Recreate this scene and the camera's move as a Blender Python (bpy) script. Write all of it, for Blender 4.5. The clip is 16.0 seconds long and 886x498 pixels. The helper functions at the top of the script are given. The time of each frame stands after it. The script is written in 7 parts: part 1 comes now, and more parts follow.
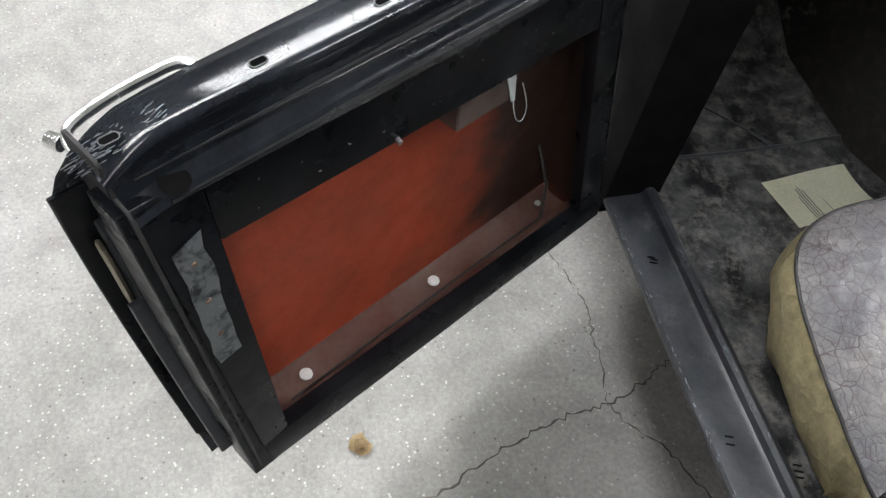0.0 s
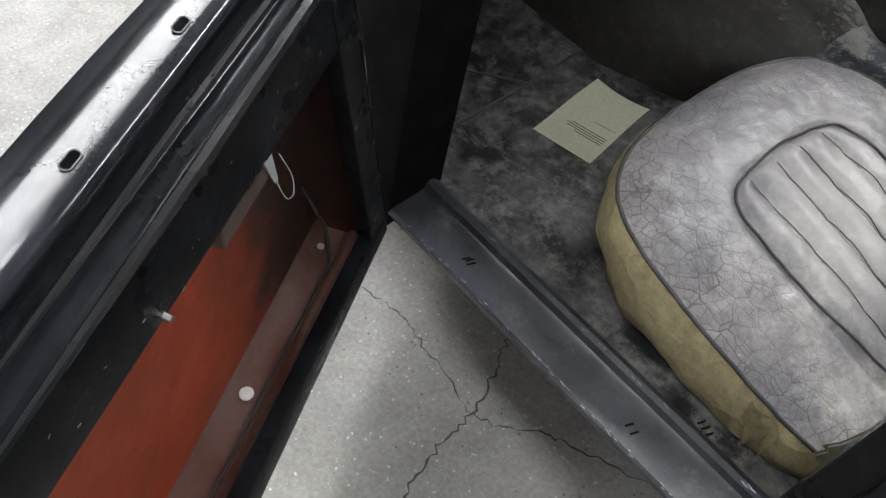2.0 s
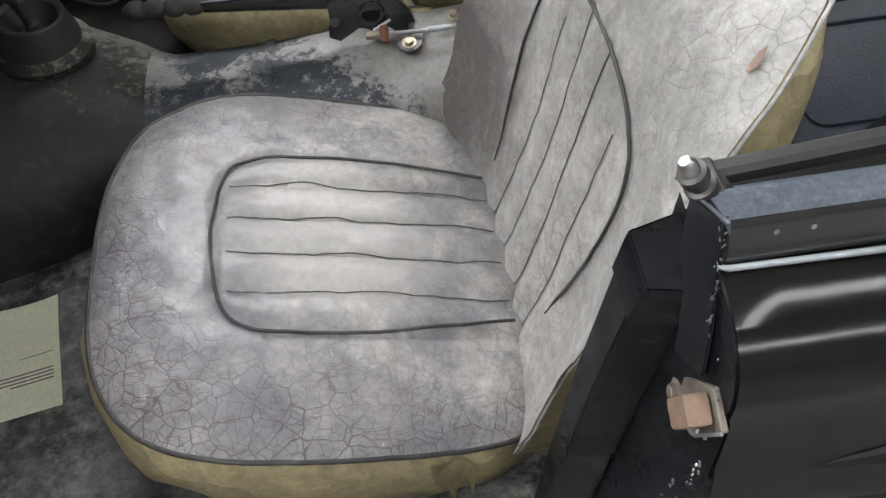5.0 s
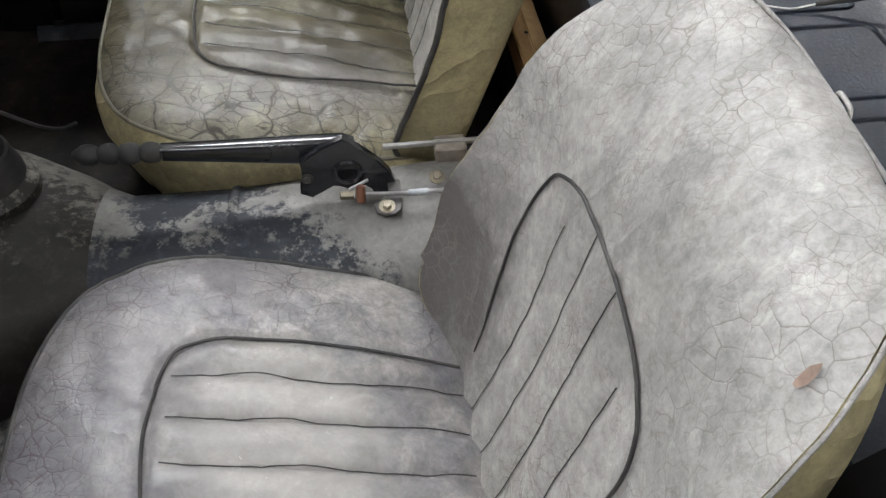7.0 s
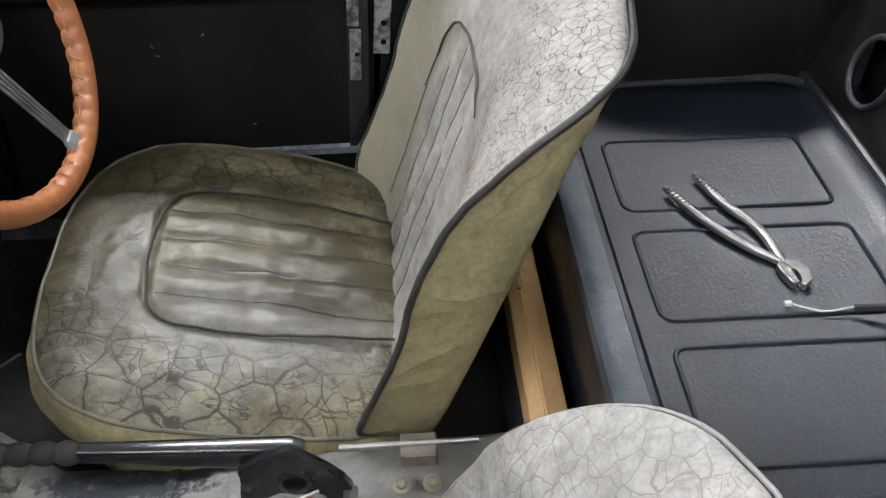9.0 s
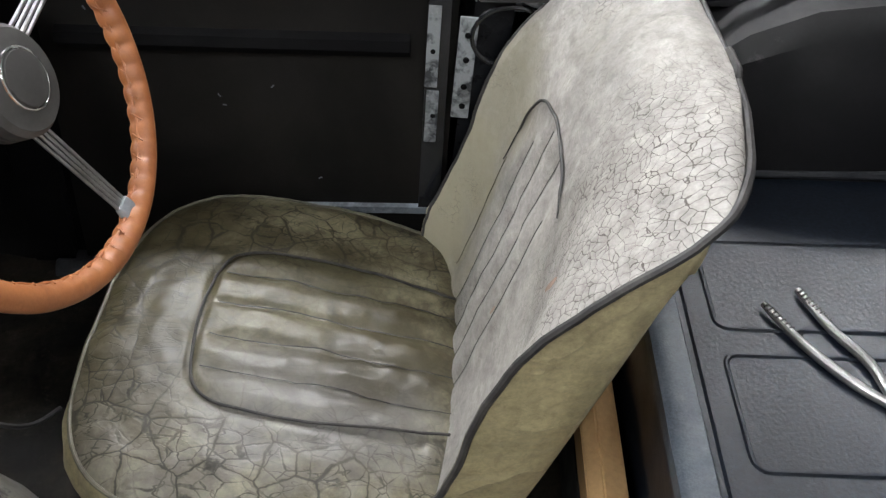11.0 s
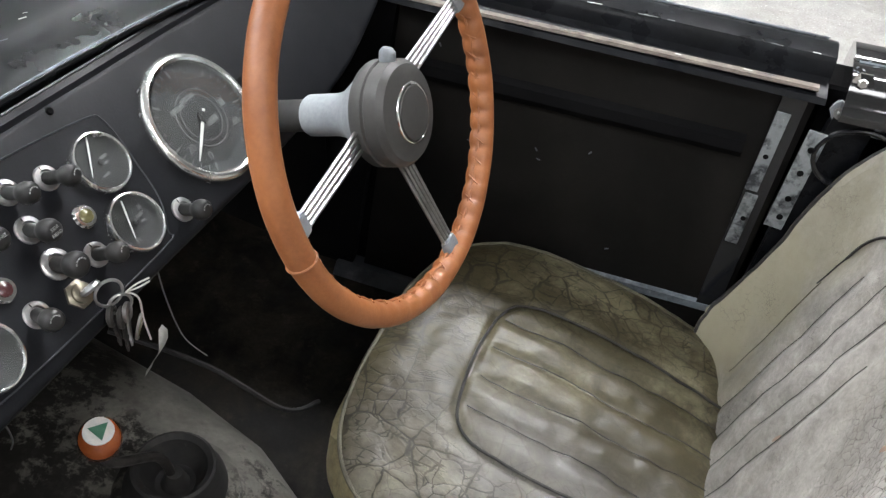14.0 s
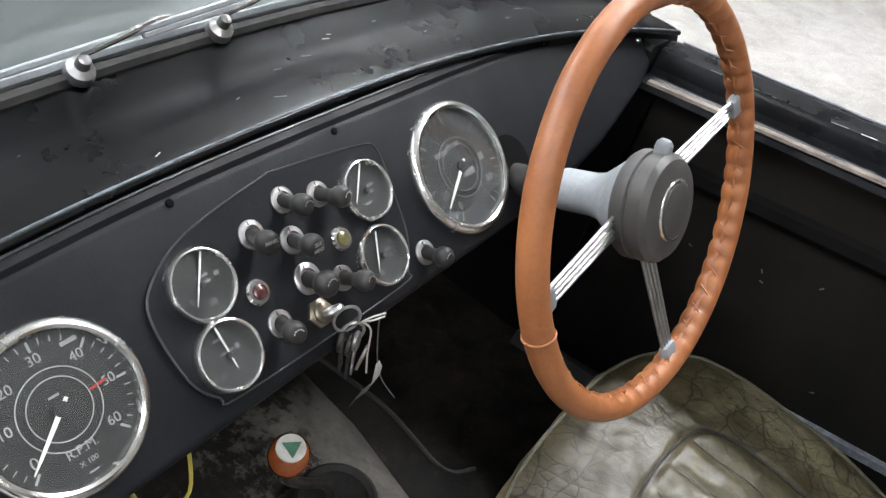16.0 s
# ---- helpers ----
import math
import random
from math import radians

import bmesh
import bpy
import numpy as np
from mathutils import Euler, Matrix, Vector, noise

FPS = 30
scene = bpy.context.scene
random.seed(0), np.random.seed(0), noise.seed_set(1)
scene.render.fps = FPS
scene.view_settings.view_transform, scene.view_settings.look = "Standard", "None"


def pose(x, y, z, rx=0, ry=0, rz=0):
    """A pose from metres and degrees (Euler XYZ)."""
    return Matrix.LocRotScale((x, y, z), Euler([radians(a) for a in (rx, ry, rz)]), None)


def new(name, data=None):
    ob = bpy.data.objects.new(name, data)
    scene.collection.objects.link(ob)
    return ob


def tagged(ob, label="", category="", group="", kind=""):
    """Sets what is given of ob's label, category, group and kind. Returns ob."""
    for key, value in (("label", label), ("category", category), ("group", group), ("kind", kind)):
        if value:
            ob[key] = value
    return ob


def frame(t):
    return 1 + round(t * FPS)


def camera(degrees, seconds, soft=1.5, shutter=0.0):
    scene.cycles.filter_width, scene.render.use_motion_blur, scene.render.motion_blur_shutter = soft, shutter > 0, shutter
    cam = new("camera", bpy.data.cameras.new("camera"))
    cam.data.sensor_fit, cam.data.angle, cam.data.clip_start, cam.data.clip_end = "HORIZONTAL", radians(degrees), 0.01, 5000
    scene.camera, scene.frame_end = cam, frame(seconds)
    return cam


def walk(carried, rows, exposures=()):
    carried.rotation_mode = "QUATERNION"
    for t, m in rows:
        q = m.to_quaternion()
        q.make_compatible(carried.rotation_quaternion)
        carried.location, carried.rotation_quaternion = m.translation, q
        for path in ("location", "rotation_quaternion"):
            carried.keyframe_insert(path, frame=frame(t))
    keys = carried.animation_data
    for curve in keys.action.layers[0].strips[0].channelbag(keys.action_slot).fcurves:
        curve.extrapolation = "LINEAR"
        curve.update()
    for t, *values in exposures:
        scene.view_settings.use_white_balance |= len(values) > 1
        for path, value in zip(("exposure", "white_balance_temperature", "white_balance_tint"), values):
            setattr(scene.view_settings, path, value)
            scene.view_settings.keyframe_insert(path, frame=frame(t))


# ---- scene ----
cam = camera(55.2, 16.0, soft=1.35)
PATH = [
    (0.0, 0.8718, -0.5046, 1.2686, 40.38, -4.07, 79.12),
    (0.5, 0.8212, -0.5251, 1.2606, 40.92, -4.22, 77.39),
    (1.0, 0.7567, -0.5317, 1.2436, 41.32, -5.62, 71.39),
    (1.5, 0.6985, -0.5113, 1.2171, 39.11, -5.51, 64.59),
    (2.0, 0.6205, -0.4678, 1.2026, 38.14, -3.19, 51.10),
    (2.5, 0.5681, -0.4270, 1.1766, 37.40, -1.90, 36.60),
    (3.0, 0.5104, -0.4324, 1.1634, 37.86, -0.29, 18.85),
    (3.5, 0.4766, -0.4140, 1.1663, 36.81, 1.85, 4.59),
    (4.0, 0.4736, -0.3754, 1.1722, 36.19, 4.25, -6.67),
    (4.5, 0.4965, -0.3044, 1.1643, 36.67, 4.46, -10.43),
    (4.7, 0.5085, -0.2699, 1.1648, 37.12, 3.83, -9.18),
    (5.0, 0.5214, -0.2274, 1.1607, 37.87, 3.02, -7.99),
    (5.5, 0.5349, -0.1703, 1.1498, 39.21, 1.86, -6.96),
    (6.0, 0.5419, -0.1239, 1.1412, 40.53, 0.89, -6.61),
    (6.5, 0.5437, -0.0853, 1.1414, 41.76, 0.12, -6.66),
    (6.8, 0.5424, -0.0649, 1.1506, 42.38, -0.25, -6.76),
    (7.0, 0.5404, -0.0526, 1.1644, 42.69, -0.43, -6.80),
    (7.5, 0.5392, -0.0148, 1.1977, 45.55, -1.10, -7.67),
    (8.0, 0.5794, 0.0792, 1.2065, 46.62, -0.85, -7.39),
    (8.5, 0.6225, 0.1796, 1.2285, 46.88, -0.47, -5.67),
    (9.0, 0.6416, 0.2367, 1.2429, 47.22, -0.13, -3.81),
    (9.2, 0.6458, 0.2486, 1.2435, 47.53, 0.06, -3.01),
    (9.5, 0.6491, 0.2690, 1.2454, 47.74, 0.14, -2.08),
    (10.0, 0.6491, 0.3050, 1.2496, 47.77, 0.00, -0.82),
    (10.5, 0.6438, 0.3390, 1.2546, 47.66, -0.30, 0.46),
    (11.0, 0.6329, 0.3668, 1.2600, 47.57, -0.66, 2.08),
    (11.3, 0.6230, 0.3775, 1.2632, 47.64, -0.86, 3.43),
    (11.5, 0.6141, 0.3796, 1.2653, 47.82, -0.96, 4.65),
    (12.0, 0.5844, 0.3731, 1.2661, 48.06, -1.70, 8.12),
    (12.5, 0.5510, 0.3603, 1.2666, 48.27, -2.51, 12.35),
    (13.0, 0.5371, 0.3571, 1.2830, 48.78, -2.66, 15.82),
    (13.5, 0.5222, 0.3554, 1.2787, 49.22, -2.97, 18.28),
    (14.0, 0.4991, 0.3579, 1.2842, 49.77, -3.45, 21.24),
    (14.5, 0.4829, 0.3635, 1.3054, 51.66, -4.39, 24.58),
    (15.0, 0.4581, 0.3630, 1.3068, 52.91, -5.82, 28.59),
    (15.5, 0.4346, 0.3569, 1.2867, 53.24, -7.21, 32.69),
    (16.0, 0.4090, 0.3356, 1.2657, 52.67, -8.59, 37.32),]
walk(cam, [(t, pose(x, y, z, rx, ry, rz)) for t, x, y, z, rx, ry, rz in PATH], [(0, -0.1), (2, -0.2), (3.5, -0.1), (4.5, 0), (7, -0.22), (8, -0.16), (9.2, -0.1), (12, -0.04), (13, -0.03), (16, 0.05)])

# ---- world and light ----
world = bpy.data.worlds.new("workshop_world")
scene.world = world
world.use_nodes = True
world.node_tree.nodes["Background"].inputs[0].default_value = (0.75, 0.85, 1.0, 1)
world.node_tree.nodes["Background"].inputs[1].default_value = 0.02
scene.view_settings.exposure = 0.0

LAMPS = [((-0.8, -1.1, 3.3), 0.4, 2.4, 29, 125), ((0.3, 2.9, 3.3), 0.4, 2.4, 66, 0), ((3.05, -0.6, 3.3), 0.5, 4.4, 14, 0), ((-2.75, 0.45, 3.3), 1.0, 2.6, 24, 122), ((-3.0, 4.8, 3.3), 0.4, 2.4, 60, 60), ((3.2, -4.6, 3.3), 0.3, 2.8, 36, 0)]


# ---- helpers for meshes ----
def part(name, bm, material, parent=None, label="", smooth=35):
    me = bpy.data.meshes.new(name)
    bmesh.ops.recalc_face_normals(bm, faces=bm.faces)
    bm.to_mesh(me)
    bm.free()
    if smooth:
        for p in me.polygons:
            p.use_smooth = True
        me.set_sharp_from_angle(angle=radians(smooth))
    me.materials.append(material)
    ob = new(name, me)
    if parent is not None:
        ob.parent = parent
    if label:
        ob["label"] = label
    return ob


def thing(name, label, category, group="", kind=""):
    return tagged(new(name), label, category, group, kind)


def single(name, bm, material, label, category, group="", kind="", smooth=35):
    return tagged(part(name, bm, material, smooth=smooth), label, category, group, kind)


def loft(bm, rings, closed=True, cap0=True, cap1=True):
    vs = [[bm.verts.new(p) for p in r] for r in rings]
    n = len(vs[0])
    for a, b in zip(vs, vs[1:]):
        for i in range(n if closed else n - 1):
            j = (i + 1) % n
            bm.faces.new((a[i], a[j], b[j], b[i]))
    if closed and cap0:
        bm.faces.new(vs[0][::-1])
    if closed and cap1:
        bm.faces.new(vs[-1])
    return vs


def smooth_path(pts, n=8, closed=False):
    """Catmull-Rom points through the given ones."""
    P = [Vector(p) for p in pts]
    out, m = [], len(P)
    for i in range(m if closed else m - 1):
        if closed:
            a, b, c, d = P[i - 1], P[i], P[(i + 1) % m], P[(i + 2) % m]
        else:
            a, b, c, d = P[max(i - 1, 0)], P[i], P[i + 1], P[min(i + 2, m - 1)]
        for k in range(n):
            t = k / n
            out.append(0.5 * ((2 * b) + (c - a) * t + (2 * a - 5 * b + 4 * c - d) * t * t + (3 * b - a - 3 * c + d) * t ** 3))
    if not closed:
        out.append(P[-1])
    return out


def tube(bm, pts, r, seg=8, closed=False, up=(0, 0, 1)):
    """A round bar along the points; r may be a list of radii."""
    P = [Vector(p) for p in pts]
    rs = r if isinstance(r, (list, tuple)) else [r] * len(P)
    rings, m = [], len(P)
    side = None
    for i, p in enumerate(P):
        a = P[i - 1] if (i or closed) else P[0]
        b = P[(i + 1) % m] if (i < m - 1 or closed) else P[-1]
        t = (b - a).normalized()
        if side is None:
            side = t.cross(Vector(up))
            if side.length < 1e-3:
                side = t.cross(Vector((1, 0, 0)))
        side = (side - t * side.dot(t)).normalized()
        o = t.cross(side)
        rings.append([p + (side * math.cos(k * math.tau / seg) + o * math.sin(k * math.tau / seg)) * rs[i] for k in range(seg)])
    if closed:
        loft(bm, rings + [rings[0]], True, False, False)
        bmesh.ops.remove_doubles(bm, verts=bm.verts, dist=1e-6)
    else:
        loft(bm, rings)
    return bm


def box(bm, size, m=None, bevel=0.0, seg=1):
    g = bmesh.ops.create_cube(bm, size=1.0)
    bmesh.ops.scale(bm, vec=size, verts=g["verts"])
    if bevel:
        es = list({e for v in g["verts"] for e in v.link_edges})
        r = bmesh.ops.bevel(bm, geom=es, offset=bevel, segments=seg, affect="EDGES", profile=0.6)
        vs = list({v for f in r["faces"] for v in f.verts} | {v for v in g["verts"] if v.is_valid})
    else:
        vs = g["verts"]
    if m is not None:
        bmesh.ops.transform(bm, matrix=m, verts=vs)
    return vs


def prism(bm, poly, place, w0, w1):
    """The outline poly (u, v) pushed from w0 to w1; place(u, v, w) gives the point."""
    loft(bm, [[place(u, v, w0) for u, v in poly], [place(u, v, w1) for u, v in poly]])
    return bm


def lathe(bm, profile, m, seg=24):
    """A turned shape: profile of (radius, height) round the local z."""
    rings = [[m @ Vector((r * math.cos(k * math.tau / seg), r * math.sin(k * math.tau / seg), h)) for k in range(seg)] for r, h in profile]
    loft(bm, rings)
    return bm


def axis(origin, z, x=(0, 0, 1)):
    """A frame at origin whose local z looks along z, with local x near x."""
    z = Vector(z).normalized()
    x = Vector(x)
    x = (x - z * x.dot(z)).normalized()
    y = z.cross(x)
    return Matrix.Translation(origin) @ Matrix((x, y, z)).transposed().to_4x4()


def rounded(w, h, r, n=5):
    out = []
    for cx, cy, a in ((w / 2 - r, h / 2 - r, 0), (-w / 2 + r, h / 2 - r, 90), (-w / 2 + r, -h / 2 + r, 180), (w / 2 - r, -h / 2 + r, 270)):
        for k in range(n + 1):
            t = radians(a + 90 * k / n)
            out.append((cx + r * math.cos(t), cy + r * math.sin(t)))
    return out


def screw(name, at, z, r, material, parent, label="", slot=True):
    bm = bmesh.new()
    lathe(bm, [(r, 0), (r, r * 0.3), (r * 0.75, r * 0.55), (0.0004, r * 0.6)], axis(at, z), 12)
    return part(name, bm, material, parent, label)


def bolt(name, at, z, r, material, parent, label=""):
    bm = bmesh.new()
    lathe(bm, [(r * 1.7, 0), (r * 1.7, r * 0.25), (r * 1.05, r * 0.26)], axis(at, z), 16)
    lathe(bm, [(r, r * 0.2), (r, r * 0.9), (r * 0.8, r * 1.05)], axis(at, z), 6)
    return part(name, bm, material, parent, label)


# ---- materials ----
def nodes_of(name):
    m = bpy.data.materials.new(name)
    m.use_nodes = True
    nt = m.node_tree
    return m, nt, nt.nodes["Principled BSDF"]


def link(nt, a, b):
    nt.links.new(a, b)


def noise_node(nt, scale, detail=4, rough=0.6, dist=0.0, coord=None):
    n = nt.nodes.new("ShaderNodeTexNoise")
    n.inputs["Scale"].default_value = scale
    n.inputs["Detail"].default_value = detail
    n.inputs["Roughness"].default_value = rough
    n.inputs["Distortion"].default_value = dist
    c = coord or nt.nodes.new("ShaderNodeTexCoord").outputs["Object"]
    link(nt, c, n.inputs["Vector"])
    return n.outputs["Fac"]


def ramp(nt, fac, stops):
    r = nt.nodes.new("ShaderNodeValToRGB")
    while len(r.color_ramp.elements) < len(stops):
        r.color_ramp.elements.new(0.5)
    for e, (p, c) in zip(r.color_ramp.elements, stops):
        e.position = p
        e.color = (*c, 1) if isinstance(c, tuple) else (c, c, c, 1)
    link(nt, fac, r.inputs[0])
    return r.outputs[0]


def mix(nt, fac, a, b, mode="MIX"):
    m = nt.nodes.new("ShaderNodeMix")
    m.data_type, m.blend_type = "RGBA", mode
    for s, v in ((m.inputs[0], fac), (m.inputs[6], a), (m.inputs[7], b)):
        if isinstance(v, (int, float)):
            s.default_value = v
        elif isinstance(v, tuple):
            s.default_value = (*v, 1)
        else:
            link(nt, v, s)
    return m.outputs[2]


def bump(nt, b, height, strength, distance=0.002):
    n = nt.nodes.new("ShaderNodeBump")
    n.inputs["Strength"].default_value = strength
    n.inputs["Distance"].default_value = distance
    link(nt, height, n.inputs["Height"])
    link(nt, n.outputs[0], b.inputs["Normal"])
    return n


def worn(name, base, second, rough=(0.4, 0.7), metal=0.0, coarse=6.0, fine=120.0, cover=(0.45, 0.65), grain=0.15, relief=0.3, dust=None, dust_at=(0.55, 0.75), spec=0.5, coat=0.0, deep=0.0006):
    """A surface of two colours in stains of the coarse size, fine grain, and a dust or wear colour over it."""
    m, nt, b = nodes_of(name)
    big = noise_node(nt, coarse, 6, 0.65, 0.4)
    small = noise_node(nt, fine, 3, 0.6)
    col = mix(nt, ramp(nt, big, [(cover[0], 0.0), (cover[1], 1.0)]), base, second)
    grainy = ramp(nt, small, [(0.3, 1 - grain), (0.7, 1 + grain * 0.0)])
    col = mix(nt, 1.0, col, grainy, "MULTIPLY")
    if dust:
        d = ramp(nt, noise_node(nt, coarse * 2.7, 8, 0.75, 0.15), [(dust_at[0], 0.0), (dust_at[1], 1.0)])
        col = mix(nt, d, col, dust)
    link(nt, col, b.inputs["Base Color"])
    link(nt, ramp(nt, noise_node(nt, coarse * 1.7, 5, 0.6), [(0.35, rough[0]), (0.65, rough[1])]), b.inputs["Roughness"])
    b.inputs["Metallic"].default_value = metal
    b.inputs["Specular IOR Level"].default_value = spec
    if coat:
        b.inputs["Coat Weight"].default_value = coat
        b.inputs["Coat Roughness"].default_value = 0.08
    if relief:
        bump(nt, b, small, relief, deep)
    return m


def spot_mask(nt, co, items, seed):
    """Worn spots (x, y, z, radius, amount) with ragged edges."""
    out = None
    wav = noise_node(nt, 9 + seed, 5, 0.65, 0.4, co)
    for x, y, z, r, amount in items:
        d = nt.nodes.new("ShaderNodeVectorMath")
        d.operation = "DISTANCE"
        link(nt, co, d.inputs[0])
        d.inputs[1].default_value = (x, y, z)
        k = nt.nodes.new("ShaderNodeMath")
        k.operation = "MULTIPLY_ADD"
        link(nt, d.outputs["Value"], k.inputs[0])
        k.inputs[1].default_value = 1.0 / r
        link(nt, wav, k.inputs[2])
        s2 = nt.nodes.new("ShaderNodeMapRange")
        s2.inputs["From Min"].default_value = 1.0
        s2.inputs["From Max"].default_value = 1.55
        s2.inputs["To Min"].default_value = amount
        s2.inputs["To Max"].default_value = 0.0
        link(nt, k.outputs[0], s2.inputs["Value"])
        f = s2.outputs["Result"]
        out = f if out is None else mix(nt, 1.0, out, f, "LIGHTEN")
    return out


def scraped_metal(name, base, second, paint, places):
    """Bare dusty sheet metal with ragged dark islands, old paint and painted shade, at the places."""
    m, nt, b = nodes_of(name)
    co = nt.nodes.new("ShaderNodeTexCoord").outputs["Object"]
    col = mix(nt, ramp(nt, noise_node(nt, 6, 6, 0.65, 0.4, co), [(0.4, 0.0), (0.65, 1.0)]), base, second)
    col = mix(nt, 1.0, col, ramp(nt, noise_node(nt, 22, 6, 0.7, 0.8, co), [(0.32, 0.72), (0.58, 1.0)]), "MULTIPLY")
    col = mix(nt, 1.0, col, ramp(nt, noise_node(nt, 140, 3, 0.6, 0, co), [(0.3, 0.82), (0.7, 1.0)]), "MULTIPLY")
    area = spot_mask(nt, co, places, 3.0)
    flake = ramp(nt, noise_node(nt, 42, 8, 0.78, 0.1, co), [(0.40, 0.0), (0.56, 1.0)])
    edge = ramp(nt, mix(nt, 0.34, area, flake), [(0.46, 0.0), (0.66, 0.95)])
    tint = mix(nt, ramp(nt, noise_node(nt, 50, 5, 0.7, 0.4, co), [(0.5, 0.0), (0.7, 0.7)]), paint, tuple(c * 3 for c in paint))
    col = mix(nt, edge, col, tint)
    link(nt, col, b.inputs["Base Color"])
    link(nt, ramp(nt, noise_node(nt, 10, 5, 0.6, 0, co), [(0.35, 0.42), (0.65, 0.68)]), b.inputs["Roughness"])
    bump(nt, b, noise_node(nt, 140, 4, 0.6, 0, co), 0.3, 0.0008)
    b.inputs["Specular IOR Level"].default_value = 0.2
    return m


def vec_noise(nt, co, scale, amount, detail=3):
    """The coordinate co pushed about by noise."""
    n = nt.nodes.new("ShaderNodeTexNoise")
    n.inputs["Scale"].default_value = scale
    n.inputs["Detail"].default_value = detail
    link(nt, co, n.inputs["Vector"])
    off = nt.nodes.new("ShaderNodeVectorMath")
    off.operation = "SUBTRACT"
    link(nt, n.outputs["Color"], off.inputs[0])
    off.inputs[1].default_value = (0.5, 0.5, 0.5)
    add = nt.nodes.new("ShaderNodeVectorMath")
    add.operation = "MULTIPLY_ADD"
    link(nt, off.outputs[0], add.inputs[0])
    add.inputs[1].default_value = (amount, amount, amount)
    link(nt, co, add.inputs[2])
    return add.outputs[0]


def stretched(nt, co, scale, turn=0.0):
    mp = nt.nodes.new("ShaderNodeMapping")
    mp.inputs["Scale"].default_value = scale
    mp.inputs["Rotation"].default_value = (0, 0, turn)
    link(nt, co, mp.inputs["Vector"])
    return mp.outputs[0]


def times(nt, a, b):
    return mix(nt, 1.0, a, b, "MULTIPLY")


def leather(name, tint, dirt, crack_col, cell=26, cover=0.5, rough=(0.34, 0.5), stain=(0.42, 0.64), cloud=None, crazed=(), grime_shade=(), grime_shade_col=(0.03, 0.028, 0.025), sheen_shade=(), sheen_shade_col=(0.3, 0.3, 0.3), folds=(20, 13, 16), fold_depth=0.35, sheen=0.45, width=1.0, relief=0.5, deep=0.0022, bare=0.0, crease=0.6, halo=0.32, calm=(), fine_net=0.0):
    """Old hide: clouded stains, soft folds, branching creases of uneven width and a finer crackle where it is crazed;
    crazed, grime, glossed and calm name spots (x, y, z, radius, amount); where it is calm it has few cracks."""
    m, nt, b = nodes_of(name)
    co = nt.nodes.new("ShaderNodeTexCoord").outputs["Object"]
    big = noise_node(nt, 6.5, 6, 0.62, 0.5, co)
    col = mix(nt, ramp(nt, big, [(stain[0], 0.0), (stain[1], 1.0)]), tint, dirt)
    if cloud:
        col = mix(nt, ramp(nt, noise_node(nt, 12, 6, 0.68, 0.6, co), [(0.44, 0.0), (0.62, 0.85)]), col, cloud)
    pale = ramp(nt, noise_node(nt, 15, 6, 0.7, 0.8, co), [(0.53, 0.0), (0.72, 0.6)])
    col = mix(nt, pale, col, tuple(min(0.62, c * 1.38) for c in tint))
    col = times(nt, col, ramp(nt, noise_node(nt, 30, 6, 0.72, 0.7, co), [(0.34, 0.78), (0.58, 1.0)]))
    fine = noise_node(nt, 75, 6, 0.75, 0.4, co)
    col = times(nt, col, ramp(nt, fine, [(0.30, 0.66), (0.60, 1.04)]))
    col = times(nt, col, ramp(nt, noise_node(nt, 260, 3, 0.7, 0.0, co), [(0.3, 0.84), (0.6, 1.0)]))
    # sheen and shade painted straight into the colour at these spots
    if sheen_shade:
        col = mix(nt, spot_mask(nt, co, sheen_shade, 5.0), col, sheen_shade_col)
    # stains, plus some shade painted in as spots
    if grime_shade:
        col = mix(nt, spot_mask(nt, co, grime_shade, 13.0), col, grime_shade_col)
    # creases: bent cells whose edges come, go and change in width
    bent = vec_noise(nt, vec_noise(nt, co, 9, 0.035, 2), 60, 0.008, 3)
    thick = noise_node(nt, 19, 4, 0.65, 0.3, co)
    lines, puffs = [], []
    whole = mix(nt, 1.0, (1.0, 1.0, 1.0), spot_mask(nt, co, calm, 3.0), "SUBTRACT") if calm else None
    for sc, wid, need, where in ((cell, 0.030, 0.0, 8.0), (cell * 2.1, 0.042, 0.045, 10.7)):
        v = nt.nodes.new("ShaderNodeTexVoronoi")
        v.feature = "DISTANCE_TO_EDGE"
        v.inputs["Scale"].default_value = sc
        link(nt, bent, v.inputs["Vector"])
        here = ramp(nt, noise_node(nt, where, 5, 0.68, 0.4, co), [(cover + need - 0.09, 0.0), (cover + need + 0.09, 1.0)])
        if crazed and (need == 0.0 or fine_net):
            here = mix(nt, 1.0, here, times(nt, spot_mask(nt, co, crazed, 2.0), (1.0, 1.0, 1.0) if need == 0.0 else (fine_net, fine_net, fine_net)), "LIGHTEN")
        if calm:
            here = times(nt, here, whole)
        wander = nt.nodes.new("ShaderNodeMath")
        wander.operation = "DIVIDE"
        link(nt, v.outputs["Distance"], wander.inputs[0])
        link(nt, ramp(nt, thick, [(0.3, 0.18), (0.72, 1.0)]), wander.inputs[1])
        core = ramp(nt, wander.outputs[0], [(0.0, 1.0), (wid * width * 0.45, 0.85), (wid * width, 0.0)])
        lines.append(times(nt, core, here))
        puffs.append(mix(nt, here, (1.0, 1.0, 1.0), ramp(nt, v.outputs["Distance"], [(0.0, 0.0), (0.07, 0.7), (0.3, 1.0)])))
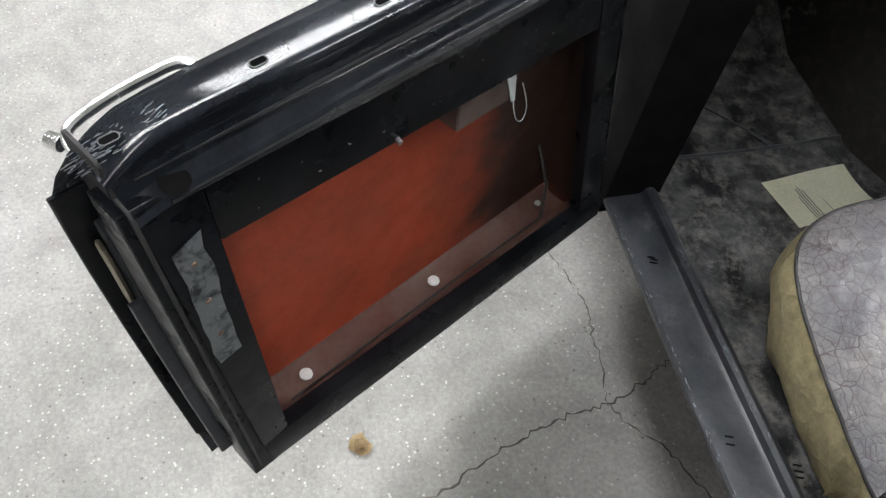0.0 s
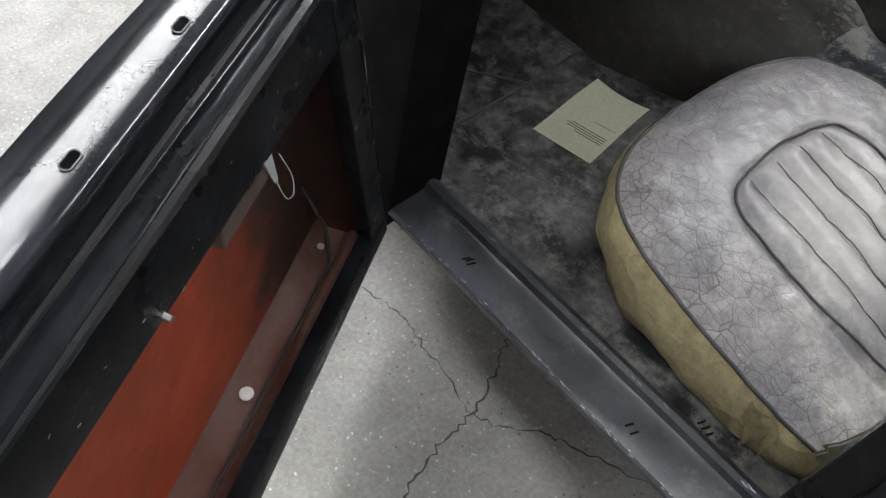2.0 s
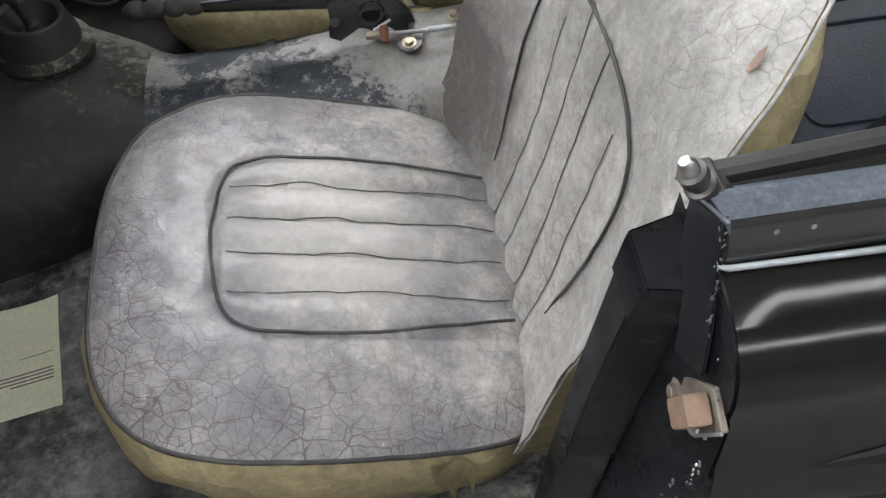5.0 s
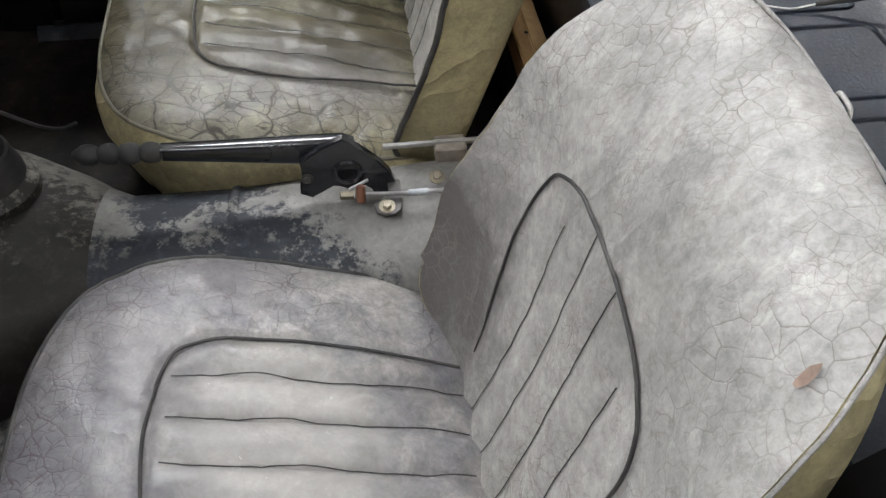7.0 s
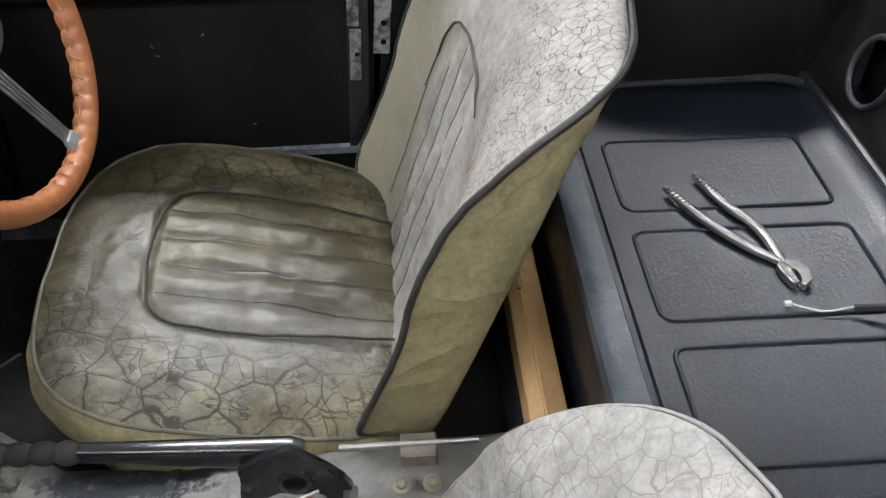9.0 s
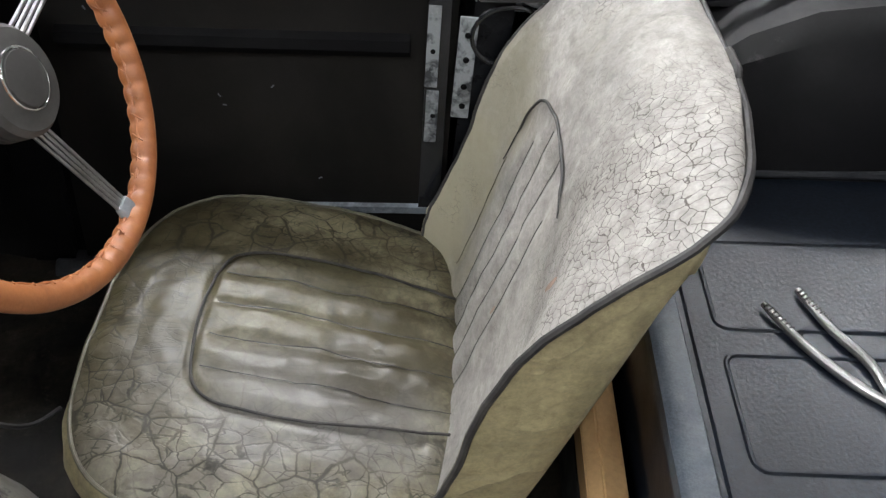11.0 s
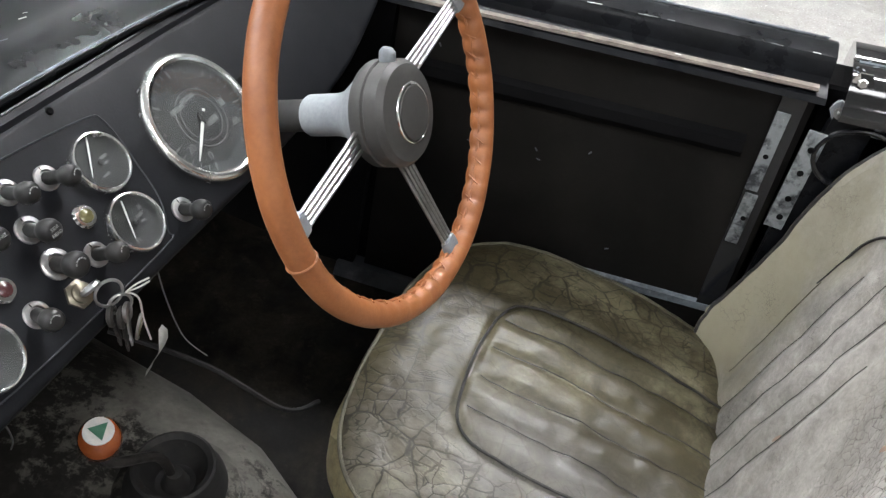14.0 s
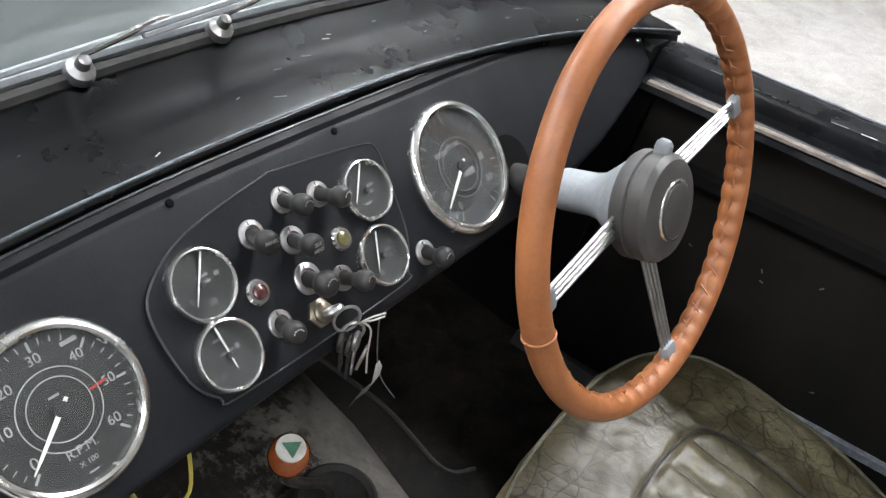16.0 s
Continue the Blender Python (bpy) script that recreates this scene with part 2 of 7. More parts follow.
    # long meandering creases between the cells
    for turn, st in ((0.5, (7, 21, 14)), (-0.7, (8, 24, 15))):
        r = noise_node(nt, 1.0, 3, 0.55, 0.9, stretched(nt, co, st, turn))
        thin = ramp(nt, r, [(0.488, 0.0), (0.497, crease), (0.503, crease), (0.512, 0.0)])
        thin = times(nt, thin, ramp(nt, thick, [(cover - 0.06, 0.0), (cover + 0.1, 1.0)]))
        lines.append(times(nt, thin, whole) if calm else thin)
    net = lines[0]
    for more in lines[1:]:
        net = mix(nt, 1.0, net, more, "LIGHTEN")
    shade = times(nt, ramp(nt, puffs[0], [(0.2, 1.0), (0.95, 0.0)]), (halo, halo, halo))
    col = mix(nt, shade, col, tuple(0.5 * (a + c) for a, c in zip(dirt, crack_col)))
    col = mix(nt, times(nt, net, (0.94, 0.94, 0.94)), col, crack_col)
    if bare:
        chip = ramp(nt, noise_node(nt, 130, 4, 0.7, 0.2, co), [(0.66, 0.0), (0.70, 1.0)])
        col = mix(nt, times(nt, chip, ramp(nt, thick, [(0.5, 0.0), (0.7, bare)])), col, (0.6, 0.58, 0.55))
    link(nt, col, b.inputs["Base Color"])
    rub = mix(nt, 0.5, ramp(nt, big, [(0.3, rough[1]), (0.7, rough[0])]), ramp(nt, noise_node(nt, 38, 5, 0.7, 0.3, co), [(0.35, rough[0]), (0.65, rough[1] + 0.08)]))
    link(nt, rub, b.inputs["Roughness"])
    b.inputs["Specular IOR Level"].default_value = sheen
    soft = noise_node(nt, 1.0, 3, 0.5, 0.35, stretched(nt, co, folds))
    b1 = nt.nodes.new("ShaderNodeBump")
    b1.inputs["Strength"].default_value = fold_depth
    b1.inputs["Distance"].default_value = 0.008
    link(nt, ramp(nt, soft, [(0.28, 0.0), (0.47, 0.75), (0.5, 1.0), (0.53, 0.75), (0.72, 0.0)]), b1.inputs["Height"])
    height = times(nt, times(nt, puffs[0], puffs[1]), mix(nt, 1.0, (1.0, 1.0, 1.0), times(nt, net, (0.7, 0.7, 0.7)), "SUBTRACT"))
    b2 = bump(nt, b, mix(nt, 0.22, height, fine), relief, deep)
    link(nt, b1.outputs[0], b2.inputs["Normal"])
    return m


BLACK_PAINT = worn("black_paint", (0.012, 0.013, 0.015), (0.02, 0.021, 0.024), (0.12, 0.3), 0, 5, 150, dust=(0.09, 0.095, 0.10), dust_at=(0.62, 0.9), relief=0.05, coat=0.4)
GLOSS_BLACK = worn("gloss_black", (0.008, 0.008, 0.009), (0.012, 0.012, 0.013), (0.06, 0.16), 0, 3, 90, relief=0.03, coat=1.0)
BELT_BLACK = worn("belt_black", (0.009, 0.009, 0.009), (0.014, 0.0135, 0.013), (0.16, 0.26), 0, 3, 90, relief=0.02, coat=0.3)
DULL_BLACK = worn("dull_black", (0.014, 0.014, 0.015), (0.028, 0.027, 0.026), (0.5, 0.8), 0, 6, 140, dust=(0.10, 0.095, 0.085), dust_at=(0.6, 0.85), relief=0.3)
SATIN_BLACK = worn("satin_black", (0.007, 0.007, 0.008), (0.012, 0.012, 0.013), (0.4, 0.6), 0, 7, 160, dust=(0.05, 0.05, 0.05), dust_at=(0.64, 0.8), relief=0.1, spec=0.25)
FENDER = worn("dusty_wing_paint", (0.012, 0.0118, 0.011), (0.026, 0.0245, 0.021), (0.38, 0.52), 0, 4, 160, cover=(0.35, 0.65), dust=(0.085, 0.078, 0.066), dust_at=(0.54, 0.82), relief=0.05, spec=0.35)
POST_BLACK = worn("chipped_post_paint", (0.004, 0.0045, 0.0055), (0.010, 0.011, 0.0135), (0.22, 0.45), 0, 11, 170, cover=(0.42, 0.64), grain=0.3, dust=(0.05, 0.056, 0.066), dust_at=(0.62, 0.80), relief=0.2, spec=0.13)
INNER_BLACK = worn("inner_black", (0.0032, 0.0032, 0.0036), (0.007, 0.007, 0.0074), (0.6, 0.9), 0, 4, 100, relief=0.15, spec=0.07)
FLOOR_PAN = worn("floor_pan", (0.007, 0.0075, 0.009), (0.098, 0.099, 0.10), (0.30, 0.60), 0, 12, 180, cover=(0.40, 0.60), grain=0.4, dust=(0.20, 0.19, 0.17), dust_at=(0.48, 0.74), relief=0.4, spec=0.3)
# darker, browner floor colour for the driver's half
DARK_FLOOR = worn("dark_floor", (0.007, 0.0065, 0.006), (0.024, 0.020, 0.015), (0.6, 0.85), 0, 12, 160, cover=(0.42, 0.62), grain=0.4, dust=(0.05, 0.042, 0.032), dust_at=(0.56, 0.78), relief=0.5, spec=0.2)
COWL_PAINT = worn("cowl_paint", (0.005, 0.0057, 0.0068), (0.009, 0.010, 0.012), (0.24, 0.32), 0, 4, 160, relief=0.0, coat=0.1)
DOOR_PAINT = worn("door_paint", (0.017, 0.020, 0.026), (0.040, 0.046, 0.057), (0.10, 0.20), 0, 6, 150, cover=(0.4, 0.64), dust=(0.12, 0.13, 0.15), dust_at=(0.60, 0.88), relief=0.05, coat=0.5)
INNER_PANEL = worn("inner_panel", (0.005, 0.0048, 0.0046), (0.012, 0.011, 0.010), (0.42, 0.6), 0, 5, 140, cover=(0.4, 0.65), relief=0.15, spec=0.2)
BACK_WALL = worn("back_wall", (0.010, 0.0098, 0.0095), (0.026, 0.025, 0.023), (0.4, 0.6), 0, 7, 160, cover=(0.42, 0.64), dust=(0.07, 0.066, 0.06), dust_at=(0.60, 0.82), relief=0.3, spec=0.35)
SILL = worn("sill_paint", (0.017, 0.0195, 0.024), (0.050, 0.0535, 0.060), (0.28, 0.48), 0, 9, 200, cover=(0.4, 0.62), grain=0.25, dust=(0.12, 0.12, 0.12), dust_at=(0.56, 0.80), relief=0.2)
SHELF = worn("shelf_paint", (0.007, 0.0105, 0.018), (0.0155, 0.0225, 0.036), (0.30, 0.42), 0, 6, 230, cover=(0.38, 0.62), grain=0.75, relief=0.55, deep=0.0009)
STRIP_BLUE = worn("strip_paint_and_sheen", (0.055, 0.069, 0.090), (0.11, 0.13, 0.155), (0.3, 0.45), 0, 14, 400, cover=(0.4, 0.62), grain=0.5, dust=(0.20, 0.22, 0.25), dust_at=(0.56, 0.80), relief=0.5)
def primed(name, base, second, shade_col, places):
    """Matt red primer with runs and scuffs, and the deep pocket's shade painted dark at the places."""
    m, nt, b = nodes_of(name)
    co = nt.nodes.new("ShaderNodeTexCoord").outputs["Object"]
    col = mix(nt, ramp(nt, noise_node(nt, 5, 6, 0.65, 0.5, co), [(0.38, 0.0), (0.68, 1.0)]), base, second)
    col = times(nt, col, ramp(nt, noise_node(nt, 32, 6, 0.7, 0.6, co), [(0.30, 0.78), (0.58, 1.0)]))
    col = times(nt, col, ramp(nt, noise_node(nt, 160, 3, 0.6, 0, co), [(0.3, 0.86), (0.7, 1.0)]))
    scuff = ramp(nt, noise_node(nt, 1.0, 4, 0.6, 0.7, stretched(nt, co, (30, 30, 9), 0.4)), [(0.64, 0.0), (0.74, 0.5)])
    col = mix(nt, scuff, col, tuple(c * 0.6 for c in second))
    col = mix(nt, spot_mask(nt, co, places, 1.0), col, shade_col)
    link(nt, col, b.inputs["Base Color"])
    link(nt, ramp(nt, noise_node(nt, 9, 5, 0.6, 0, co), [(0.35, 0.48), (0.65, 0.68)]), b.inputs["Roughness"])
    bump(nt, b, noise_node(nt, 120, 4, 0.6, 0, co), 0.12, 0.0006)
    return m


# the dark spots paint shade into the front end of the door pocket
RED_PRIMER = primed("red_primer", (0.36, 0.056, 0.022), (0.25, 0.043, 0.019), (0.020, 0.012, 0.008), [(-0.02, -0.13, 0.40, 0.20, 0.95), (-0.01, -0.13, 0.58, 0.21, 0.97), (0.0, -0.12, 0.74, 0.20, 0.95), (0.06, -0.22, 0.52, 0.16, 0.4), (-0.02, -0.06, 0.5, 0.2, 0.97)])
RED_DUSTY = worn("red_primer_dusty", (0.15, 0.055, 0.04), (0.21, 0.135, 0.11), (0.55, 0.8), 0, 7, 130, cover=(0.35, 0.65), relief=0.2)
TUNNEL = scraped_metal("tunnel_metal", (0.24, 0.235, 0.225), (0.13, 0.126, 0.118), (0.014, 0.017, 0.023), [(0.32, 0.635, 0.38, 0.09, 1.0), (0.43, 0.62, 0.35, 0.11, 1.0), (0.26, 0.64, 0.38, 0.08, 0.9), (0.37, 0.83, 0.37, 0.11, 0.9), (0.50, 0.62, 0.34, 0.08, 0.9), (0.29, 0.79, 0.395, 0.09, 0.85), (0.40, 0.612, 0.30, 0.2, 1.0), (0.25, 0.60, 0.32, 0.2, 1.0)])
# the large passenger-side spots paint in the shade of that side
BELL = scraped_metal("gearbox_cover", (0.20, 0.192, 0.17), (0.085, 0.08, 0.068), (0.011, 0.010, 0.009), [(0.10, 0.55, 0.34, 0.34, 1.0), (-0.14, 0.50, 0.38, 0.42, 1.0), (0.19, 0.61, 0.36, 0.18, 1.0), (0.02, 0.70, 0.45, 0.10, 0.7), (-0.16, 0.86, 0.48, 0.13, 0.8), (-0.5, 0.74, 0.52, 0.4, 0.9)])



def concrete(name):
    """Ground slab: stains, fine grain and pale and dark specks of stone."""
    m, nt, b = nodes_of(name)
    co = nt.nodes.new("ShaderNodeTexCoord").outputs["Object"]
    col = mix(nt, ramp(nt, noise_node(nt, 1.3, 6, 0.65, 0.5, co), [(0.38, 0.0), (0.68, 1.0)]), (0.45, 0.44, 0.42), (0.33, 0.32, 0.295))
    col = mix(nt, 1.0, col, ramp(nt, noise_node(nt, 9, 6, 0.7, 0.6, co), [(0.3, 0.72), (0.62, 1.0)]), "MULTIPLY")
    col = mix(nt, 1.0, col, ramp(nt, noise_node(nt, 130, 3, 0.7, 0, co), [(0.3, 0.7), (0.65, 1.0)]), "MULTIPLY")
    for sc, lim, c in ((95, 0.16, (0.62, 0.61, 0.58)), (60, 0.09, (0.12, 0.11, 0.1)), (150, 0.12, (0.5, 0.47, 0.42))):
        v = nt.nodes.new("ShaderNodeTexVoronoi")
        v.inputs["Scale"].default_value = sc
        link(nt, co, v.inputs["Vector"])
        spots = ramp(nt, v.outputs["Distance"], [(lim, 1.0), (lim + 0.08, 0.0)])
        some = ramp(nt, v.outputs["Color"], [(0.6, 0.0), (0.64, 0.8)])
        col = mix(nt, mix(nt, 1.0, spots, some, "MULTIPLY"), col, c)
    link(nt, col, b.inputs["Base Color"])
    link(nt, ramp(nt, noise_node(nt, 5, 5, 0.6, 0, co), [(0.35, 0.5), (0.65, 0.75)]), b.inputs["Roughness"])
    bump(nt, b, noise_node(nt, 110, 5, 0.7, 0, co), 0.5, 0.001)
    return m


CONCRETE = concrete("concrete")
CRACK = worn("crack_dirt", (0.085, 0.08, 0.07), (0.14, 0.13, 0.11), (0.8, 0.95), 0, 20, 200, relief=0.2)
LOCK_PRIMER = worn("lock_primer", (0.085, 0.06, 0.05), (0.05, 0.042, 0.038), (0.5, 0.7), 0, 16, 180, relief=0.15)
WALL_PAINT = worn("wall_paint", (0.50, 0.50, 0.49), (0.42, 0.42, 0.41), (0.7, 0.9), 0, 0.8, 30, relief=0.1)
# the front dark spots join stains with painted shade of the front lip
# the pale spot on the sewn panel is a painted highlight
SEAT_P = leather("grey_hide", (0.325, 0.308, 0.290), (0.185, 0.176, 0.174), (0.050, 0.038, 0.038), 34, 0.48, (0.33, 0.47), (0.42, 0.60), cloud=(0.15, 0.150, 0.165), crazed=[(0.19, 0.383, 0.44, 0.17, 1.0), (0.22, 0.2, 0.44, 0.17, 1.0), (0.21, 0.55, 0.44, 0.15, 0.9), (0.36, 0.16, 0.43, 0.13, 0.9), (0.48, 0.15, 0.40, 0.12, 0.8)], grime_shade=[(0.30, 0.24, 0.45, 0.13, 0.6), (0.25, 0.5, 0.45, 0.16, 0.55), (0.20, 0.33, 0.44, 0.15, 0.55), (0.40, 0.60, 0.44, 0.08, 0.45), (0.44, 0.17, 0.42, 0.10, 0.35)], grime_shade_col=(0.105, 0.10, 0.11), sheen_shade=[(0.44, 0.38, 0.44, 0.14, 0.5)], sheen_shade_col=(0.40, 0.38, 0.36), folds=(22, 15, 16), fold_depth=0.12, relief=0.25, width=1.35, bare=0.9, crease=0.5, halo=0.22, calm=[(0.40, 0.383, 0.44, 0.22, 0.95), (0.52, 0.383, 0.42, 0.24, 0.95)], fine_net=0.8)
# lavender spots paint the lamp sheen on the half near the tunnel
# the dark spot at the front door-side corner paints the steering wheel's shade
SEAT_D = leather("olive_hide", (0.232, 0.212, 0.136), (0.110, 0.094, 0.050), (0.010, 0.0075, 0.004), 17, 0.44, (0.34, 0.50), (0.40, 0.60), cloud=(0.060, 0.050, 0.027), crazed=[(0.30, 0.86, 0.48, 0.20, 1.0), (0.45, 0.84, 0.45, 0.18, 1.0), (0.4, 1.29, 0.47, 0.18, 1.0), (0.24, 1.0, 0.49, 0.20, 1.0), (0.24, 1.18, 0.49, 0.18, 1.0), (0.54, 1.29, 0.45, 0.12, 0.9)], grime_shade=[(0.44, 1.12, 0.46, 0.14, 0.45), (0.54, 1.07, 0.44, 0.11, 0.8), (0.47, 1.17, 0.45, 0.09, 0.6), (0.19, 1.22, 0.48, 0.20, 0.85), (0.22, 1.05, 0.48, 0.18, 0.7)], grime_shade_col=(0.036, 0.029, 0.012), sheen_shade=[(0.42, 0.96, 0.47, 0.13, 0.6), (0.27, 0.93, 0.48, 0.15, 0.35), (0.53, 0.97, 0.45, 0.12, 0.6), (0.36, 0.86, 0.47, 0.10, 0.35)], sheen_shade_col=(0.138, 0.134, 0.137), folds=(16, 22, 14), fold_depth=0.08, sheen=0.45, width=1.6, relief=0.24, deep=0.0022, crease=0.9, halo=0.4, calm=[(0.42, 1.06, 0.46, 0.20, 0.8), (0.53, 1.075, 0.44, 0.20, 0.8)], fine_net=0.25)
BACK_HIDE = leather("pale_hide", (0.36, 0.345, 0.328), (0.255, 0.247, 0.236), (0.12, 0.105, 0.09), 58, 0.54, (0.40, 0.56), cloud=(0.27, 0.262, 0.255), crazed=[(0.84, 0.24, 0.85, 0.09, 0.6), (0.74, 0.57, 0.74, 0.08, 0.9), (0.77, 0.48, 0.82, 0.08, 0.8), (0.66, 0.58, 0.60, 0.08, 0.9), (0.60, 0.60, 0.45, 0.06, 0.9), (0.80, 0.36, 0.84, 0.07, 0.5)], grime_shade=[(0.605, 0.595, 0.45, 0.17, 0.9), (0.57, 0.61, 0.40, 0.14, 0.85), (0.63, 0.58, 0.54, 0.10, 0.6), (0.74, 0.33, 0.70, 0.12, 0.14)], grime_shade_col=(0.06, 0.054, 0.052), folds=(9, 10, 5), fold_depth=0.3, relief=0.3, width=1.25, crease=0.45, halo=0.2)
# olive spots paint the shade of the far wing into the hide
BACK_HIDE_D = leather("cream_hide", (0.348, 0.329, 0.306), (0.278, 0.261, 0.234), (0.030, 0.022, 0.016), 98, 0.64, (0.38, 0.54), cloud=(0.245, 0.232, 0.215), crazed=[(0.78, 0.89, 0.82, 0.20, 1.0), (0.73, 0.87, 0.76, 0.17, 1.0), (0.69, 0.86, 0.68, 0.11, 0.9), (0.835, 1.0, 0.868, 0.10, 0.6)], folds=(10, 10, 5), fold_depth=0.2, relief=0.35, width=2.1, crease=0.35, halo=0.16, sheen_shade=[(0.60, 1.32, 0.44, 0.15, 0.85), (0.63, 1.32, 0.56, 0.14, 0.8), (0.67, 1.31, 0.68, 0.12, 0.6)], sheen_shade_col=(0.27, 0.246, 0.172))
VINYL = leather("tan_side_cloth", (0.36, 0.31, 0.175), (0.27, 0.232, 0.13), (0.15, 0.12, 0.08), 30, 0.9, (0.42, 0.6), folds=(9, 9, 13), fold_depth=0.35, crease=0.1)
OLIVE_PIPING = worn("olive_piping", (0.10, 0.092, 0.062), (0.05, 0.045, 0.032), (0.4, 0.6), 0, 20, 200, relief=0.3)
PIPING = worn("piping", (0.018, 0.017, 0.017), (0.05, 0.047, 0.043), (0.45, 0.7), 0, 20, 200, relief=0.3)
PLIER_STEEL = worn("plier_steel", (0.66, 0.66, 0.65), (0.52, 0.52, 0.51), (0.3, 0.4), 1.0, 30, 300, relief=0.08)
CHROME = worn("chrome", (0.9, 0.9, 0.89), (0.78, 0.78, 0.76), (0.14, 0.3), 1.0, 25, 250, relief=0.05)
STEEL = worn("steel", (0.5, 0.5, 0.5), (0.36, 0.35, 0.34), (0.28, 0.45), 1.0, 30, 300, relief=0.15)
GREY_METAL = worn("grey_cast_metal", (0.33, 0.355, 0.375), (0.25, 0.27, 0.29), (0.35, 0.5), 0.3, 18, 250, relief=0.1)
HUB_PLASTIC = worn("hub_plastic", (0.055, 0.053, 0.051), (0.085, 0.082, 0.079), (0.38, 0.5), 0, 12, 250, relief=0.1)
TAN_LEATHER = worn("tan_wrap", (0.35, 0.128, 0.045), (0.235, 0.08, 0.030), (0.36, 0.52), 0, 14, 260, cover=(0.4, 0.7), relief=0.35)
WOOD = worn("pine", (0.56, 0.36, 0.17), (0.42, 0.25, 0.11), (0.5, 0.65), 0, 10, 160, relief=0.2)
WOOD_BLOCK = worn("dull_wood", (0.235, 0.155, 0.108), (0.15, 0.098, 0.07), (0.55, 0.75), 0, 25, 220, relief=0.3)
DASH = worn("dash_crackle", (0.0062, 0.007, 0.0092), (0.010, 0.011, 0.0138), (0.42, 0.6), 0, 8, 420, dust=(0.026, 0.029, 0.034), dust_at=(0.60, 0.9), relief=0.25, spec=0.22)
DIAL = worn("dial_face", (0.012, 0.0125, 0.013), (0.020, 0.021, 0.022), (0.4, 0.6), 0, 20, 100, relief=0)
MARK = worn("dial_marking", (0.33, 0.34, 0.33), (0.25, 0.25, 0.24), (0.6, 0.7), 0, 30, 100, relief=0)
FADED = worn("faded_marking", (0.16, 0.165, 0.165), (0.1, 0.1, 0.1), (0.6, 0.7), 0, 30, 100, relief=0)
NEEDLE = worn("needle_white", (0.7, 0.71, 0.68), (0.6, 0.6, 0.57), (0.5, 0.6), 0, 30, 100, relief=0)
REDMARK = worn("dial_red", (0.4, 0.03, 0.02), (0.3, 0.03, 0.02), (0.6, 0.7), 0, 30, 100, relief=0)
KNOB_BLACK = worn("knob_black", (0.014, 0.014, 0.014), (0.03, 0.029, 0.028), (0.35, 0.5), 0, 40, 200, spec=0.4, dust=(0.08, 0.078, 0.072), dust_at=(0.62, 0.85), relief=0.1)
RUBBER = worn("rubber", (0.02, 0.02, 0.02), (0.036, 0.034, 0.032), (0.6, 0.8), 0, 14, 160, spec=0.3, dust=(0.10, 0.095, 0.085), dust_at=(0.62, 0.85), relief=0.25)
PAPER = worn("pale_paper", (0.86, 0.86, 0.67), (0.80, 0.80, 0.60), (0.7, 0.8), 0, 8, 200, relief=0.05)
INK = worn("ink", (0.1, 0.1, 0.09), (0.16, 0.16, 0.14), (0.7, 0.8), 0, 60, 200, relief=0)
WHITE_TAG = worn("white_card", (0.6, 0.6, 0.57), (0.5, 0.5, 0.46), (0.6, 0.8), 0, 30, 200, relief=0.1)
DULL_BRASS = worn("dull_brass", (0.30, 0.27, 0.21), (0.2, 0.18, 0.14), (0.35, 0.5), 1.0, 60, 300, relief=0.1)
RUST_BROWN = worn("rusty_pin", (0.17, 0.075, 0.045), (0.10, 0.05, 0.032), (0.45, 0.65), 0.3, 40, 300, relief=0.2)
KNOB_WOOD = worn("amber_knob", (0.38, 0.105, 0.03), (0.28, 0.075, 0.025), (0.15, 0.25), 0, 12, 200, relief=0.05, coat=0.6)
GREEN = worn("green_print", (0.05, 0.16, 0.1), (0.07, 0.2, 0.13), (0.5, 0.6), 0, 60, 200, relief=0)
YELLOW = worn("yellow_wire", (0.6, 0.5, 0.09), (0.5, 0.42, 0.08), (0.4, 0.5), 0, 60, 200, relief=0)
AMBER = worn("amber_lens", (0.15, 0.135, 0.06), (0.11, 0.1, 0.04), (0.15, 0.25), 0, 60, 200, relief=0, coat=0.5)
RUBY = worn("ruby_lens", (0.07, 0.022, 0.024), (0.045, 0.015, 0.018), (0.18, 0.3), 0, 60, 200, relief=0, coat=0.5)
RUSTED = worn("rusted_plate", (0.19, 0.165, 0.135), (0.11, 0.092, 0.076), (0.5, 0.7), 0.2, 40, 260, cover=(0.4, 0.6), relief=0.3)
BARE = worn("scraped_metal", (0.22, 0.25, 0.28), (0.09, 0.10, 0.115), (0.35, 0.55), 0.3, 22, 240, cover=(0.42, 0.6), dust=(0.34, 0.35, 0.35), dust_at=(0.6, 0.75), relief=0.4)
SCRAPED = worn("scraped_plate", (0.26, 0.28, 0.29), (0.030, 0.033, 0.038), (0.35, 0.55), 0.2, 38, 240, cover=(0.48, 0.62), dust=(0.40, 0.41, 0.41), dust_at=(0.58, 0.72), relief=0.5)
DARK_STEEL = worn("dark_steel", (0.045, 0.042, 0.04), (0.08, 0.075, 0.07), (0.35, 0.55), 0.5, 25, 260, relief=0.2)
TORN = worn("torn_backing", (0.30, 0.21, 0.165), (0.2, 0.14, 0.11), (0.7, 0.9), 0, 60, 250, relief=0.4)
SCRAP = worn("torn_card", (0.52, 0.40, 0.22), (0.36, 0.24, 0.12), (0.7, 0.85), 0, 45, 200, relief=0.2)
WHITE_CORD = worn("white_cord", (0.58, 0.57, 0.53), (0.45, 0.44, 0.41), (0.7, 0.85), 0, 60, 300, relief=0.2)


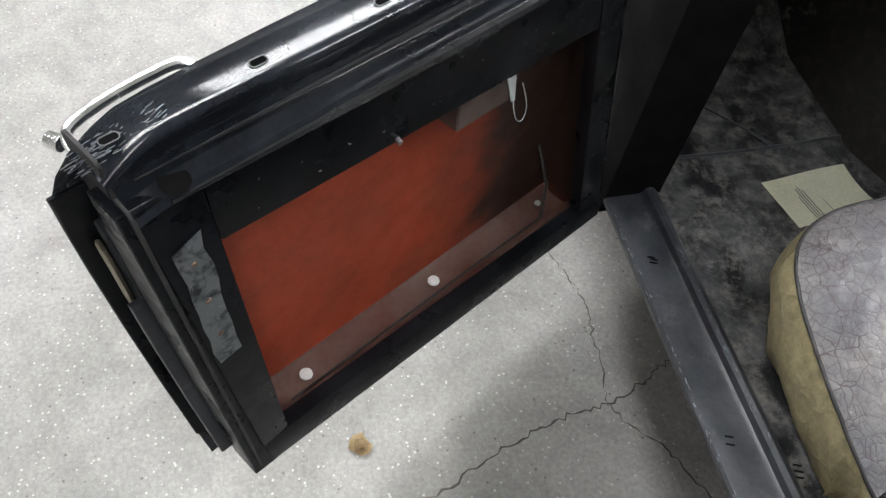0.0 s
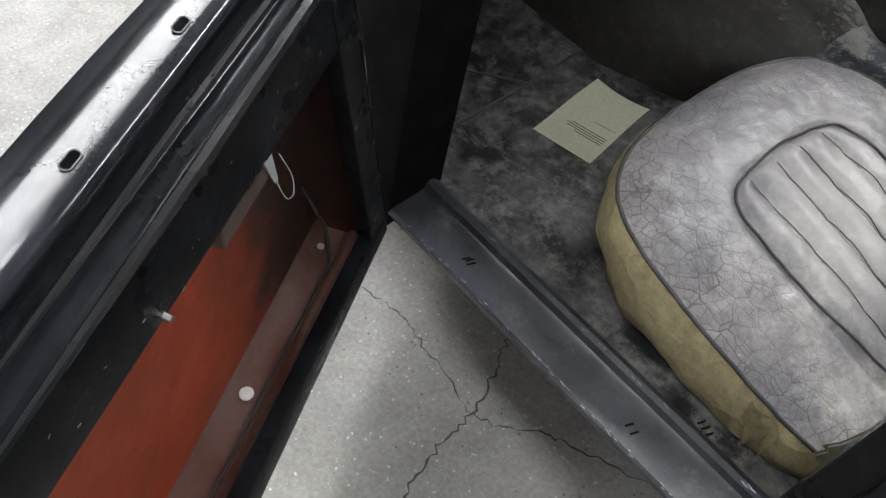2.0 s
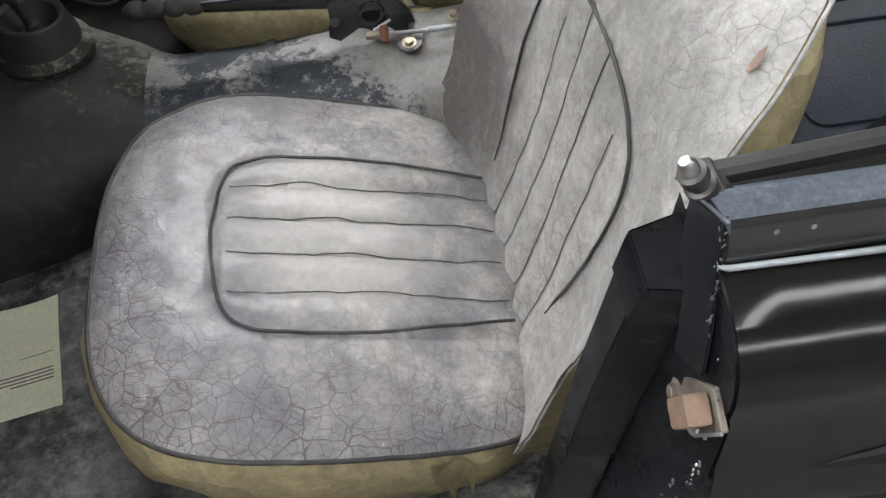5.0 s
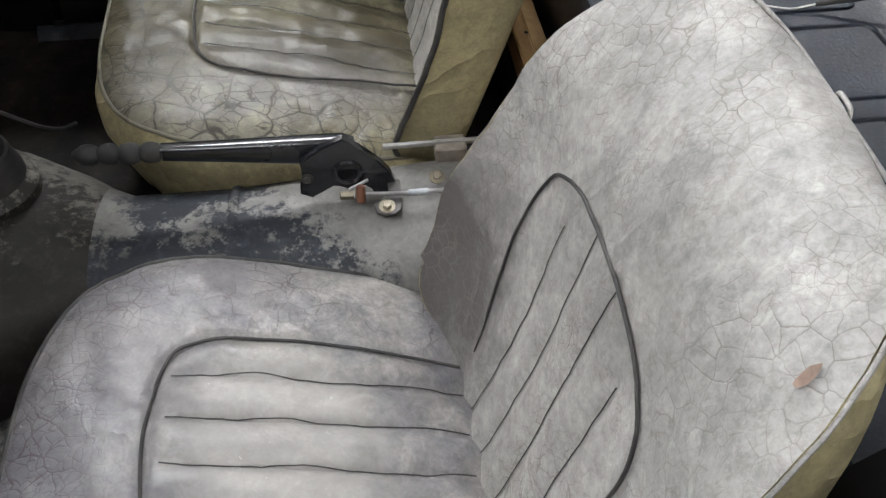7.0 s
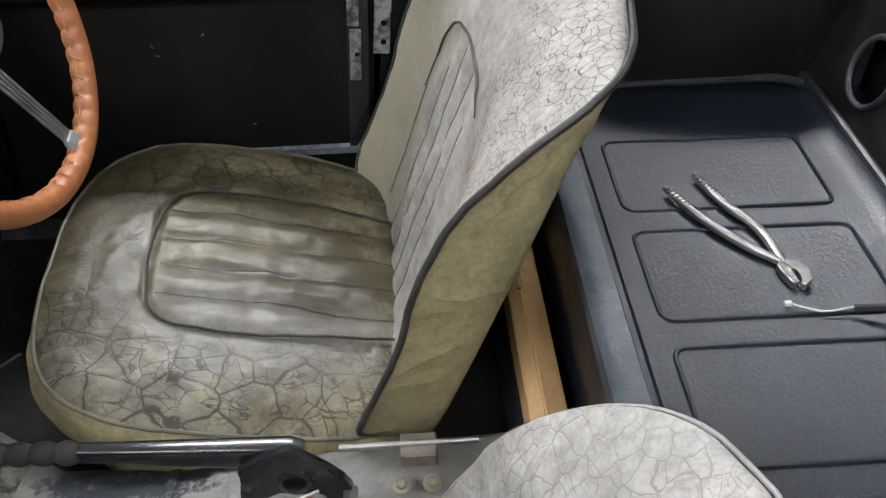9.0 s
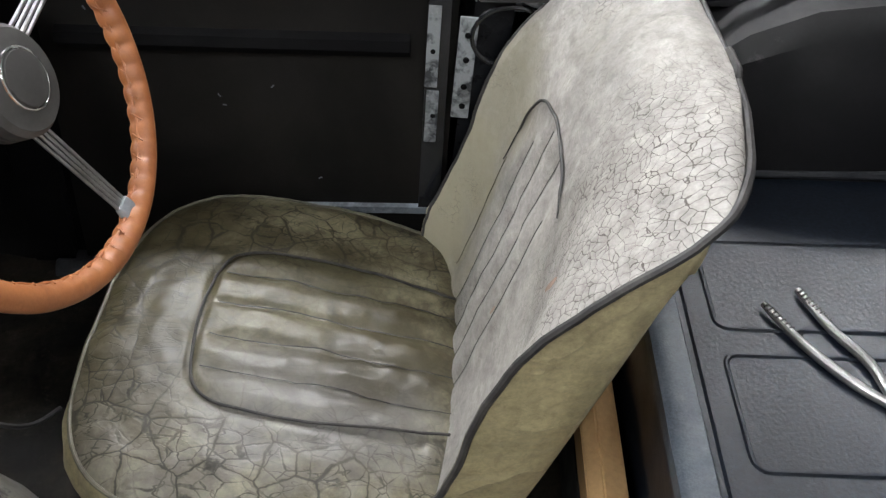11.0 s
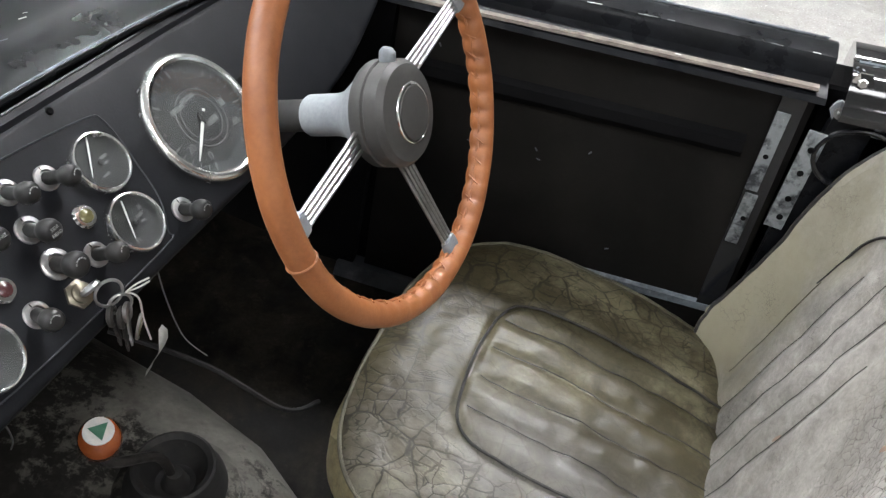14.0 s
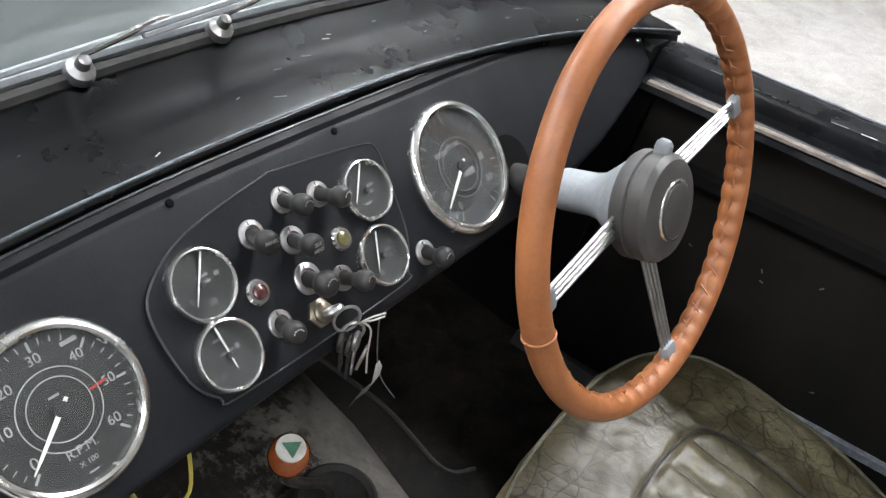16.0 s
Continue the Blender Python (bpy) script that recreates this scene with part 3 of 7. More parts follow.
def clear(name, tint, ior=1.46):
    m, nt, b = nodes_of(name)
    b.inputs["Base Color"].default_value = (*tint, 1)
    b.inputs["Transmission Weight"].default_value = 1.0
    b.inputs["IOR"].default_value = ior
    link(nt, ramp(nt, noise_node(nt, 30, 5, 0.7), [(0.4, 0.02), (0.75, 0.12)]), b.inputs["Roughness"])
    return m


GLASS = clear("clear_glass", (0.95, 0.97, 0.96))
# grey haze; in the windscreen it stands for the ceiling's reflection
HAZY_GLASS = clear("hazy_glass", (0.62, 0.66, 0.66))
HAZY_GLASS.node_tree.nodes["Principled BSDF"].inputs["Transmission Weight"].default_value = 0.62


# ---- the workshop ----
def slab(name, lo, hi, material, label, category, kind="structure"):
    bm = bmesh.new()
    box(bm, [b - a for a, b in zip(lo, hi)], Matrix.Translation([(a + b) / 2 for a, b in zip(lo, hi)]))
    return single(name, bm, material, label, category, kind=kind, smooth=0)


floor = slab("floor", (-7, -7, -0.2), (8, 8, 0), CONCRETE, "worn grey concrete workshop floor with cracks", "floor")
slab("wall_north", (-7, 8, 0), (8, 8.2, 3.6), WALL_PAINT, "plain pale painted workshop wall", "wall")
slab("wall_south", (-7, -7.2, 0), (8, -7, 3.6), WALL_PAINT, "plain pale painted workshop wall", "wall")
slab("wall_east", (8, -7, 0), (8.2, 8, 3.6), WALL_PAINT, "plain pale painted workshop wall", "wall")
slab("wall_west", (-7.2, -7, 0), (-7, 8, 3.6), WALL_PAINT, "plain pale painted workshop wall", "wall")
slab("ceiling", (-7.2, -7.2, 3.6), (8.2, 8.2, 3.8), WALL_PAINT, "plain pale workshop ceiling", "ceiling")


def glow(name, colour, strength):
    m, nt, b = nodes_of(name)
    b.inputs["Base Color"].default_value = (0.8, 0.8, 0.8, 1)
    b.inputs["Emission Color"].default_value = (*colour, 1)
    b.inputs["Emission Strength"].default_value = strength
    return m


def ceiling_light(at, wide, long, strength, turn):
    t = thing("ceiling_light", "lit white fluorescent ceiling light in a long metal tray", "lamp", "ceiling lights")
    m = Matrix.Translation(at) @ pose(0, 0, 0, 0, 0, turn)
    bm = bmesh.new()
    box(bm, (long + 0.1, wide + 0.06, 0.05), m @ Matrix.Translation((0, 0, 0.06)), 0.008)
    for s in (-1, 1):
        box(bm, (0.02, 0.02, 0.3), m @ Matrix.Translation((s * long * 0.4, 0, 0.2)))
    part("tray", bm, WALL_PAINT, t)
    bm = bmesh.new()
    box(bm, (long, wide, 0.04), m, 0.01)
    part("diffuser", bm, glow("lamp_glow", (0.975, 0.985, 1.01), strength), t)


for at, wide, long, strength, turn in LAMPS:
    ceiling_light(at, wide, long, strength, turn)


def floor_crack(pts, width, seed):
    rnd = random.Random(seed)
    bm = bmesh.new()
    P = smooth_path([(x, y, 0) for x, y in pts], 9)
    left, right = [], []
    for i, p in enumerate(P):
        t = (P[min(i + 1, len(P) - 1)] - P[max(i - 1, 0)]).normalized()
        o = Vector((-t.y, t.x, 0))
        c = p + o * rnd.uniform(-0.006, 0.006)
        w = width * rnd.uniform(0.25, 1.0)
        left.append(bm.verts.new(c + o * w + Vector((0, 0, 0.0012))))
        right.append(bm.verts.new(c - o * w + Vector((0, 0, 0.0012))))
    for i in range(len(P) - 1):
        bm.faces.new((left[i], left[i + 1], right[i + 1], right[i]))
    part("crack", bm, CRACK, floor, "dark dirt-filled crack in the concrete", 0)


floor_crack([(0.09, 0.29), (0.14, 0.15), (0.168, 0.098), (0.210, 0.006), (0.222, -0.07), (0.246, -0.15), (0.286, -0.235), (0.338, -0.345), (0.366, -0.46)], 0.0026, 1)
floor_crack([(0.210, 0.006), (0.24, 0.02), (0.30, 0.07), (0.373, 0.106), (0.5, 0.16)], 0.0018, 2)
floor_crack([(-0.16, -0.02), (-0.119, -0.001), (-0.05, 0.02), (-0.006, 0.027), (0.09, 0.022), (0.210, 0.006)], 0.0015, 3)
floor_crack([(-0.9, -1.6), (-0.6, -1.35), (-0.35, -1.32), (0.1, -1.2)], 0.0012, 4)

bm = bmesh.new()
rnd = random.Random(5)
for k in range(3):
    ring = []
    for i in range(9):
        a = i * math.tau / 9
        r = 0.021 * rnd.uniform(0.65, 1.15) * (1 - 0.2 * k)
        ring.append(bm.verts.new((0.225 + r * math.cos(a), -0.427 + r * math.sin(a), 0.002 + 0.004 * k + rnd.uniform(0, 0.006))))
    c = bm.verts.new((0.225, -0.427, 0.004 + 0.005 * k))
    for i in range(9):
        bm.faces.new((ring[i], ring[(i + 1) % 9], c))
bmesh.ops.solidify(bm, geom=bm.faces[:], thickness=0.001)
single("card_scrap", bm, SCRAP, "crumpled torn scrap of brown card on the concrete", "litter", smooth=0)

# ---- car body ----
car = thing("car", "stripped black roadster with bare painted metal interior", "car")


def extrude_x(section, x0, x1, n=1, shift=None):
    """A section of (y, z) drawn along x; shift(x) moves it."""
    rings = []
    for i in range(n + 1):
        x = x0 + (x1 - x0) * i / n
        dy, dz = shift(x) if shift else (0, 0)
        rings.append([(x, y + dy, z + dz) for y, z in section])
    bm = bmesh.new()
    loft(bm, rings)
    return bm


# floor pan, with the toe board rising at the front
for y0, y1, paint, words in ((0.068, 0.735, FLOOR_PAN, "dusty scuffed dark floor pan"), (0.735, 1.37, DARK_FLOOR, "brown-black floor pan")):
    bm = bmesh.new()
    loft(bm, [[(x, y0, z), (x, y1, z), (x, y1, z - 0.02), (x, y0, z - 0.02)] for x, z in ((0.84, 0.292), (0.3, 0.292), (-0.08, 0.292), (-0.10, 0.297), (-0.3, 0.325), (-0.55, 0.45), (-0.72, 0.62))])
    part("floor_pan", bm, paint, car, words)
for pts, r in (([(-0.082, 0.09, 0.293), (-0.084, 0.3, 0.294), (-0.10, 0.50, 0.296)], 0.0035), ([(-0.20, 0.235, 0.309), (-0.12, 0.315, 0.299), (-0.085, 0.345, 0.295)], 0.003), ([(-0.10, 0.5, 0.3), (0.0, 0.56, 0.3), (0.10, 0.606, 0.3), (0.2, 0.62, 0.3)], 0.006)):
    bm = bmesh.new()
    tube(bm, smooth_path(pts, 5), r, 8)
    part("floor_seam", bm, SILL, car)

SILLSEC = [(0.0, 0.296), (0.004, 0.299), (0.060, 0.297), (0.066, 0.300), (0.070, 0.309), (0.078, 0.311), (0.086, 0.306), (0.095, 0.294), (0.1, 0.26), (0.06, 0.235), (0.012, 0.276), (0.0, 0.288)]
part("sill", extrude_x(SILLSEC, -0.02, 0.647), SILL, car, "scuffed dark grey metal door sill")
part("sill", extrude_x([(1.425 - (y - 0.0), z) for y, z in SILLSEC], -0.02, 0.66), SILL, car, "scuffed dark grey metal door sill")
for p, r in (((0.018, 0.122, 0.292), 0.011), ((0.443, 0.121, 0.292), 0.010), ((-0.07, 0.284, 0.293), 0.010), ((0.21, 0.125, 0.292), 0.007)):
    bolt("floor_bolt", p, (0, 0, 1), r * 0.7, DARK_STEEL, car)
# worn notches in the sill and floor
for x, y in ((0.13, 0.033), (0.135, 0.036), (0.141, 0.033), (0.436, 0.03), (0.447, 0.027), (0.486, 0.105), (0.494, 0.103), (0.502, 0.1)):
    bm = bmesh.new()
    box(bm, (0.003, 0.012, 0.0008), Matrix.Translation((x, y, 0.2985 if y < 0.06 else 0.2935)) @ pose(0, 0, 0, 0, 0, -20), 0.0005)
    part("scuff_mark", bm, INNER_BLACK, car)

# gearbox tunnel
def tunnel_ring(x, cy, half, top, n=13):
    out = []
    for k in range(n):
        a = math.pi * k / (n - 1)
        out.append((x, cy - half * math.cos(a) * (1.0 if 0 < k < n - 1 else 1.08), 0.285 + (top - 0.285) * math.sin(a) ** 0.62))
    return out


bm = bmesh.new()
loft(bm, [tunnel_ring(*r) for r in ((0.9, 0.735, 0.12, 0.44), (0.62, 0.73, 0.115, 0.425), (0.372, 0.725, 0.112, 0.405))], False)
part("tunnel", bm, TUNNEL, car, "pale worn metal transmission tunnel with scraped paint")
bm = bmesh.new()
loft(bm, [tunnel_ring(*r) for r in ((0.378, 0.725, 0.1145, 0.4085), (0.372, 0.725, 0.116, 0.41), (0.366, 0.725, 0.1145, 0.4085))], False)
part("tunnel_joint", bm, TUNNEL, car)
bm = bmesh.new()
loft(bm, [tunnel_ring(*r) for r in ((0.372, 0.725, 0.112, 0.405), (0.23, 0.727, 0.116, 0.40), (0.20, 0.729, 0.13, 0.406))], False)
part("tunnel_neck", bm, TUNNEL, car, "pale worn metal neck of the gearbox cover with scraped dark paint")
bm = bmesh.new()
loft(bm, [tunnel_ring(*r) for r in ((0.201, 0.729, 0.13, 0.406), (0.17, 0.732, 0.15, 0.415), (0.08, 0.735, 0.2, 0.435), (-0.05, 0.735, 0.235, 0.46), (-0.25, 0.735, 0.26, 0.50), (-0.6, 0.735, 0.29, 0.55))], False)
part("gearbox_cover", bm, BELL, car, "dusty dull metal gearbox cover")

# front bulkhead and foot wells
bm = bmesh.new()
box(bm, (0.03, 1.5, 0.75), Matrix.Translation((-0.66, 0.71, 0.62)))
part("bulkhead", bm, INNER_BLACK, car, smooth=0)


def sheet(pts, thick, material, name, parent, label="", smooth=35):
    bm = bmesh.new()
    f = bm.faces.new([bm.verts.new(p) for p in pts])
    bmesh.ops.solidify(bm, geom=[f], thickness=thick)
    return part(name, bm, material, parent, label, smooth)


# front door posts, raked back
for y0, y1 in ((0.0, 0.1), (1.366, 1.43)):
    bm = bmesh.new()
    loft(bm, [[(-0.07, y0, 0.26), (-0.005, y0, 0.26), (-0.012, y1, 0.26), (-0.07, y1, 0.26)], [(-0.03, y0, 0.55), (0.035, y0, 0.55), (0.028, y1, 0.55), (-0.03, y1, 0.55)], [(0.0, y0 - 0.005, 0.80), (0.075, y0 - 0.005, 0.80), (0.065, y1, 0.80), (0.0, y1, 0.80)]])
    part("door_post", bm, INNER_BLACK, car)
for y in (0.06, 1.40):
    bm = bmesh.new()
    loft(bm, [[(-0.02, y - 0.01, 0.27), (-0.02, y + 0.01, 0.27), (-0.7, y + 0.01, 0.27), (-0.7, y - 0.01, 0.27)], [(0.03, y - 0.01, 0.86), (0.03, y + 0.01, 0.86), (-0.7, y + 0.01, 0.95), (-0.7, y - 0.01, 0.95)]])
    part("scuttle_side", bm, INNER_BLACK, car)

# closing pillars behind the shut driver door
for x0, x1, y0 in ((0.628, 0.675, 1.392), (-0.06, 0.058, 1.388)):
    bm = bmesh.new()
    box(bm, (x1 - x0, 1.462 - y0, 0.53), Matrix.Translation(((x0 + x1) / 2, (1.462 + y0) / 2, 0.535)), 0.004)
    part("door_pillar", bm, INNER_BLACK, car)

# top of the driver's front pillar with a bright screen bracket
bm = bmesh.new()
loft(bm, [[(x, y, z) for y, z in ((1.375, 0.78), (1.375, h - 0.006), (1.382, h), (1.462, h - 0.004), (1.474, h - 0.03), (1.476, 0.78))] for x, h in ((-0.10, 0.875), (-0.02, 0.866), (0.046, 0.846))])
part("pillar_top", bm, SATIN_BLACK, car)
bm = bmesh.new()
loft(bm, [[(x, y, h + d) for y, d in ((1.388, 0.0), (1.390, 0.005), (1.418, 0.004), (1.420, -0.002))] for x, h in ((-0.07, 0.874), (-0.02, 0.868), (0.02, 0.857))])
part("screen_bracket", bm, STEEL, car, "worn bright metal screen bracket")
rnd = random.Random(52)
for k in range(70):
    x, inner = rnd.uniform(-0.01, 0.62), rnd.random() < 0.35
    bm = bmesh.new()
    box(bm, (rnd.uniform(0.002, 0.010), rnd.uniform(0.0006, 0.002), 0.0004), Matrix.Translation((x, (0.074 if inner else 0.003) + rnd.uniform(-0.0015, 0.003), 0.3112 if inner else 0.2994)) @ pose(0, 0, 0, 0, 0, rnd.uniform(-12, 12)))
    part("paint_chip", bm, BARE if k % 2 else FADED, car, smooth=0)

# rear door post, shut face and quarter panel, passenger side then driver side
def mirror_y(y, driver):
    return 1.425 - y if driver else y


def quarter(driver):
    my = lambda y: mirror_y(y, driver)
    bm = bmesh.new()
    rings = []
    for x, z in ((0.602, 0.30), (0.612, 0.45), (0.628, 0.65), (0.645, 0.795)):
        if driver:
            rings.append([(x, my(0.078), z), (x + 0.004, my(0.042), z), (x + 0.05, my(0.03), z), (x + 0.052, my(0.078), z)])
        else:
            k = (z - 0.30) / 0.495
            rings.append([(x - 0.002, 0.066 - 0.016 * k, z), (x - 0.001, 0.046 - 0.025 * k, z - 0.006 * k), (x + 0.032, 0.034 - 0.022 * k, z), (x + 0.052, 0.074 - 0.012 * k, z + 0.006 * k)])
    loft(bm, rings)
    bmesh.ops.bevel(bm, geom=[e for e in bm.edges if e.calc_length() > 0.03], offset=0.0016, segments=2, affect="EDGES")
    part("rear_door_post", bm, POST_BLACK, car, "chipped black painted rear door post")
    if not driver:
        bm = bmesh.new()
        cap = []
        for x, z in ((0.6395, 0.765), (0.640, 0.767), (0.644, 0.795), (0.645, 0.797)):
            k = (z - 0.30) / 0.495
            cap.append([(x - 0.0024, 0.0662 - 0.016 * k, z), (x - 0.0016, 0.040 - 0.026 * k, z - 0.006 * k), (x + 0.031, 0.025 - 0.023 * k, z), (x + 0.050, 0.072 - 0.012 * k, z + 0.006 * k)])
        loft(bm, cap)
        bmesh.ops.bevel(bm, geom=bm.edges[:], offset=0.0014, segments=2, affect="EDGES")
        part("post_cap", bm, POST_BLACK, car, "scuffed black cap block of the post")
    # outer line of the shut face, from the top down
    edge = smooth_path([(0.052, 0.80, 0), (0.02, 0.812, 0), (-0.015, 0.803, 0), (-0.045, 0.76, 0), (-0.056, 0.70, 0), (-0.056, 0.62, 0), (-0.045, 0.52, 0), (-0.025, 0.42, 0), (0.0, 0.325, 0), (0.006, 0.26, 0)], 5)
    lean = lambda z: 0.618 + 0.075 * (z - 0.27)
    bm = bmesh.new()
    a = [bm.verts.new((lean(p.y) + 0.022, my(p.x), p.y)) for p in edge]
    b = [bm.verts.new((lean(p.y) + 0.014, my(max(p.x + 0.012, 0.0)) if p.x < 0.02 else my(p.x), p.y - (0.008 if p.y > 0.79 else 0))) for p in edge]
    c = [bm.verts.new((lean(p.y) + 0.014, my(0.06), p.y)) for p in edge]
    for i in range(len(edge) - 1):
        bm.faces.new((a[i], a[i + 1], b[i + 1], b[i]))
        bm.faces.new((b[i], b[i + 1], c[i + 1], c[i]))
    part("shut_face", bm, POST_BLACK, car, "chipped black door shut face")
    bm = bmesh.new()
    rings = []
    for i in range(17):
        x = (i / 16) ** 1.7
        k = min(1, x / 0.5)
        bulge = 0.13 * k * k * (3 - 2 * k)
        rings.append([(lean(p.y) + 0.02 + x * 0.95, my(p.x + 0.036 * max(min(1, x * 40), 0.8 * (p.y > 0.77)) * (p.y > 0.69) - bulge * math.sin(min(1, max(0, (0.71 - p.y) / 0.40)) * 1.6)), p.y + 0.012 * x * (p.y > 0.75)) for p in edge])
        low = 0.26 + 0.38 * min(1, x / 0.46) ** 1.15
        rings[-1] = [(a, b, low + (c - 0.26) / 0.54 * (0.80 - low) if c < 0.80 else c) for a, b, c in rings[-1]]
    loft(bm, rings, False)
    bmesh.ops.solidify(bm, geom=bm.faces[:], thickness=0.0015)
    part("quarter_panel", bm, FENDER, car, "dusty black rear wing panel")
    # deck rail on top, its rolled bead and the belt roll below it
    x0 = 0.648 if driver else 0.672
    if driver:
        SEC = ((0.010, 0.806), (0.015, 0.828), (0.020, 0.835), (0.028, 0.838), (0.072, 0.838), (0.080, 0.833), (0.1, 0.80), (0.1, 0.79), (0.03, 0.79))
    else:
        SEC = ((0.006, 0.816), (0.0105, 0.824), (0.0125, 0.834), (0.015, 0.8385), (0.019, 0.840), (0.032, 0.840), (0.037, 0.837), (0.040, 0.828), (0.040, 0.80), (0.02, 0.795))
    bm = bmesh.new()
    loft(bm, [[(x + (0 if driver else 0.004 * (0.03 - u) / 0.02), my(u), v + (0.01 * (x - 0.66) if driver else 0)) for u, v in SEC] for x in (x0, x0 + 0.004, 1.0, 1.65)])
    part("deck_rail", bm, GLOSS_BLACK, car, "glossy black deck rail")
    if not driver:
        # thin pale strip that paints the ceiling's reflection along the rail
        bm = bmesh.new()
        loft(bm, [[(x + 0.004 * (0.03 - u) / 0.02, u, v) for u, v in ((0.0155, 0.8390), (0.0185, 0.8412), (0.0330, 0.8412), (0.0375, 0.8378), (0.030, 0.836))] for x in (0.673, 1.0, 1.65)])
        part("rail_top_sheen", bm, STRIP_BLUE, car, "worn deck rail top with the ceiling's pale blue-grey reflection painted on")
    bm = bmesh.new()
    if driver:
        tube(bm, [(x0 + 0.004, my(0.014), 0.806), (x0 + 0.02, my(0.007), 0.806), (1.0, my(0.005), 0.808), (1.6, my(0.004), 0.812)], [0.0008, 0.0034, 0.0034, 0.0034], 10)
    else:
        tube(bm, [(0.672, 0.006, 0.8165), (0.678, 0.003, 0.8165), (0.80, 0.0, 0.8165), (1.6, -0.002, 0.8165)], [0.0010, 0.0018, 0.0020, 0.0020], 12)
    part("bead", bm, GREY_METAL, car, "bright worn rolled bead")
    if not driver:
        # rolled corner where the rail turns down to the shut face
        bm = bmesh.new()
        loft(bm, [[(l[0], l[1], z), (r[0], r[1], z), (r[0] + 0.014, r[1] + 0.012, z), (l[0] + 0.02, l[1] + 0.016, z)] for l, r, z in (((0.665, 0.034), (0.6765, 0.0135), 0.8402), ((0.662, 0.030), (0.6755, 0.0095), 0.832), ((0.660, 0.022), (0.673, 0.001), 0.813), ((0.660, 0.006), (0.671, -0.012), 0.788), ((0.658, -0.004), (0.668, -0.024), 0.755))])
        bmesh.ops.bevel(bm, geom=bm.edges[:], offset=0.0014, segments=2, affect="EDGES")
        part("rail_corner", bm, BLACK_PAINT, car, "chipped black rolled rail corner")
        bm = bmesh.new()
        tube(bm, [(0.6665, 0.0335, 0.8402), (0.671, 0.0245, 0.8408), (0.677, 0.0135, 0.8395), (0.6785, 0.0125, 0.832)], [0.0005, 0.0010, 0.0014, 0.0006], 8)
        part("worn_edge", bm, BARE, car, "edge worn to bright metal")
        rnd = random.Random(43)
        for k in range(34):
            q = rnd.random() ** 1.3
            bm = bmesh.new()
            box(bm, (0.0009, rnd.uniform(0.0003, 0.0012), rnd.uniform(0.001, 0.0036)), Matrix.Translation((0.6765 - 0.0065 * q - 0.0006 * rnd.random() ** 2 * 4, 0.0128 - 0.027 * q + rnd.random() ** 2 * 0.006, 0.838 - 0.055 * q)) @ pose(0, 0, 0, rnd.uniform(-35, 35), 20, rnd.uniform(20, 60)), 0.0003)
            part("paint_chip", bm, FADED if k % 3 else BARE, car, smooth=0)
    bm = bmesh.new()
    rings = []
    flare = lambda x: 0.026 * min(1, max(0, (x - 0.67) / 0.475)) ** 2 * (3 - 2 * min(1, max(0, (x - 0.67) / 0.475)))
    for x, q in ((0.675, 1.0), (0.70, 1.0), (0.76, 1.0), (0.82, 1.0), (0.9, 1.0), (1.0, 1.0), (1.1, 1.0), (1.2, 1.0), (1.6, 1.0)):
        rings.append([(x, my(0.008 - 0.056 * q * math.sin(a)), 0.760 + 0.054 * math.cos(a)) for a in [radians(96) * k / 28 for k in range(29)]] + [(x, my(-0.050), 0.735), (x, my(-0.054 - 0.35 * flare(x)), 0.702), (x, my(-0.0625 - flare(x)), 0.672), (x, my(-0.0635 - flare(x)), 0.660)])
    loft(bm, rings, False)
    bmesh.ops.solidify(bm, geom=bm.faces[:], thickness=0.001)
    part("belt_roll", bm, BELT_BLACK, car, "glossy black rolled body side")
    bm = bmesh.new()
    prism(bm, [(my(0.010 - 0.0562 * math.sin(math.pi * k / 14)), 0.760 + 0.0542 * math.cos(math.pi * k / 14)) for k in range(15)], lambda u, v, w: (0.6735 + w, u, v), 0.0, 0.003)
    part("belt_end", bm, POST_BLACK, car, "chipped black end of the rolled side", 0)
    if driver:
        bm = bmesh.new()
        loft(bm, [[(x, y, z + 0.01 * (x - 0.66)) for y, z in ((1.39, 0.80), (1.392, 0.836), (1.40, 0.841), (1.44, 0.840), (1.462, 0.832), (1.474, 0.81), (1.478, 0.76), (1.44, 0.75))] for x in (0.650, 0.9, 1.6)])
        part("deck_edge", bm, GLOSS_BLACK, car)
        bm = bmesh.new()
        tube(bm, [(0.655, 1.39, 0.838), (0.9, 1.389, 0.840), (1.4, 1.386, 0.845)], 0.0016, 6)
        part("worn_edge", bm, BARE, car)
    for x in (0.703, 0.722, 0.84):
        screw("rail_hole", (x, my(0.0125), 0.829), (0, -1 if not driver else 1, 0.2), 0.0020 if not driver else 0.0026, STEEL, car)
    if driver:
        rnd = random.Random(41)
        for k in range(10):
            bm = bmesh.new()
            box(bm, (rnd.uniform(0.002, 0.008), rnd.uniform(0.001, 0.003), 0.0006), Matrix.Translation((x0 + rnd.uniform(0.0, 0.03), my(rnd.uniform(0.02, 0.07)), 0.8385)) @ pose(0, 0, 0, 0, 0, rnd.uniform(0, 180)))
            part("paint_chip", bm, BARE, car, smooth=0)


quarter(False)
quarter(True)

# wooden striker block on the shut face
block = thing("striker_block", "small worn wooden block screwed to the black shut face", "wood block")
M = Matrix.Translation((0.660, -0.034, 0.741)) @ pose(0, 0, 0, 24, 4, 0)
bm = bmesh.new()
box(bm, (0.015, 0.018, 0.027), M, 0.003, 2)
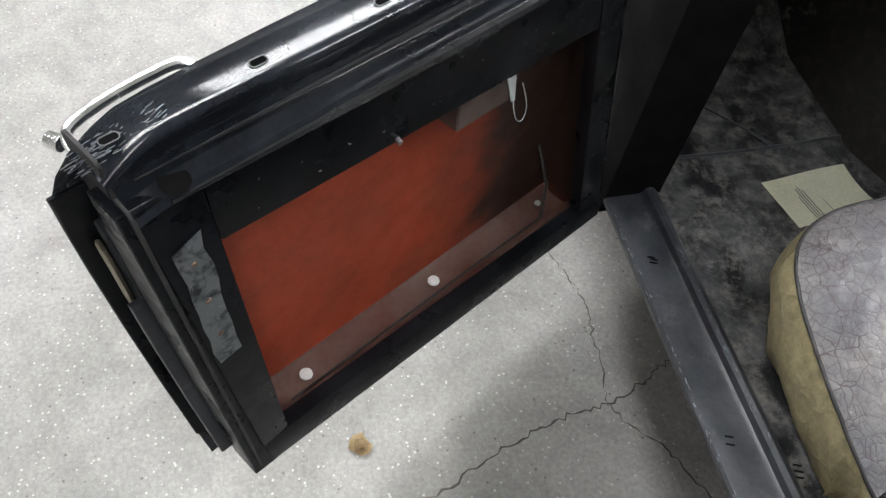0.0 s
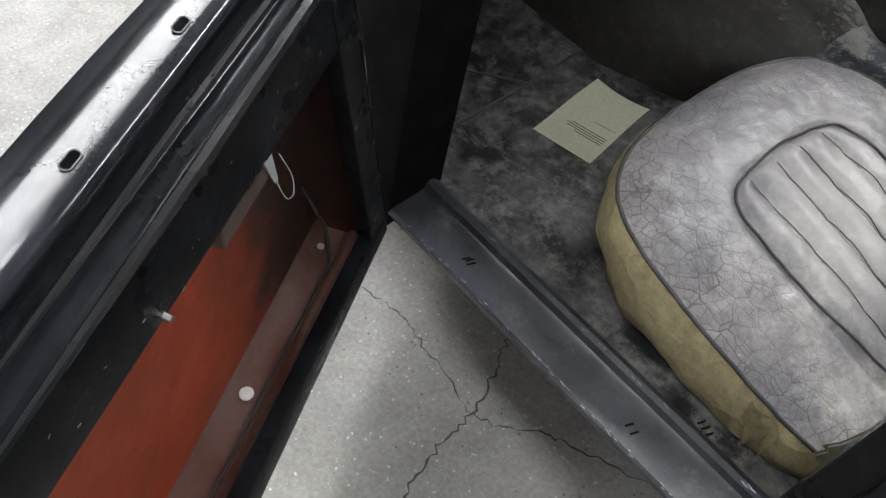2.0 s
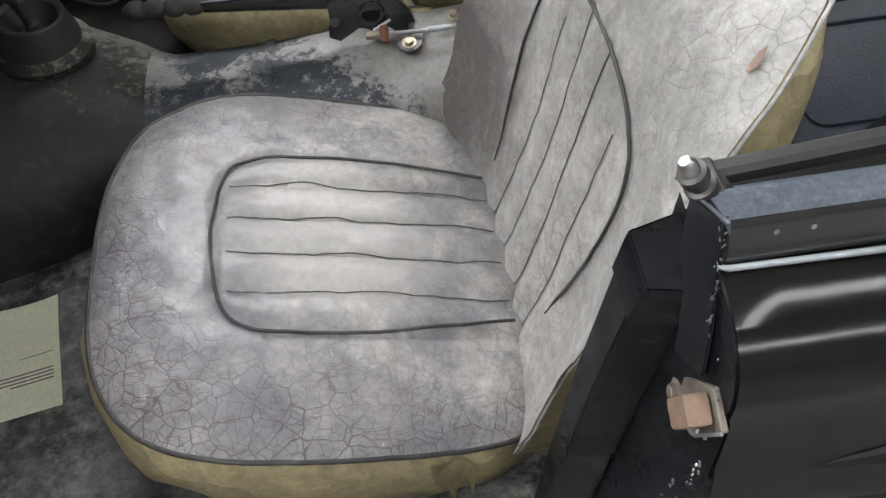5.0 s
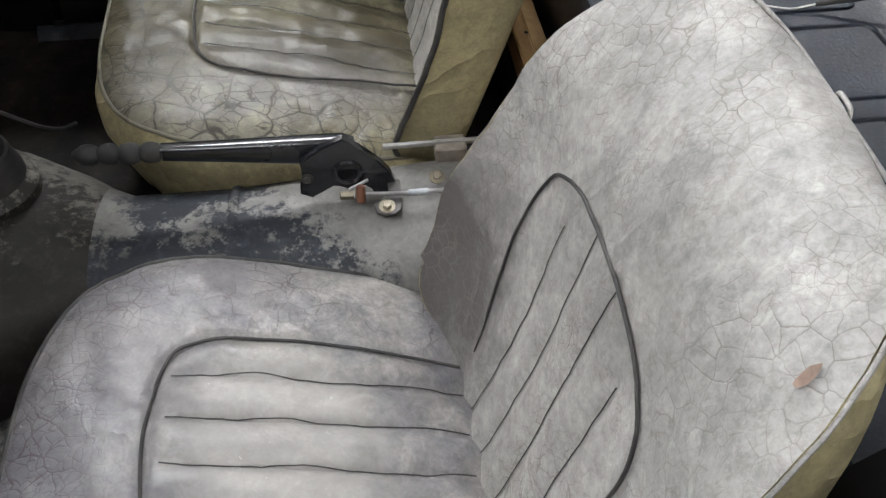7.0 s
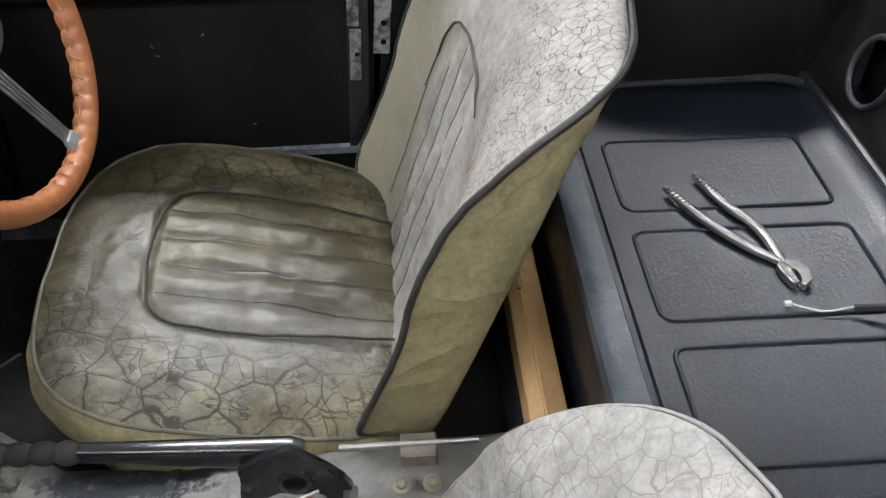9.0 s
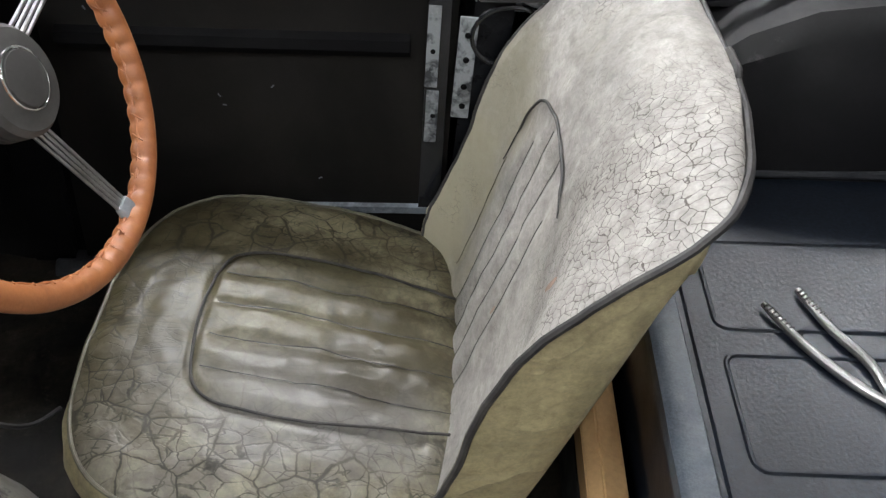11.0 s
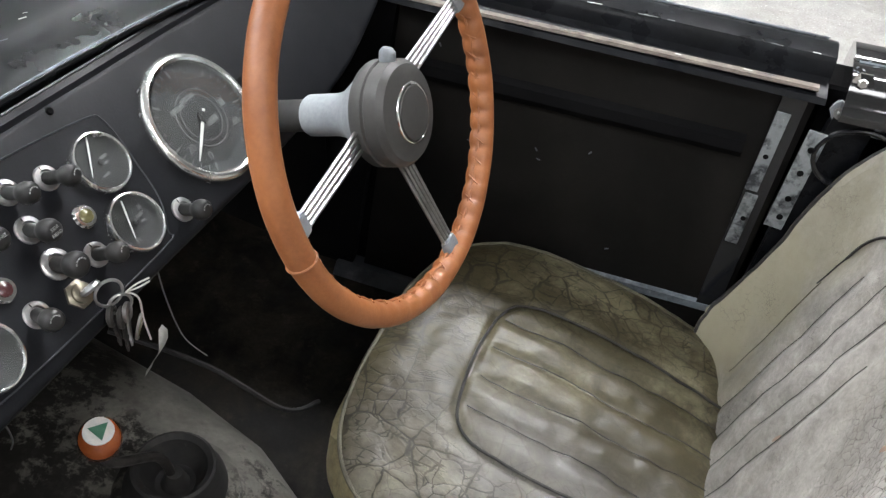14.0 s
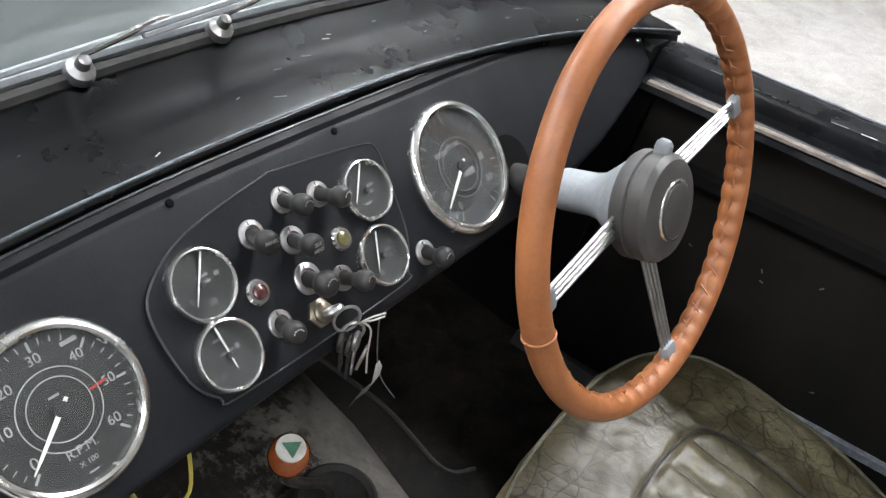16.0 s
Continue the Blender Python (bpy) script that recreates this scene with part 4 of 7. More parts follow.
part("block", bm, WOOD_BLOCK, block)
bm = bmesh.new()
prism(bm, [(-0.0135, 0.018), (0.010, 0.018), (0.020, -0.018), (0.022, -0.042), (0.014, -0.054), (0.004, -0.050), (-0.0125, -0.020)], lambda u, v, w: M @ Vector((w, u, v)), 0.0085, 0.0125)
bmesh.ops.bevel(bm, geom=bm.edges[:], offset=0.0008, segments=1, affect="EDGES")
part("striker_plate", bm, RUSTED, block, "dull rusty striker plate")
bm = bmesh.new()
tube(bm, [M @ Vector((0.008, -0.0138, 0.018)), M @ Vector((0.008, -0.0130, -0.020)), M @ Vector((0.008, 0.004, -0.050))], 0.0012, 6)
part("worn_edge", bm, FADED, block, "bright worn edge of the plate")
bolt("plate_bolt", M @ Vector((0.0085, 0.013, -0.036)), M.to_3x3() @ Vector((-1, 0, 0)), 0.0050, RUSTED, block)

# chips along the edge of the shut face
rnd = random.Random(21)
for k in range(60):
    z = rnd.uniform(0.32, 0.78)
    y = float(np.interp(z, [0.26, 0.325, 0.42, 0.52, 0.62, 0.70, 0.76, 0.80], [0.006, 0.0, -0.025, -0.045, -0.056, -0.056, -0.045, -0.015])) + rnd.uniform(0.0005, 0.006) + (rnd.random() < 0.2) * 0.012
    bm = bmesh.new()
    box(bm, (0.001, rnd.uniform(0.0005, 0.0016), rnd.uniform(0.001, 0.005)), Matrix.Translation((0.618 + 0.075 * (z - 0.27) + 0.0145, y, z)) @ pose(0, 0, 0, rnd.uniform(-30, 30), 0, 0))
    part("paint_chip", bm, FADED if k % 4 else WHITE_TAG, car, smooth=0)
# hood frame bars with their pivots
for driver in (False, True):
    my = lambda y: mirror_y(y, driver)
    t = thing("hood_frame_bar", "flat grey folded hood frame bar on a pivot", "hood frame", "hood frame bars")
    bm = bmesh.new()
    d0, d1 = (Vector((0.69, my(0.09), 0.838)), Vector((1.5, my(0.13), 0.862))) if driver else (Vector((0.676, 0.050, 0.834)), Vector((1.5, 0.104, 0.842)))
    m = axis((d0 + d1) / 2, d1 - d0, (0, 0, 1))
    box(bm, (0.022 if driver else 0.013, 0.012, (d1 - d0).length), m, 0.003)
    part("bar", bm, DULL_BLACK if not driver else BLACK_PAINT, t)
    if not driver:
        bm = bmesh.new()
        lathe(bm, [(0.0085, 0), (0.0085, 0.006), (0.006, 0.007), (0.006, 0.011), (0.0078, 0.012), (0.0078, 0.018), (0.005, 0.019)], axis((0.673, 0.037, 0.838), (-0.5, 0, 0.85)), 14)
        part("pivot", bm, DARK_STEEL, t)
        bm = bmesh.new()
        lathe(bm, [(0.005, 0.0185), (0.005, 0.025), (0.003, 0.028)], axis((0.673, 0.037, 0.838), (-0.5, 0, 0.85)), 12)
        part("pivot_tip", bm, STEEL, t)
        bm = bmesh.new()
        box(bm, (0.014, 0.026, 0.012), Matrix.Translation((0.676, 0.044, 0.836)), 0.002)
        part("pivot_lug", bm, DARK_STEEL, t)
    else:
        bm = bmesh.new()
        prism(bm, [(-0.034, -0.006), (-0.030, 0.004), (-0.018, 0.012), (0.004, 0.016), (0.012, 0.010), (0.024, -0.018), (0.034, -0.022), (0.032, -0.030), (0.0, -0.028), (-0.028, -0.018)], lambda u, v, w: (0.672 + u, 1.350 + w, 0.797 + v), -0.002, 0.002)
        part("bracket", bm, GREY_METAL, t, "grey pressed metal hinge bracket")
        bm = bmesh.new()
        prism(bm, [(-0.018, 0.048), (-0.004, 0.048), (0.012, 0.004), (0.0, 0.002)], lambda u, v, w: (0.672 + u, 1.346 + w, 0.797 + v), -0.003, 0.001)
        part("link", bm, DULL_BLACK, t)
        bm = bmesh.new()
        tube(bm, smooth_path([(0.686, 1.345, 0.800), (0.715, 1.340, 0.782), (0.76, 1.335, 0.785), (0.86, 1.33, 0.80)], 5), 0.0045, 8)
        part("stay", bm, GREY_METAL, t)
        for x, z in ((0.651, 0.790), (0.677, 0.806), (0.660, 0.834)):
            bolt("bracket_bolt", (x, 1.346, z), (0, -1, 0), 0.0048 if z < 0.83 else 0.0065, STEEL if z < 0.83 else CHROME, t)

# rear wheels under the wings
for y, s in ((-0.03, -1), (1.455, 1)):
    w = thing("wheel", "black rubber tyre on a dark steel wheel standing on the concrete", "wheel", "rear wheels")
    m = axis((1.22, y, 0.312), (0, s, 0))
    bm = bmesh.new()
    lathe(bm, [(0.205, -0.05), (0.215, -0.062), (0.26, -0.07), (0.295, -0.062), (0.309, -0.045), (0.312, -0.02), (0.312, 0.02), (0.309, 0.045), (0.295, 0.062), (0.26, 0.07), (0.215, 0.062), (0.205, 0.05)], m, 56)
    part("tyre", bm, RUBBER, w)
    bm = bmesh.new()
    lathe(bm, [(0.207, -0.045), (0.207, 0.045), (0.19, 0.04), (0.17, 0.01), (0.06, 0.02), (0.05, 0.04), (0.0, 0.045)], m, 40)
    part("rim", bm, DARK_STEEL, w)

# ---- rear shelf ----
bm = bmesh.new()
SX0, SX1, SY0, SY1, SZ = 0.832, 1.2, 0.16, 1.24, 0.605
loft(bm, [[(0.838, y, 0.28), (0.834, y, 0.585), (0.836, y, SZ - 0.003), (0.842, y, SZ), (0.868, y, SZ), (0.870, y, SZ - 0.004), (0.876, y, SZ - 0.004), (0.878, y, SZ), (1.185, y, SZ), (1.205, y, SZ + 0.012), (1.21, y, SZ + 0.02), (1.3, y, SZ + 0.02), (1.3, y, 0.28)] for y in (SY0, SY1)])
part("rear_shelf", bm, SHELF, car, "dusty blue-black pressed metal rear shelf")
bm = bmesh.new()
loft(bm, [[(0.8325, y, 0.588), (0.8335, y, SZ - 0.001), (0.841, y, SZ + 0.0016), (0.8675, y, SZ + 0.0014), (0.8685, y, SZ - 0.002), (0.840, y, SZ - 0.006)] for y in (SY0, 0.4, 0.7, 1.0, SY1)])
part("front_strip", bm, STRIP_BLUE, car, "pale blue worn front edge of the rear shelf")
for y, paint in ((1.07, INNER_BLACK), (0.937, CHROME), (0.815, INNER_BLACK)):
    screw("strip_rivet", (0.8795 if y > 0.9 else 0.8745, y, SZ), (0, 0, 1), 0.0034, paint, car)
for y0 in (0.975, 0.802, 0.629, 0.456, 0.283):
    bm = bmesh.new()
    cx, cy = 1.03, y0 + 0.068
    P = [(cx + u, cy + v, SZ + 0.0005) for u, v in rounded(0.252, 0.137, 0.014, 4)]
    tube(bm, P, 0.0028, 6, closed=True)
    part("pressed_panel", bm, SHELF, car)
for p in ((0.872, 0.934, SZ), (0.872, 1.05, SZ - 0.001), (0.872, 0.82, SZ - 0.001), (0.872, 0.70, SZ)):
    screw("shelf_screw", p, (0, 0, 1), 0.0055, CHROME if p[1] > 0.93 and p[1] < 1 else DARK_STEEL, car)
# rear bulkhead with a round hole, and the wheel arches
def holed(corner, u, v, nu, nv, holes, thick, name, material, label=""):
    """A plate of nu x nv cells with round holes of (u, v, r) cut through."""
    bm = bmesh.new()
    cu, cv = Vector(u) / nu, Vector(v) / nv
    lu, lv = Vector(u).length, Vector(v).length
    vs = {}
    def vert(i, j):
        if (i, j) not in vs:
            a, b = lu * i / nu, lv * j / nv
            for hu, hv, r in holes:
                d = math.hypot(a - hu, b - hv)
                if d < r * 1.0001 and d > 1e-6:
                    a, b = hu + (a - hu) / d * r, hv + (b - hv) / d * r
            vs[i, j] = bm.verts.new(Vector(corner) + Vector(u) * (a / lu) + Vector(v) * (b / lv))
        return vs[i, j]
    for i in range(nu):
        for j in range(nv):
            a, b = lu * (i + 0.5) / nu, lv * (j + 0.5) / nv
            if any(math.hypot(a - hu, b - hv) < r * 0.93 for hu, hv, r in holes):
                continue
            bm.faces.new((vert(i, j), vert(i + 1, j), vert(i + 1, j + 1), vert(i, j + 1)))
    bmesh.ops.solidify(bm, geom=bm.faces[:], thickness=thick)
    return part(name, bm, material, car, label)


holed((1.212, 1.26, 0.60), (0.0, -1.1, 0.0), (0.10, 0, 0.42), 66, 24, [(0.15, 0.10, 0.042), (0.95, 0.10, 0.042)], 0.004, "rear_bulkhead", BACK_WALL, "black rear bulkhead with round holes")
for cy, s in ((1.235, 1), (0.185, -1)):
    bm = bmesh.new()
    rings = []
    for k in range(13):
        a = math.pi * k / 12
        rr = 0.30
        rings.append([(1.10 - rr * math.cos(a), cy, 0.52 + rr * math.sin(a) * 0.95), (1.10 - rr * 0.96 * math.cos(a), cy - s * 0.012 + s * 0.03, 0.535 + rr * math.sin(a)), (1.10 - rr * math.cos(a), cy + s * 0.22, 0.54 + rr * math.sin(a))])
    loft(bm, rings, False)
    c = bm.verts.new((1.10, cy, 0.52))
    bm.verts.ensure_lookup_table()
    for k in range(12):
        bm.faces.new((bm.verts[3 * k], bm.verts[3 * k + 3], c))
    part("wheel_arch", bm, SATIN_BLACK, car, "shiny black inner wheel arch")
for y in (1.36, 0.07):
    bm = bmesh.new()
    box(bm, (0.9, 0.01, 0.55), Matrix.Translation((1.15, y + (0.03 if y > 1 else -0.03), 0.54)))
    part("inner_side", bm, INNER_BLACK, car, smooth=0)
bm = bmesh.new()
box(bm, (0.03, 1.4, 0.6), Matrix.Translation((1.6, 0.71, 0.55)))
part("tail_closing_panel", bm, INNER_BLACK, car, smooth=0)
# worn turned-up lips round the shelf, and old paint spots
for pts in ([(0.87, SY1 - 0.004, SZ + 0.006), (1.12, SY1 - 0.004, SZ + 0.010), (1.17, SY1 - 0.012, SZ + 0.014), (1.20, SY1 - 0.04, SZ + 0.018), (1.212, SY1 - 0.12, SZ + 0.02), (1.212, SY0 + 0.05, SZ + 0.02)], [(0.86, SY1 + 0.012, SZ + 0.04), (1.14, SY1 + 0.012, SZ + 0.045), (1.20, SY1 + 0.0, SZ + 0.05)]):
    bm = bmesh.new()
    tube(bm, smooth_path(pts, 6), 0.006, 8)
    part("shelf_lip", bm, SILL, car, "worn grey painted lip")
bm = bmesh.new()
loft(bm, [[(0.86, SY1 - 0.004, SZ), (1.2, SY1 - 0.004, SZ)], [(0.86, SY1 + 0.014, SZ + 0.045), (1.2, SY1 + 0.014, SZ + 0.05)], [(0.86, SY1 + 0.13, SZ + 0.07), (1.2, SY1 + 0.13, SZ + 0.07)]], False)
bmesh.ops.solidify(bm, geom=bm.faces[:], thickness=0.002)
part("side_ledge", bm, DULL_BLACK, car)
rnd = random.Random(31)
for k in range(14):
    bm = bmesh.new()
    y, z = rnd.uniform(0.72, 0.98), rnd.uniform(0.0, 0.03)
    n = 7
    bm.faces.new([bm.verts.new((1.207 + 0.24 * z, y + rnd.uniform(0.3, 1) * 0.007 * math.cos(i * math.tau / n), SZ + 0.022 + z + rnd.uniform(0.3, 1) * 0.005 * math.sin(i * math.tau / n))) for i in range(n)])
    part("paint_spot", bm, WHITE_TAG if k % 2 else BARE, car, smooth=0)
for yy in (1.11, 0.31):
    bm = bmesh.new()
    tube(bm, [(1.232 + 0.23 * 0.043 * math.sin(k * math.tau / 24) - 0.003, yy + 0.043 * math.cos(k * math.tau / 24), 0.697 + 0.042 * math.sin(k * math.tau / 24)) for k in range(24)], 0.004, 8, closed=True)
    part("hole_rim", bm, SILL, car, "worn rolled rim of the hole")
    # black box added behind the hole in place of the shade inside
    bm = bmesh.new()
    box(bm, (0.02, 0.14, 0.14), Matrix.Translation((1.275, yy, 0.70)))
    part("hole_shade_backing", bm, INNER_BLACK, car, smooth=0)
# light strip across the top of the bulkhead
bm = bmesh.new()
box(bm, (0.02, 1.2, 0.03), Matrix.Translation((1.325, 0.71, 0.86)) @ pose(0, 0, 0, 0, 25, 0), 0.004)
part("bulkhead_rail", bm, STEEL, car)

# ---- cowl and windscreen ----
def lip(y):
    t = (y - 0.732) / 0.67
    return 0.914 - 0.052 * abs(t) ** 2.6 + 0.0


def lip_x(y):
    t = (y - 0.732) / 0.67
    return -0.034 + 0.075 * abs(t) ** 2.2


CY = [0.732 + 0.70 * (k - 20) / 20 for k in range(41)]
bm = bmesh.new()
rings = []
for y in CY:
    x, z = lip_x(y), lip(y)
    rings.append([(x + 0.006, y, z - 0.010), (x + 0.006, y, z + 0.002), (x, y, z + 0.006), (x - 0.03, y, z + 0.010), (x - 0.055, y, z + 0.011), (x - 0.075, y, z + 0.012), (x - 0.09, y, z + 0.022), (x - 0.11, y, z + 0.028), (x - 0.19, y, z + 0.030), (x - 0.3, y, z + 0.03), (x - 0.7, y, z + 0.0)])
loft(bm, rings, False)
bmesh.ops.solidify(bm, geom=bm.faces[:], thickness=0.002)
part("cowl", bm, COWL_PAINT, car, "chipped semi-gloss black cowl top")
bm = bmesh.new()
tube(bm, [(lip_x(y) + 0.007, y, lip(y) + 0.001) for y in CY], 0.0035, 8)
part("cowl_bead", bm, COWL_PAINT, car)
bm = bmesh.new()
tube(bm, [(lip_x(y) + 0.0075, y, lip(y) + 0.0042) for y in CY], 0.0010, 6)
part("worn_edge", bm, BARE, car, "lip edge worn to grey metal")
rnd = random.Random(8)
for k in range(20):
    y = rnd.uniform(0.45, 1.35)
    d = rnd.uniform(0.0, 0.10)
    bm = bmesh.new()
    box(bm, (rnd.uniform(0.0006, 0.0012), rnd.uniform(0.002, 0.011), 0.0004), Matrix.Translation((lip_x(y) - d, y, lip(y) + 0.0075 + 0.011 * d / 0.1)) @ pose(0, 0, 0, 0, 0, rnd.uniform(-30, 30)))
    part("paint_chip", bm, BARE if k % 3 else WHITE_TAG, car, smooth=0)

screen = thing("windscreen", "dusty clear windscreen glass with reflected grey mixed into its tint, in a thin chromed base frame", "windscreen")
bm = bmesh.new()
WY = [0.732 + 0.62 * (k - 16) / 16 for k in range(33)]
g0 = [Vector((lip_x(y) - 0.118, y, lip(y) + 0.030)) for y in WY]
g1 = [Vector((lip_x(y) + 0.005, y, lip(y) + 0.032 + 0.28)) for y in WY]
loft(bm, [[a, b, b + Vector((0.005, 0, 0.0)), a + Vector((0.005, 0, 0.0))] for a, b in zip(g0, g1)])
ob = part("glass", bm, HAZY_GLASS, screen)
ob.visible_shadow = False
bm = bmesh.new()
tube(bm, [p + Vector((0.006, 0, 0.004)) for p in g0], 0.006, 8)
part("base_strip", bm, GREY_METAL, screen)
bm = bmesh.new()
tube(bm, [p + Vector((0.018, 0, -0.004)) for p in g0], 0.007, 8)
part("rubber_seal", bm, RUBBER, screen)
for yc in (0.80, 0.665):
    w = thing("windscreen_wiper", "bright metal windscreen wiper lying along the foot of the glass", "wiper", "windscreen wipers")
    base = Vector((lip_x(yc) - 0.098, yc, lip(yc) + 0.042))
    bm = bmesh.new()
    lathe(bm, [(0.012, 0), (0.011, 0.008), (0.006, 0.012), (0.005, 0.02), (0.002, 0.022)], axis(base - Vector((0, 0, 0.012)), (0.5, 0, 0.8)), 14)
    part("pivot", bm, STEEL, w)
    bm = bmesh.new()
    tube(bm, smooth_path([base + Vector((0.006, 0, 0.006)), base + Vector((0.008, 0.03, 0.012)), base + Vector((0.002, 0.07, 0.016)), base + Vector((0.0, 0.09, 0.013))], 4), 0.0026, 8)
    part("arm", bm, CHROME, w)
    bm = bmesh.new()
    box(bm, (0.006, 0.26, 0.005), Matrix.Translation(base + Vector((0.004, 0.05, 0.012))) @ pose(0, 0, 0, 2, -20, 0), 0.001)
    part("blade", bm, GREY_METAL, w)

# ---- open passenger door ----
DD, DN = Vector((0.563, -0.827, 0)), Vector((0.827, 0.563, 0))


def dp(s, n, z):
    return DD * s + DN * n + Vector((0, 0, z))


def front_s(z):
    return 0.006 + 0.22 * (z - 0.27)


def rear_s(z):
    return 0.672 + 0.13 * (z - 0.30)


# outer skin: section over z, from the bottom up to the top rail and in over it
SKIN = [(-0.075, 0.262), (-0.088, 0.30), (-0.105, 0.42), (-0.110, 0.55), (-0.100, 0.68), (-0.082, 0.765), (-0.068, 0.812), (-0.062, 0.834), (-0.0605, 0.8405), (-0.0588, 0.8430), (-0.0565, 0.8445), (-0.052, 0.8453), (-0.044, 0.8458), (-0.036, 0.8459), (-0.030, 0.8457), (-0.024, 0.8454), (-0.0185, 0.8450), (-0.0155, 0.8440), (-0.0132, 0.8420), (-0.0122, 0.8390), (-0.0130, 0.834), (-0.0165, 0.829), (-0.017, 0.815), (-0.014, 0.803), (0.0, 0.797), (0.004, 0.790)]
bm = bmesh.new()
rings = []
for t in (0, 0.1, 0.2, 0.3, 0.4, 0.5, 0.6, 0.7, 0.8, 0.88, 0.93, 0.96, 0.98, 1.0):
    droop = 0.022 * (max(0, t - 0.90) / 0.10) ** 2
    rings.append([dp(front_s(z) * (1 - t) + (rear_s(z) + 0.012 + 0.030 * min(1, max(0, (-0.02 - n) / 0.03)) * (1 - 0.9 * min(1, max(0, (z - 0.755) / 0.085)) ** 2)) * t, n - 0.012 * math.sin(t * math.pi) * (n < -0.06), z - droop * min(1, max(0, (z - 0.76) / 0.08))) for n, z in SKIN])
loft(bm, rings, False)
bmesh.ops.solidify(bm, geom=bm.faces[:], thickness=0.0015)
door = part("door", bm, DOOR_PAINT, car, "open glossy black door with a bare red primed pocket")
# end caps of the shell
for fn, nm in ((lambda z: front_s(z) + 0.001, "front_edge"), (lambda z: rear_s(z) + 0.010, "rear_edge")):
    bm = bmesh.new()
    poly = [(n, z) for n, z in SKIN] + [(0.0, 0.30), (-0.02, 0.262)]
    loft(bm, [[dp(fn(z) + w, n, z) for n, z in poly] for w in (0, 0.003)])
    part(nm, bm, BLACK_PAINT if nm == "front_edge" else DULL_BLACK, door)
# inner frame, four bars round the pocket
def bar(corners, name, material, n0=-0.022, n1=0.0, bevel=0.003):
    bm = bmesh.new()
    loft(bm, [[dp(s, n, z) for s, z in corners] for n in (n0, n1)])
    bmesh.ops.bevel(bm, geom=bm.edges[:], offset=bevel, segments=2, affect="EDGES", profile=0.6)
    return part(name, bm, material, door)


PF = lambda z: 0.068 + 0.2 * (z - 0.30)
PR = lambda z: 0.640 + 0.105 * (z - 0.35)
bar([(front_s(0.262), 0.262), (rear_s(0.262), 0.290), (rear_s(0.325), 0.345), (front_s(0.31), 0.305)], "bottom_bar", POST_BLACK)
bar([(front_s(0.30), 0.30), (PF(0.31), 0.315), (PF(0.795), 0.795), (front_s(0.795), 0.795)], "front_bar", POST_BLACK)
bar([(PR(0.345), 0.345), (rear_s(0.33), 0.335), (rear_s(0.795) + 0.01, 0.795), (PR(0.795), 0.795)], "rear_bar", POST_BLACK)
bar([(PF(0.702), 0.690), (PR(0.716), 0.714), (PR(0.796), 0.796), (PF(0.796), 0.796)], "top_bar", POST_BLACK)
# raised lip along the top bar
bm = bmesh.new()
tube(bm, [dp(0.10, 0.003, 0.786), dp(0.4, 0.004, 0.788), dp(0.715, 0.003, 0.790)], [0.007, 0.007, 0.002], 8)
part("top_lip", bm, BLACK_PAINT, door)
bm = bmesh.new()
tube(bm, [dp(0.12, -0.004, 0.818), dp(0.4, -0.006, 0.820), dp(0.735, -0.005, 0.820)], [0.005, 0.005, 0.0012], 8)
part("top_lip", bm, BLACK_PAINT, door)
# red pocket: back panel, floor shelf, rolled edge, ends
bm = bmesh.new()
loft(bm, [[dp(0.02 + 0.0, -0.092, 0.27), dp(0.70, -0.092, 0.29), dp(0.74, -0.050, 0.79), dp(0.10, -0.050, 0.79)], [dp(0.02, -0.095, 0.27), dp(0.70, -0.095, 0.29), dp(0.74, -0.053, 0.79), dp(0.10, -0.053, 0.79)]])
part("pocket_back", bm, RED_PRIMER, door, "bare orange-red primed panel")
bm = bmesh.new()
SH = [(-0.09, 0.300), (-0.075, 0.289), (-0.05, 0.286), (-0.044, 0.288), (-0.040, 0.294), (-0.034, 0.2965), (-0.026, 0.294), (-0.020, 0.290), (-0.008, 0.292), (-0.004, 0.300)]
loft(bm, [[dp(s, n, z + dz) for n, z in SH] for s, dz in ((0.03, -0.002), (0.35, 0.0), (0.665, 0.004))], False)
bmesh.ops.solidify(bm, geom=bm.faces[:], thickness=0.001)
part("pocket_floor", bm, RED_DUSTY, door, "dusty brown-red pocket floor")
bm = bmesh.new()
tube(bm, [dp(0.10, -0.046, 0.290), dp(0.3, -0.047, 0.294), dp(0.60, -0.047, 0.300)], 0.0022, 6)
part("pocket_rod", bm, DARK_STEEL, door)
bm = bmesh.new()
tube(bm, [dp(0.105, -0.046, 0.292), dp(0.085, -0.06, 0.34), dp(0.10, -0.088, 0.44)], 0.003, 6)
part("pocket_brace", bm, DARK_STEEL, door)
for s0, nm in ((0.045, "pocket_end"), (0.648, "pocket_end")):
    bm = bmesh.new()
    loft(bm, [[dp(s0 + w + 0.12 * (z - 0.29), n, z) for n, z in ((-0.092, 0.285), (-0.024, 0.285), (-0.024, 0.78), (-0.052, 0.78))] for w in (0, 0.002)])
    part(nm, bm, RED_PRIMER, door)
for s, n, z in ((0.561, -0.067, 0.289), (0.324, -0.066, 0.288)):
    bm = bmesh.new()
    lathe(bm, [(0.0088, 0), (0.0088, 0.002), (0.0075, 0.0028)], axis(dp(s, n, z + 0.006), (0.1, 0, 1)), 20)
    part("round_sticker", bm, WHITE_TAG, door, "round white plug in the pocket floor")
bm = bmesh.new()
lathe(bm, [(0.005, 0), (0.005, 0.002)], axis(dp(0.09, -0.066, 0.296), (0.1, 0, 1)), 10)
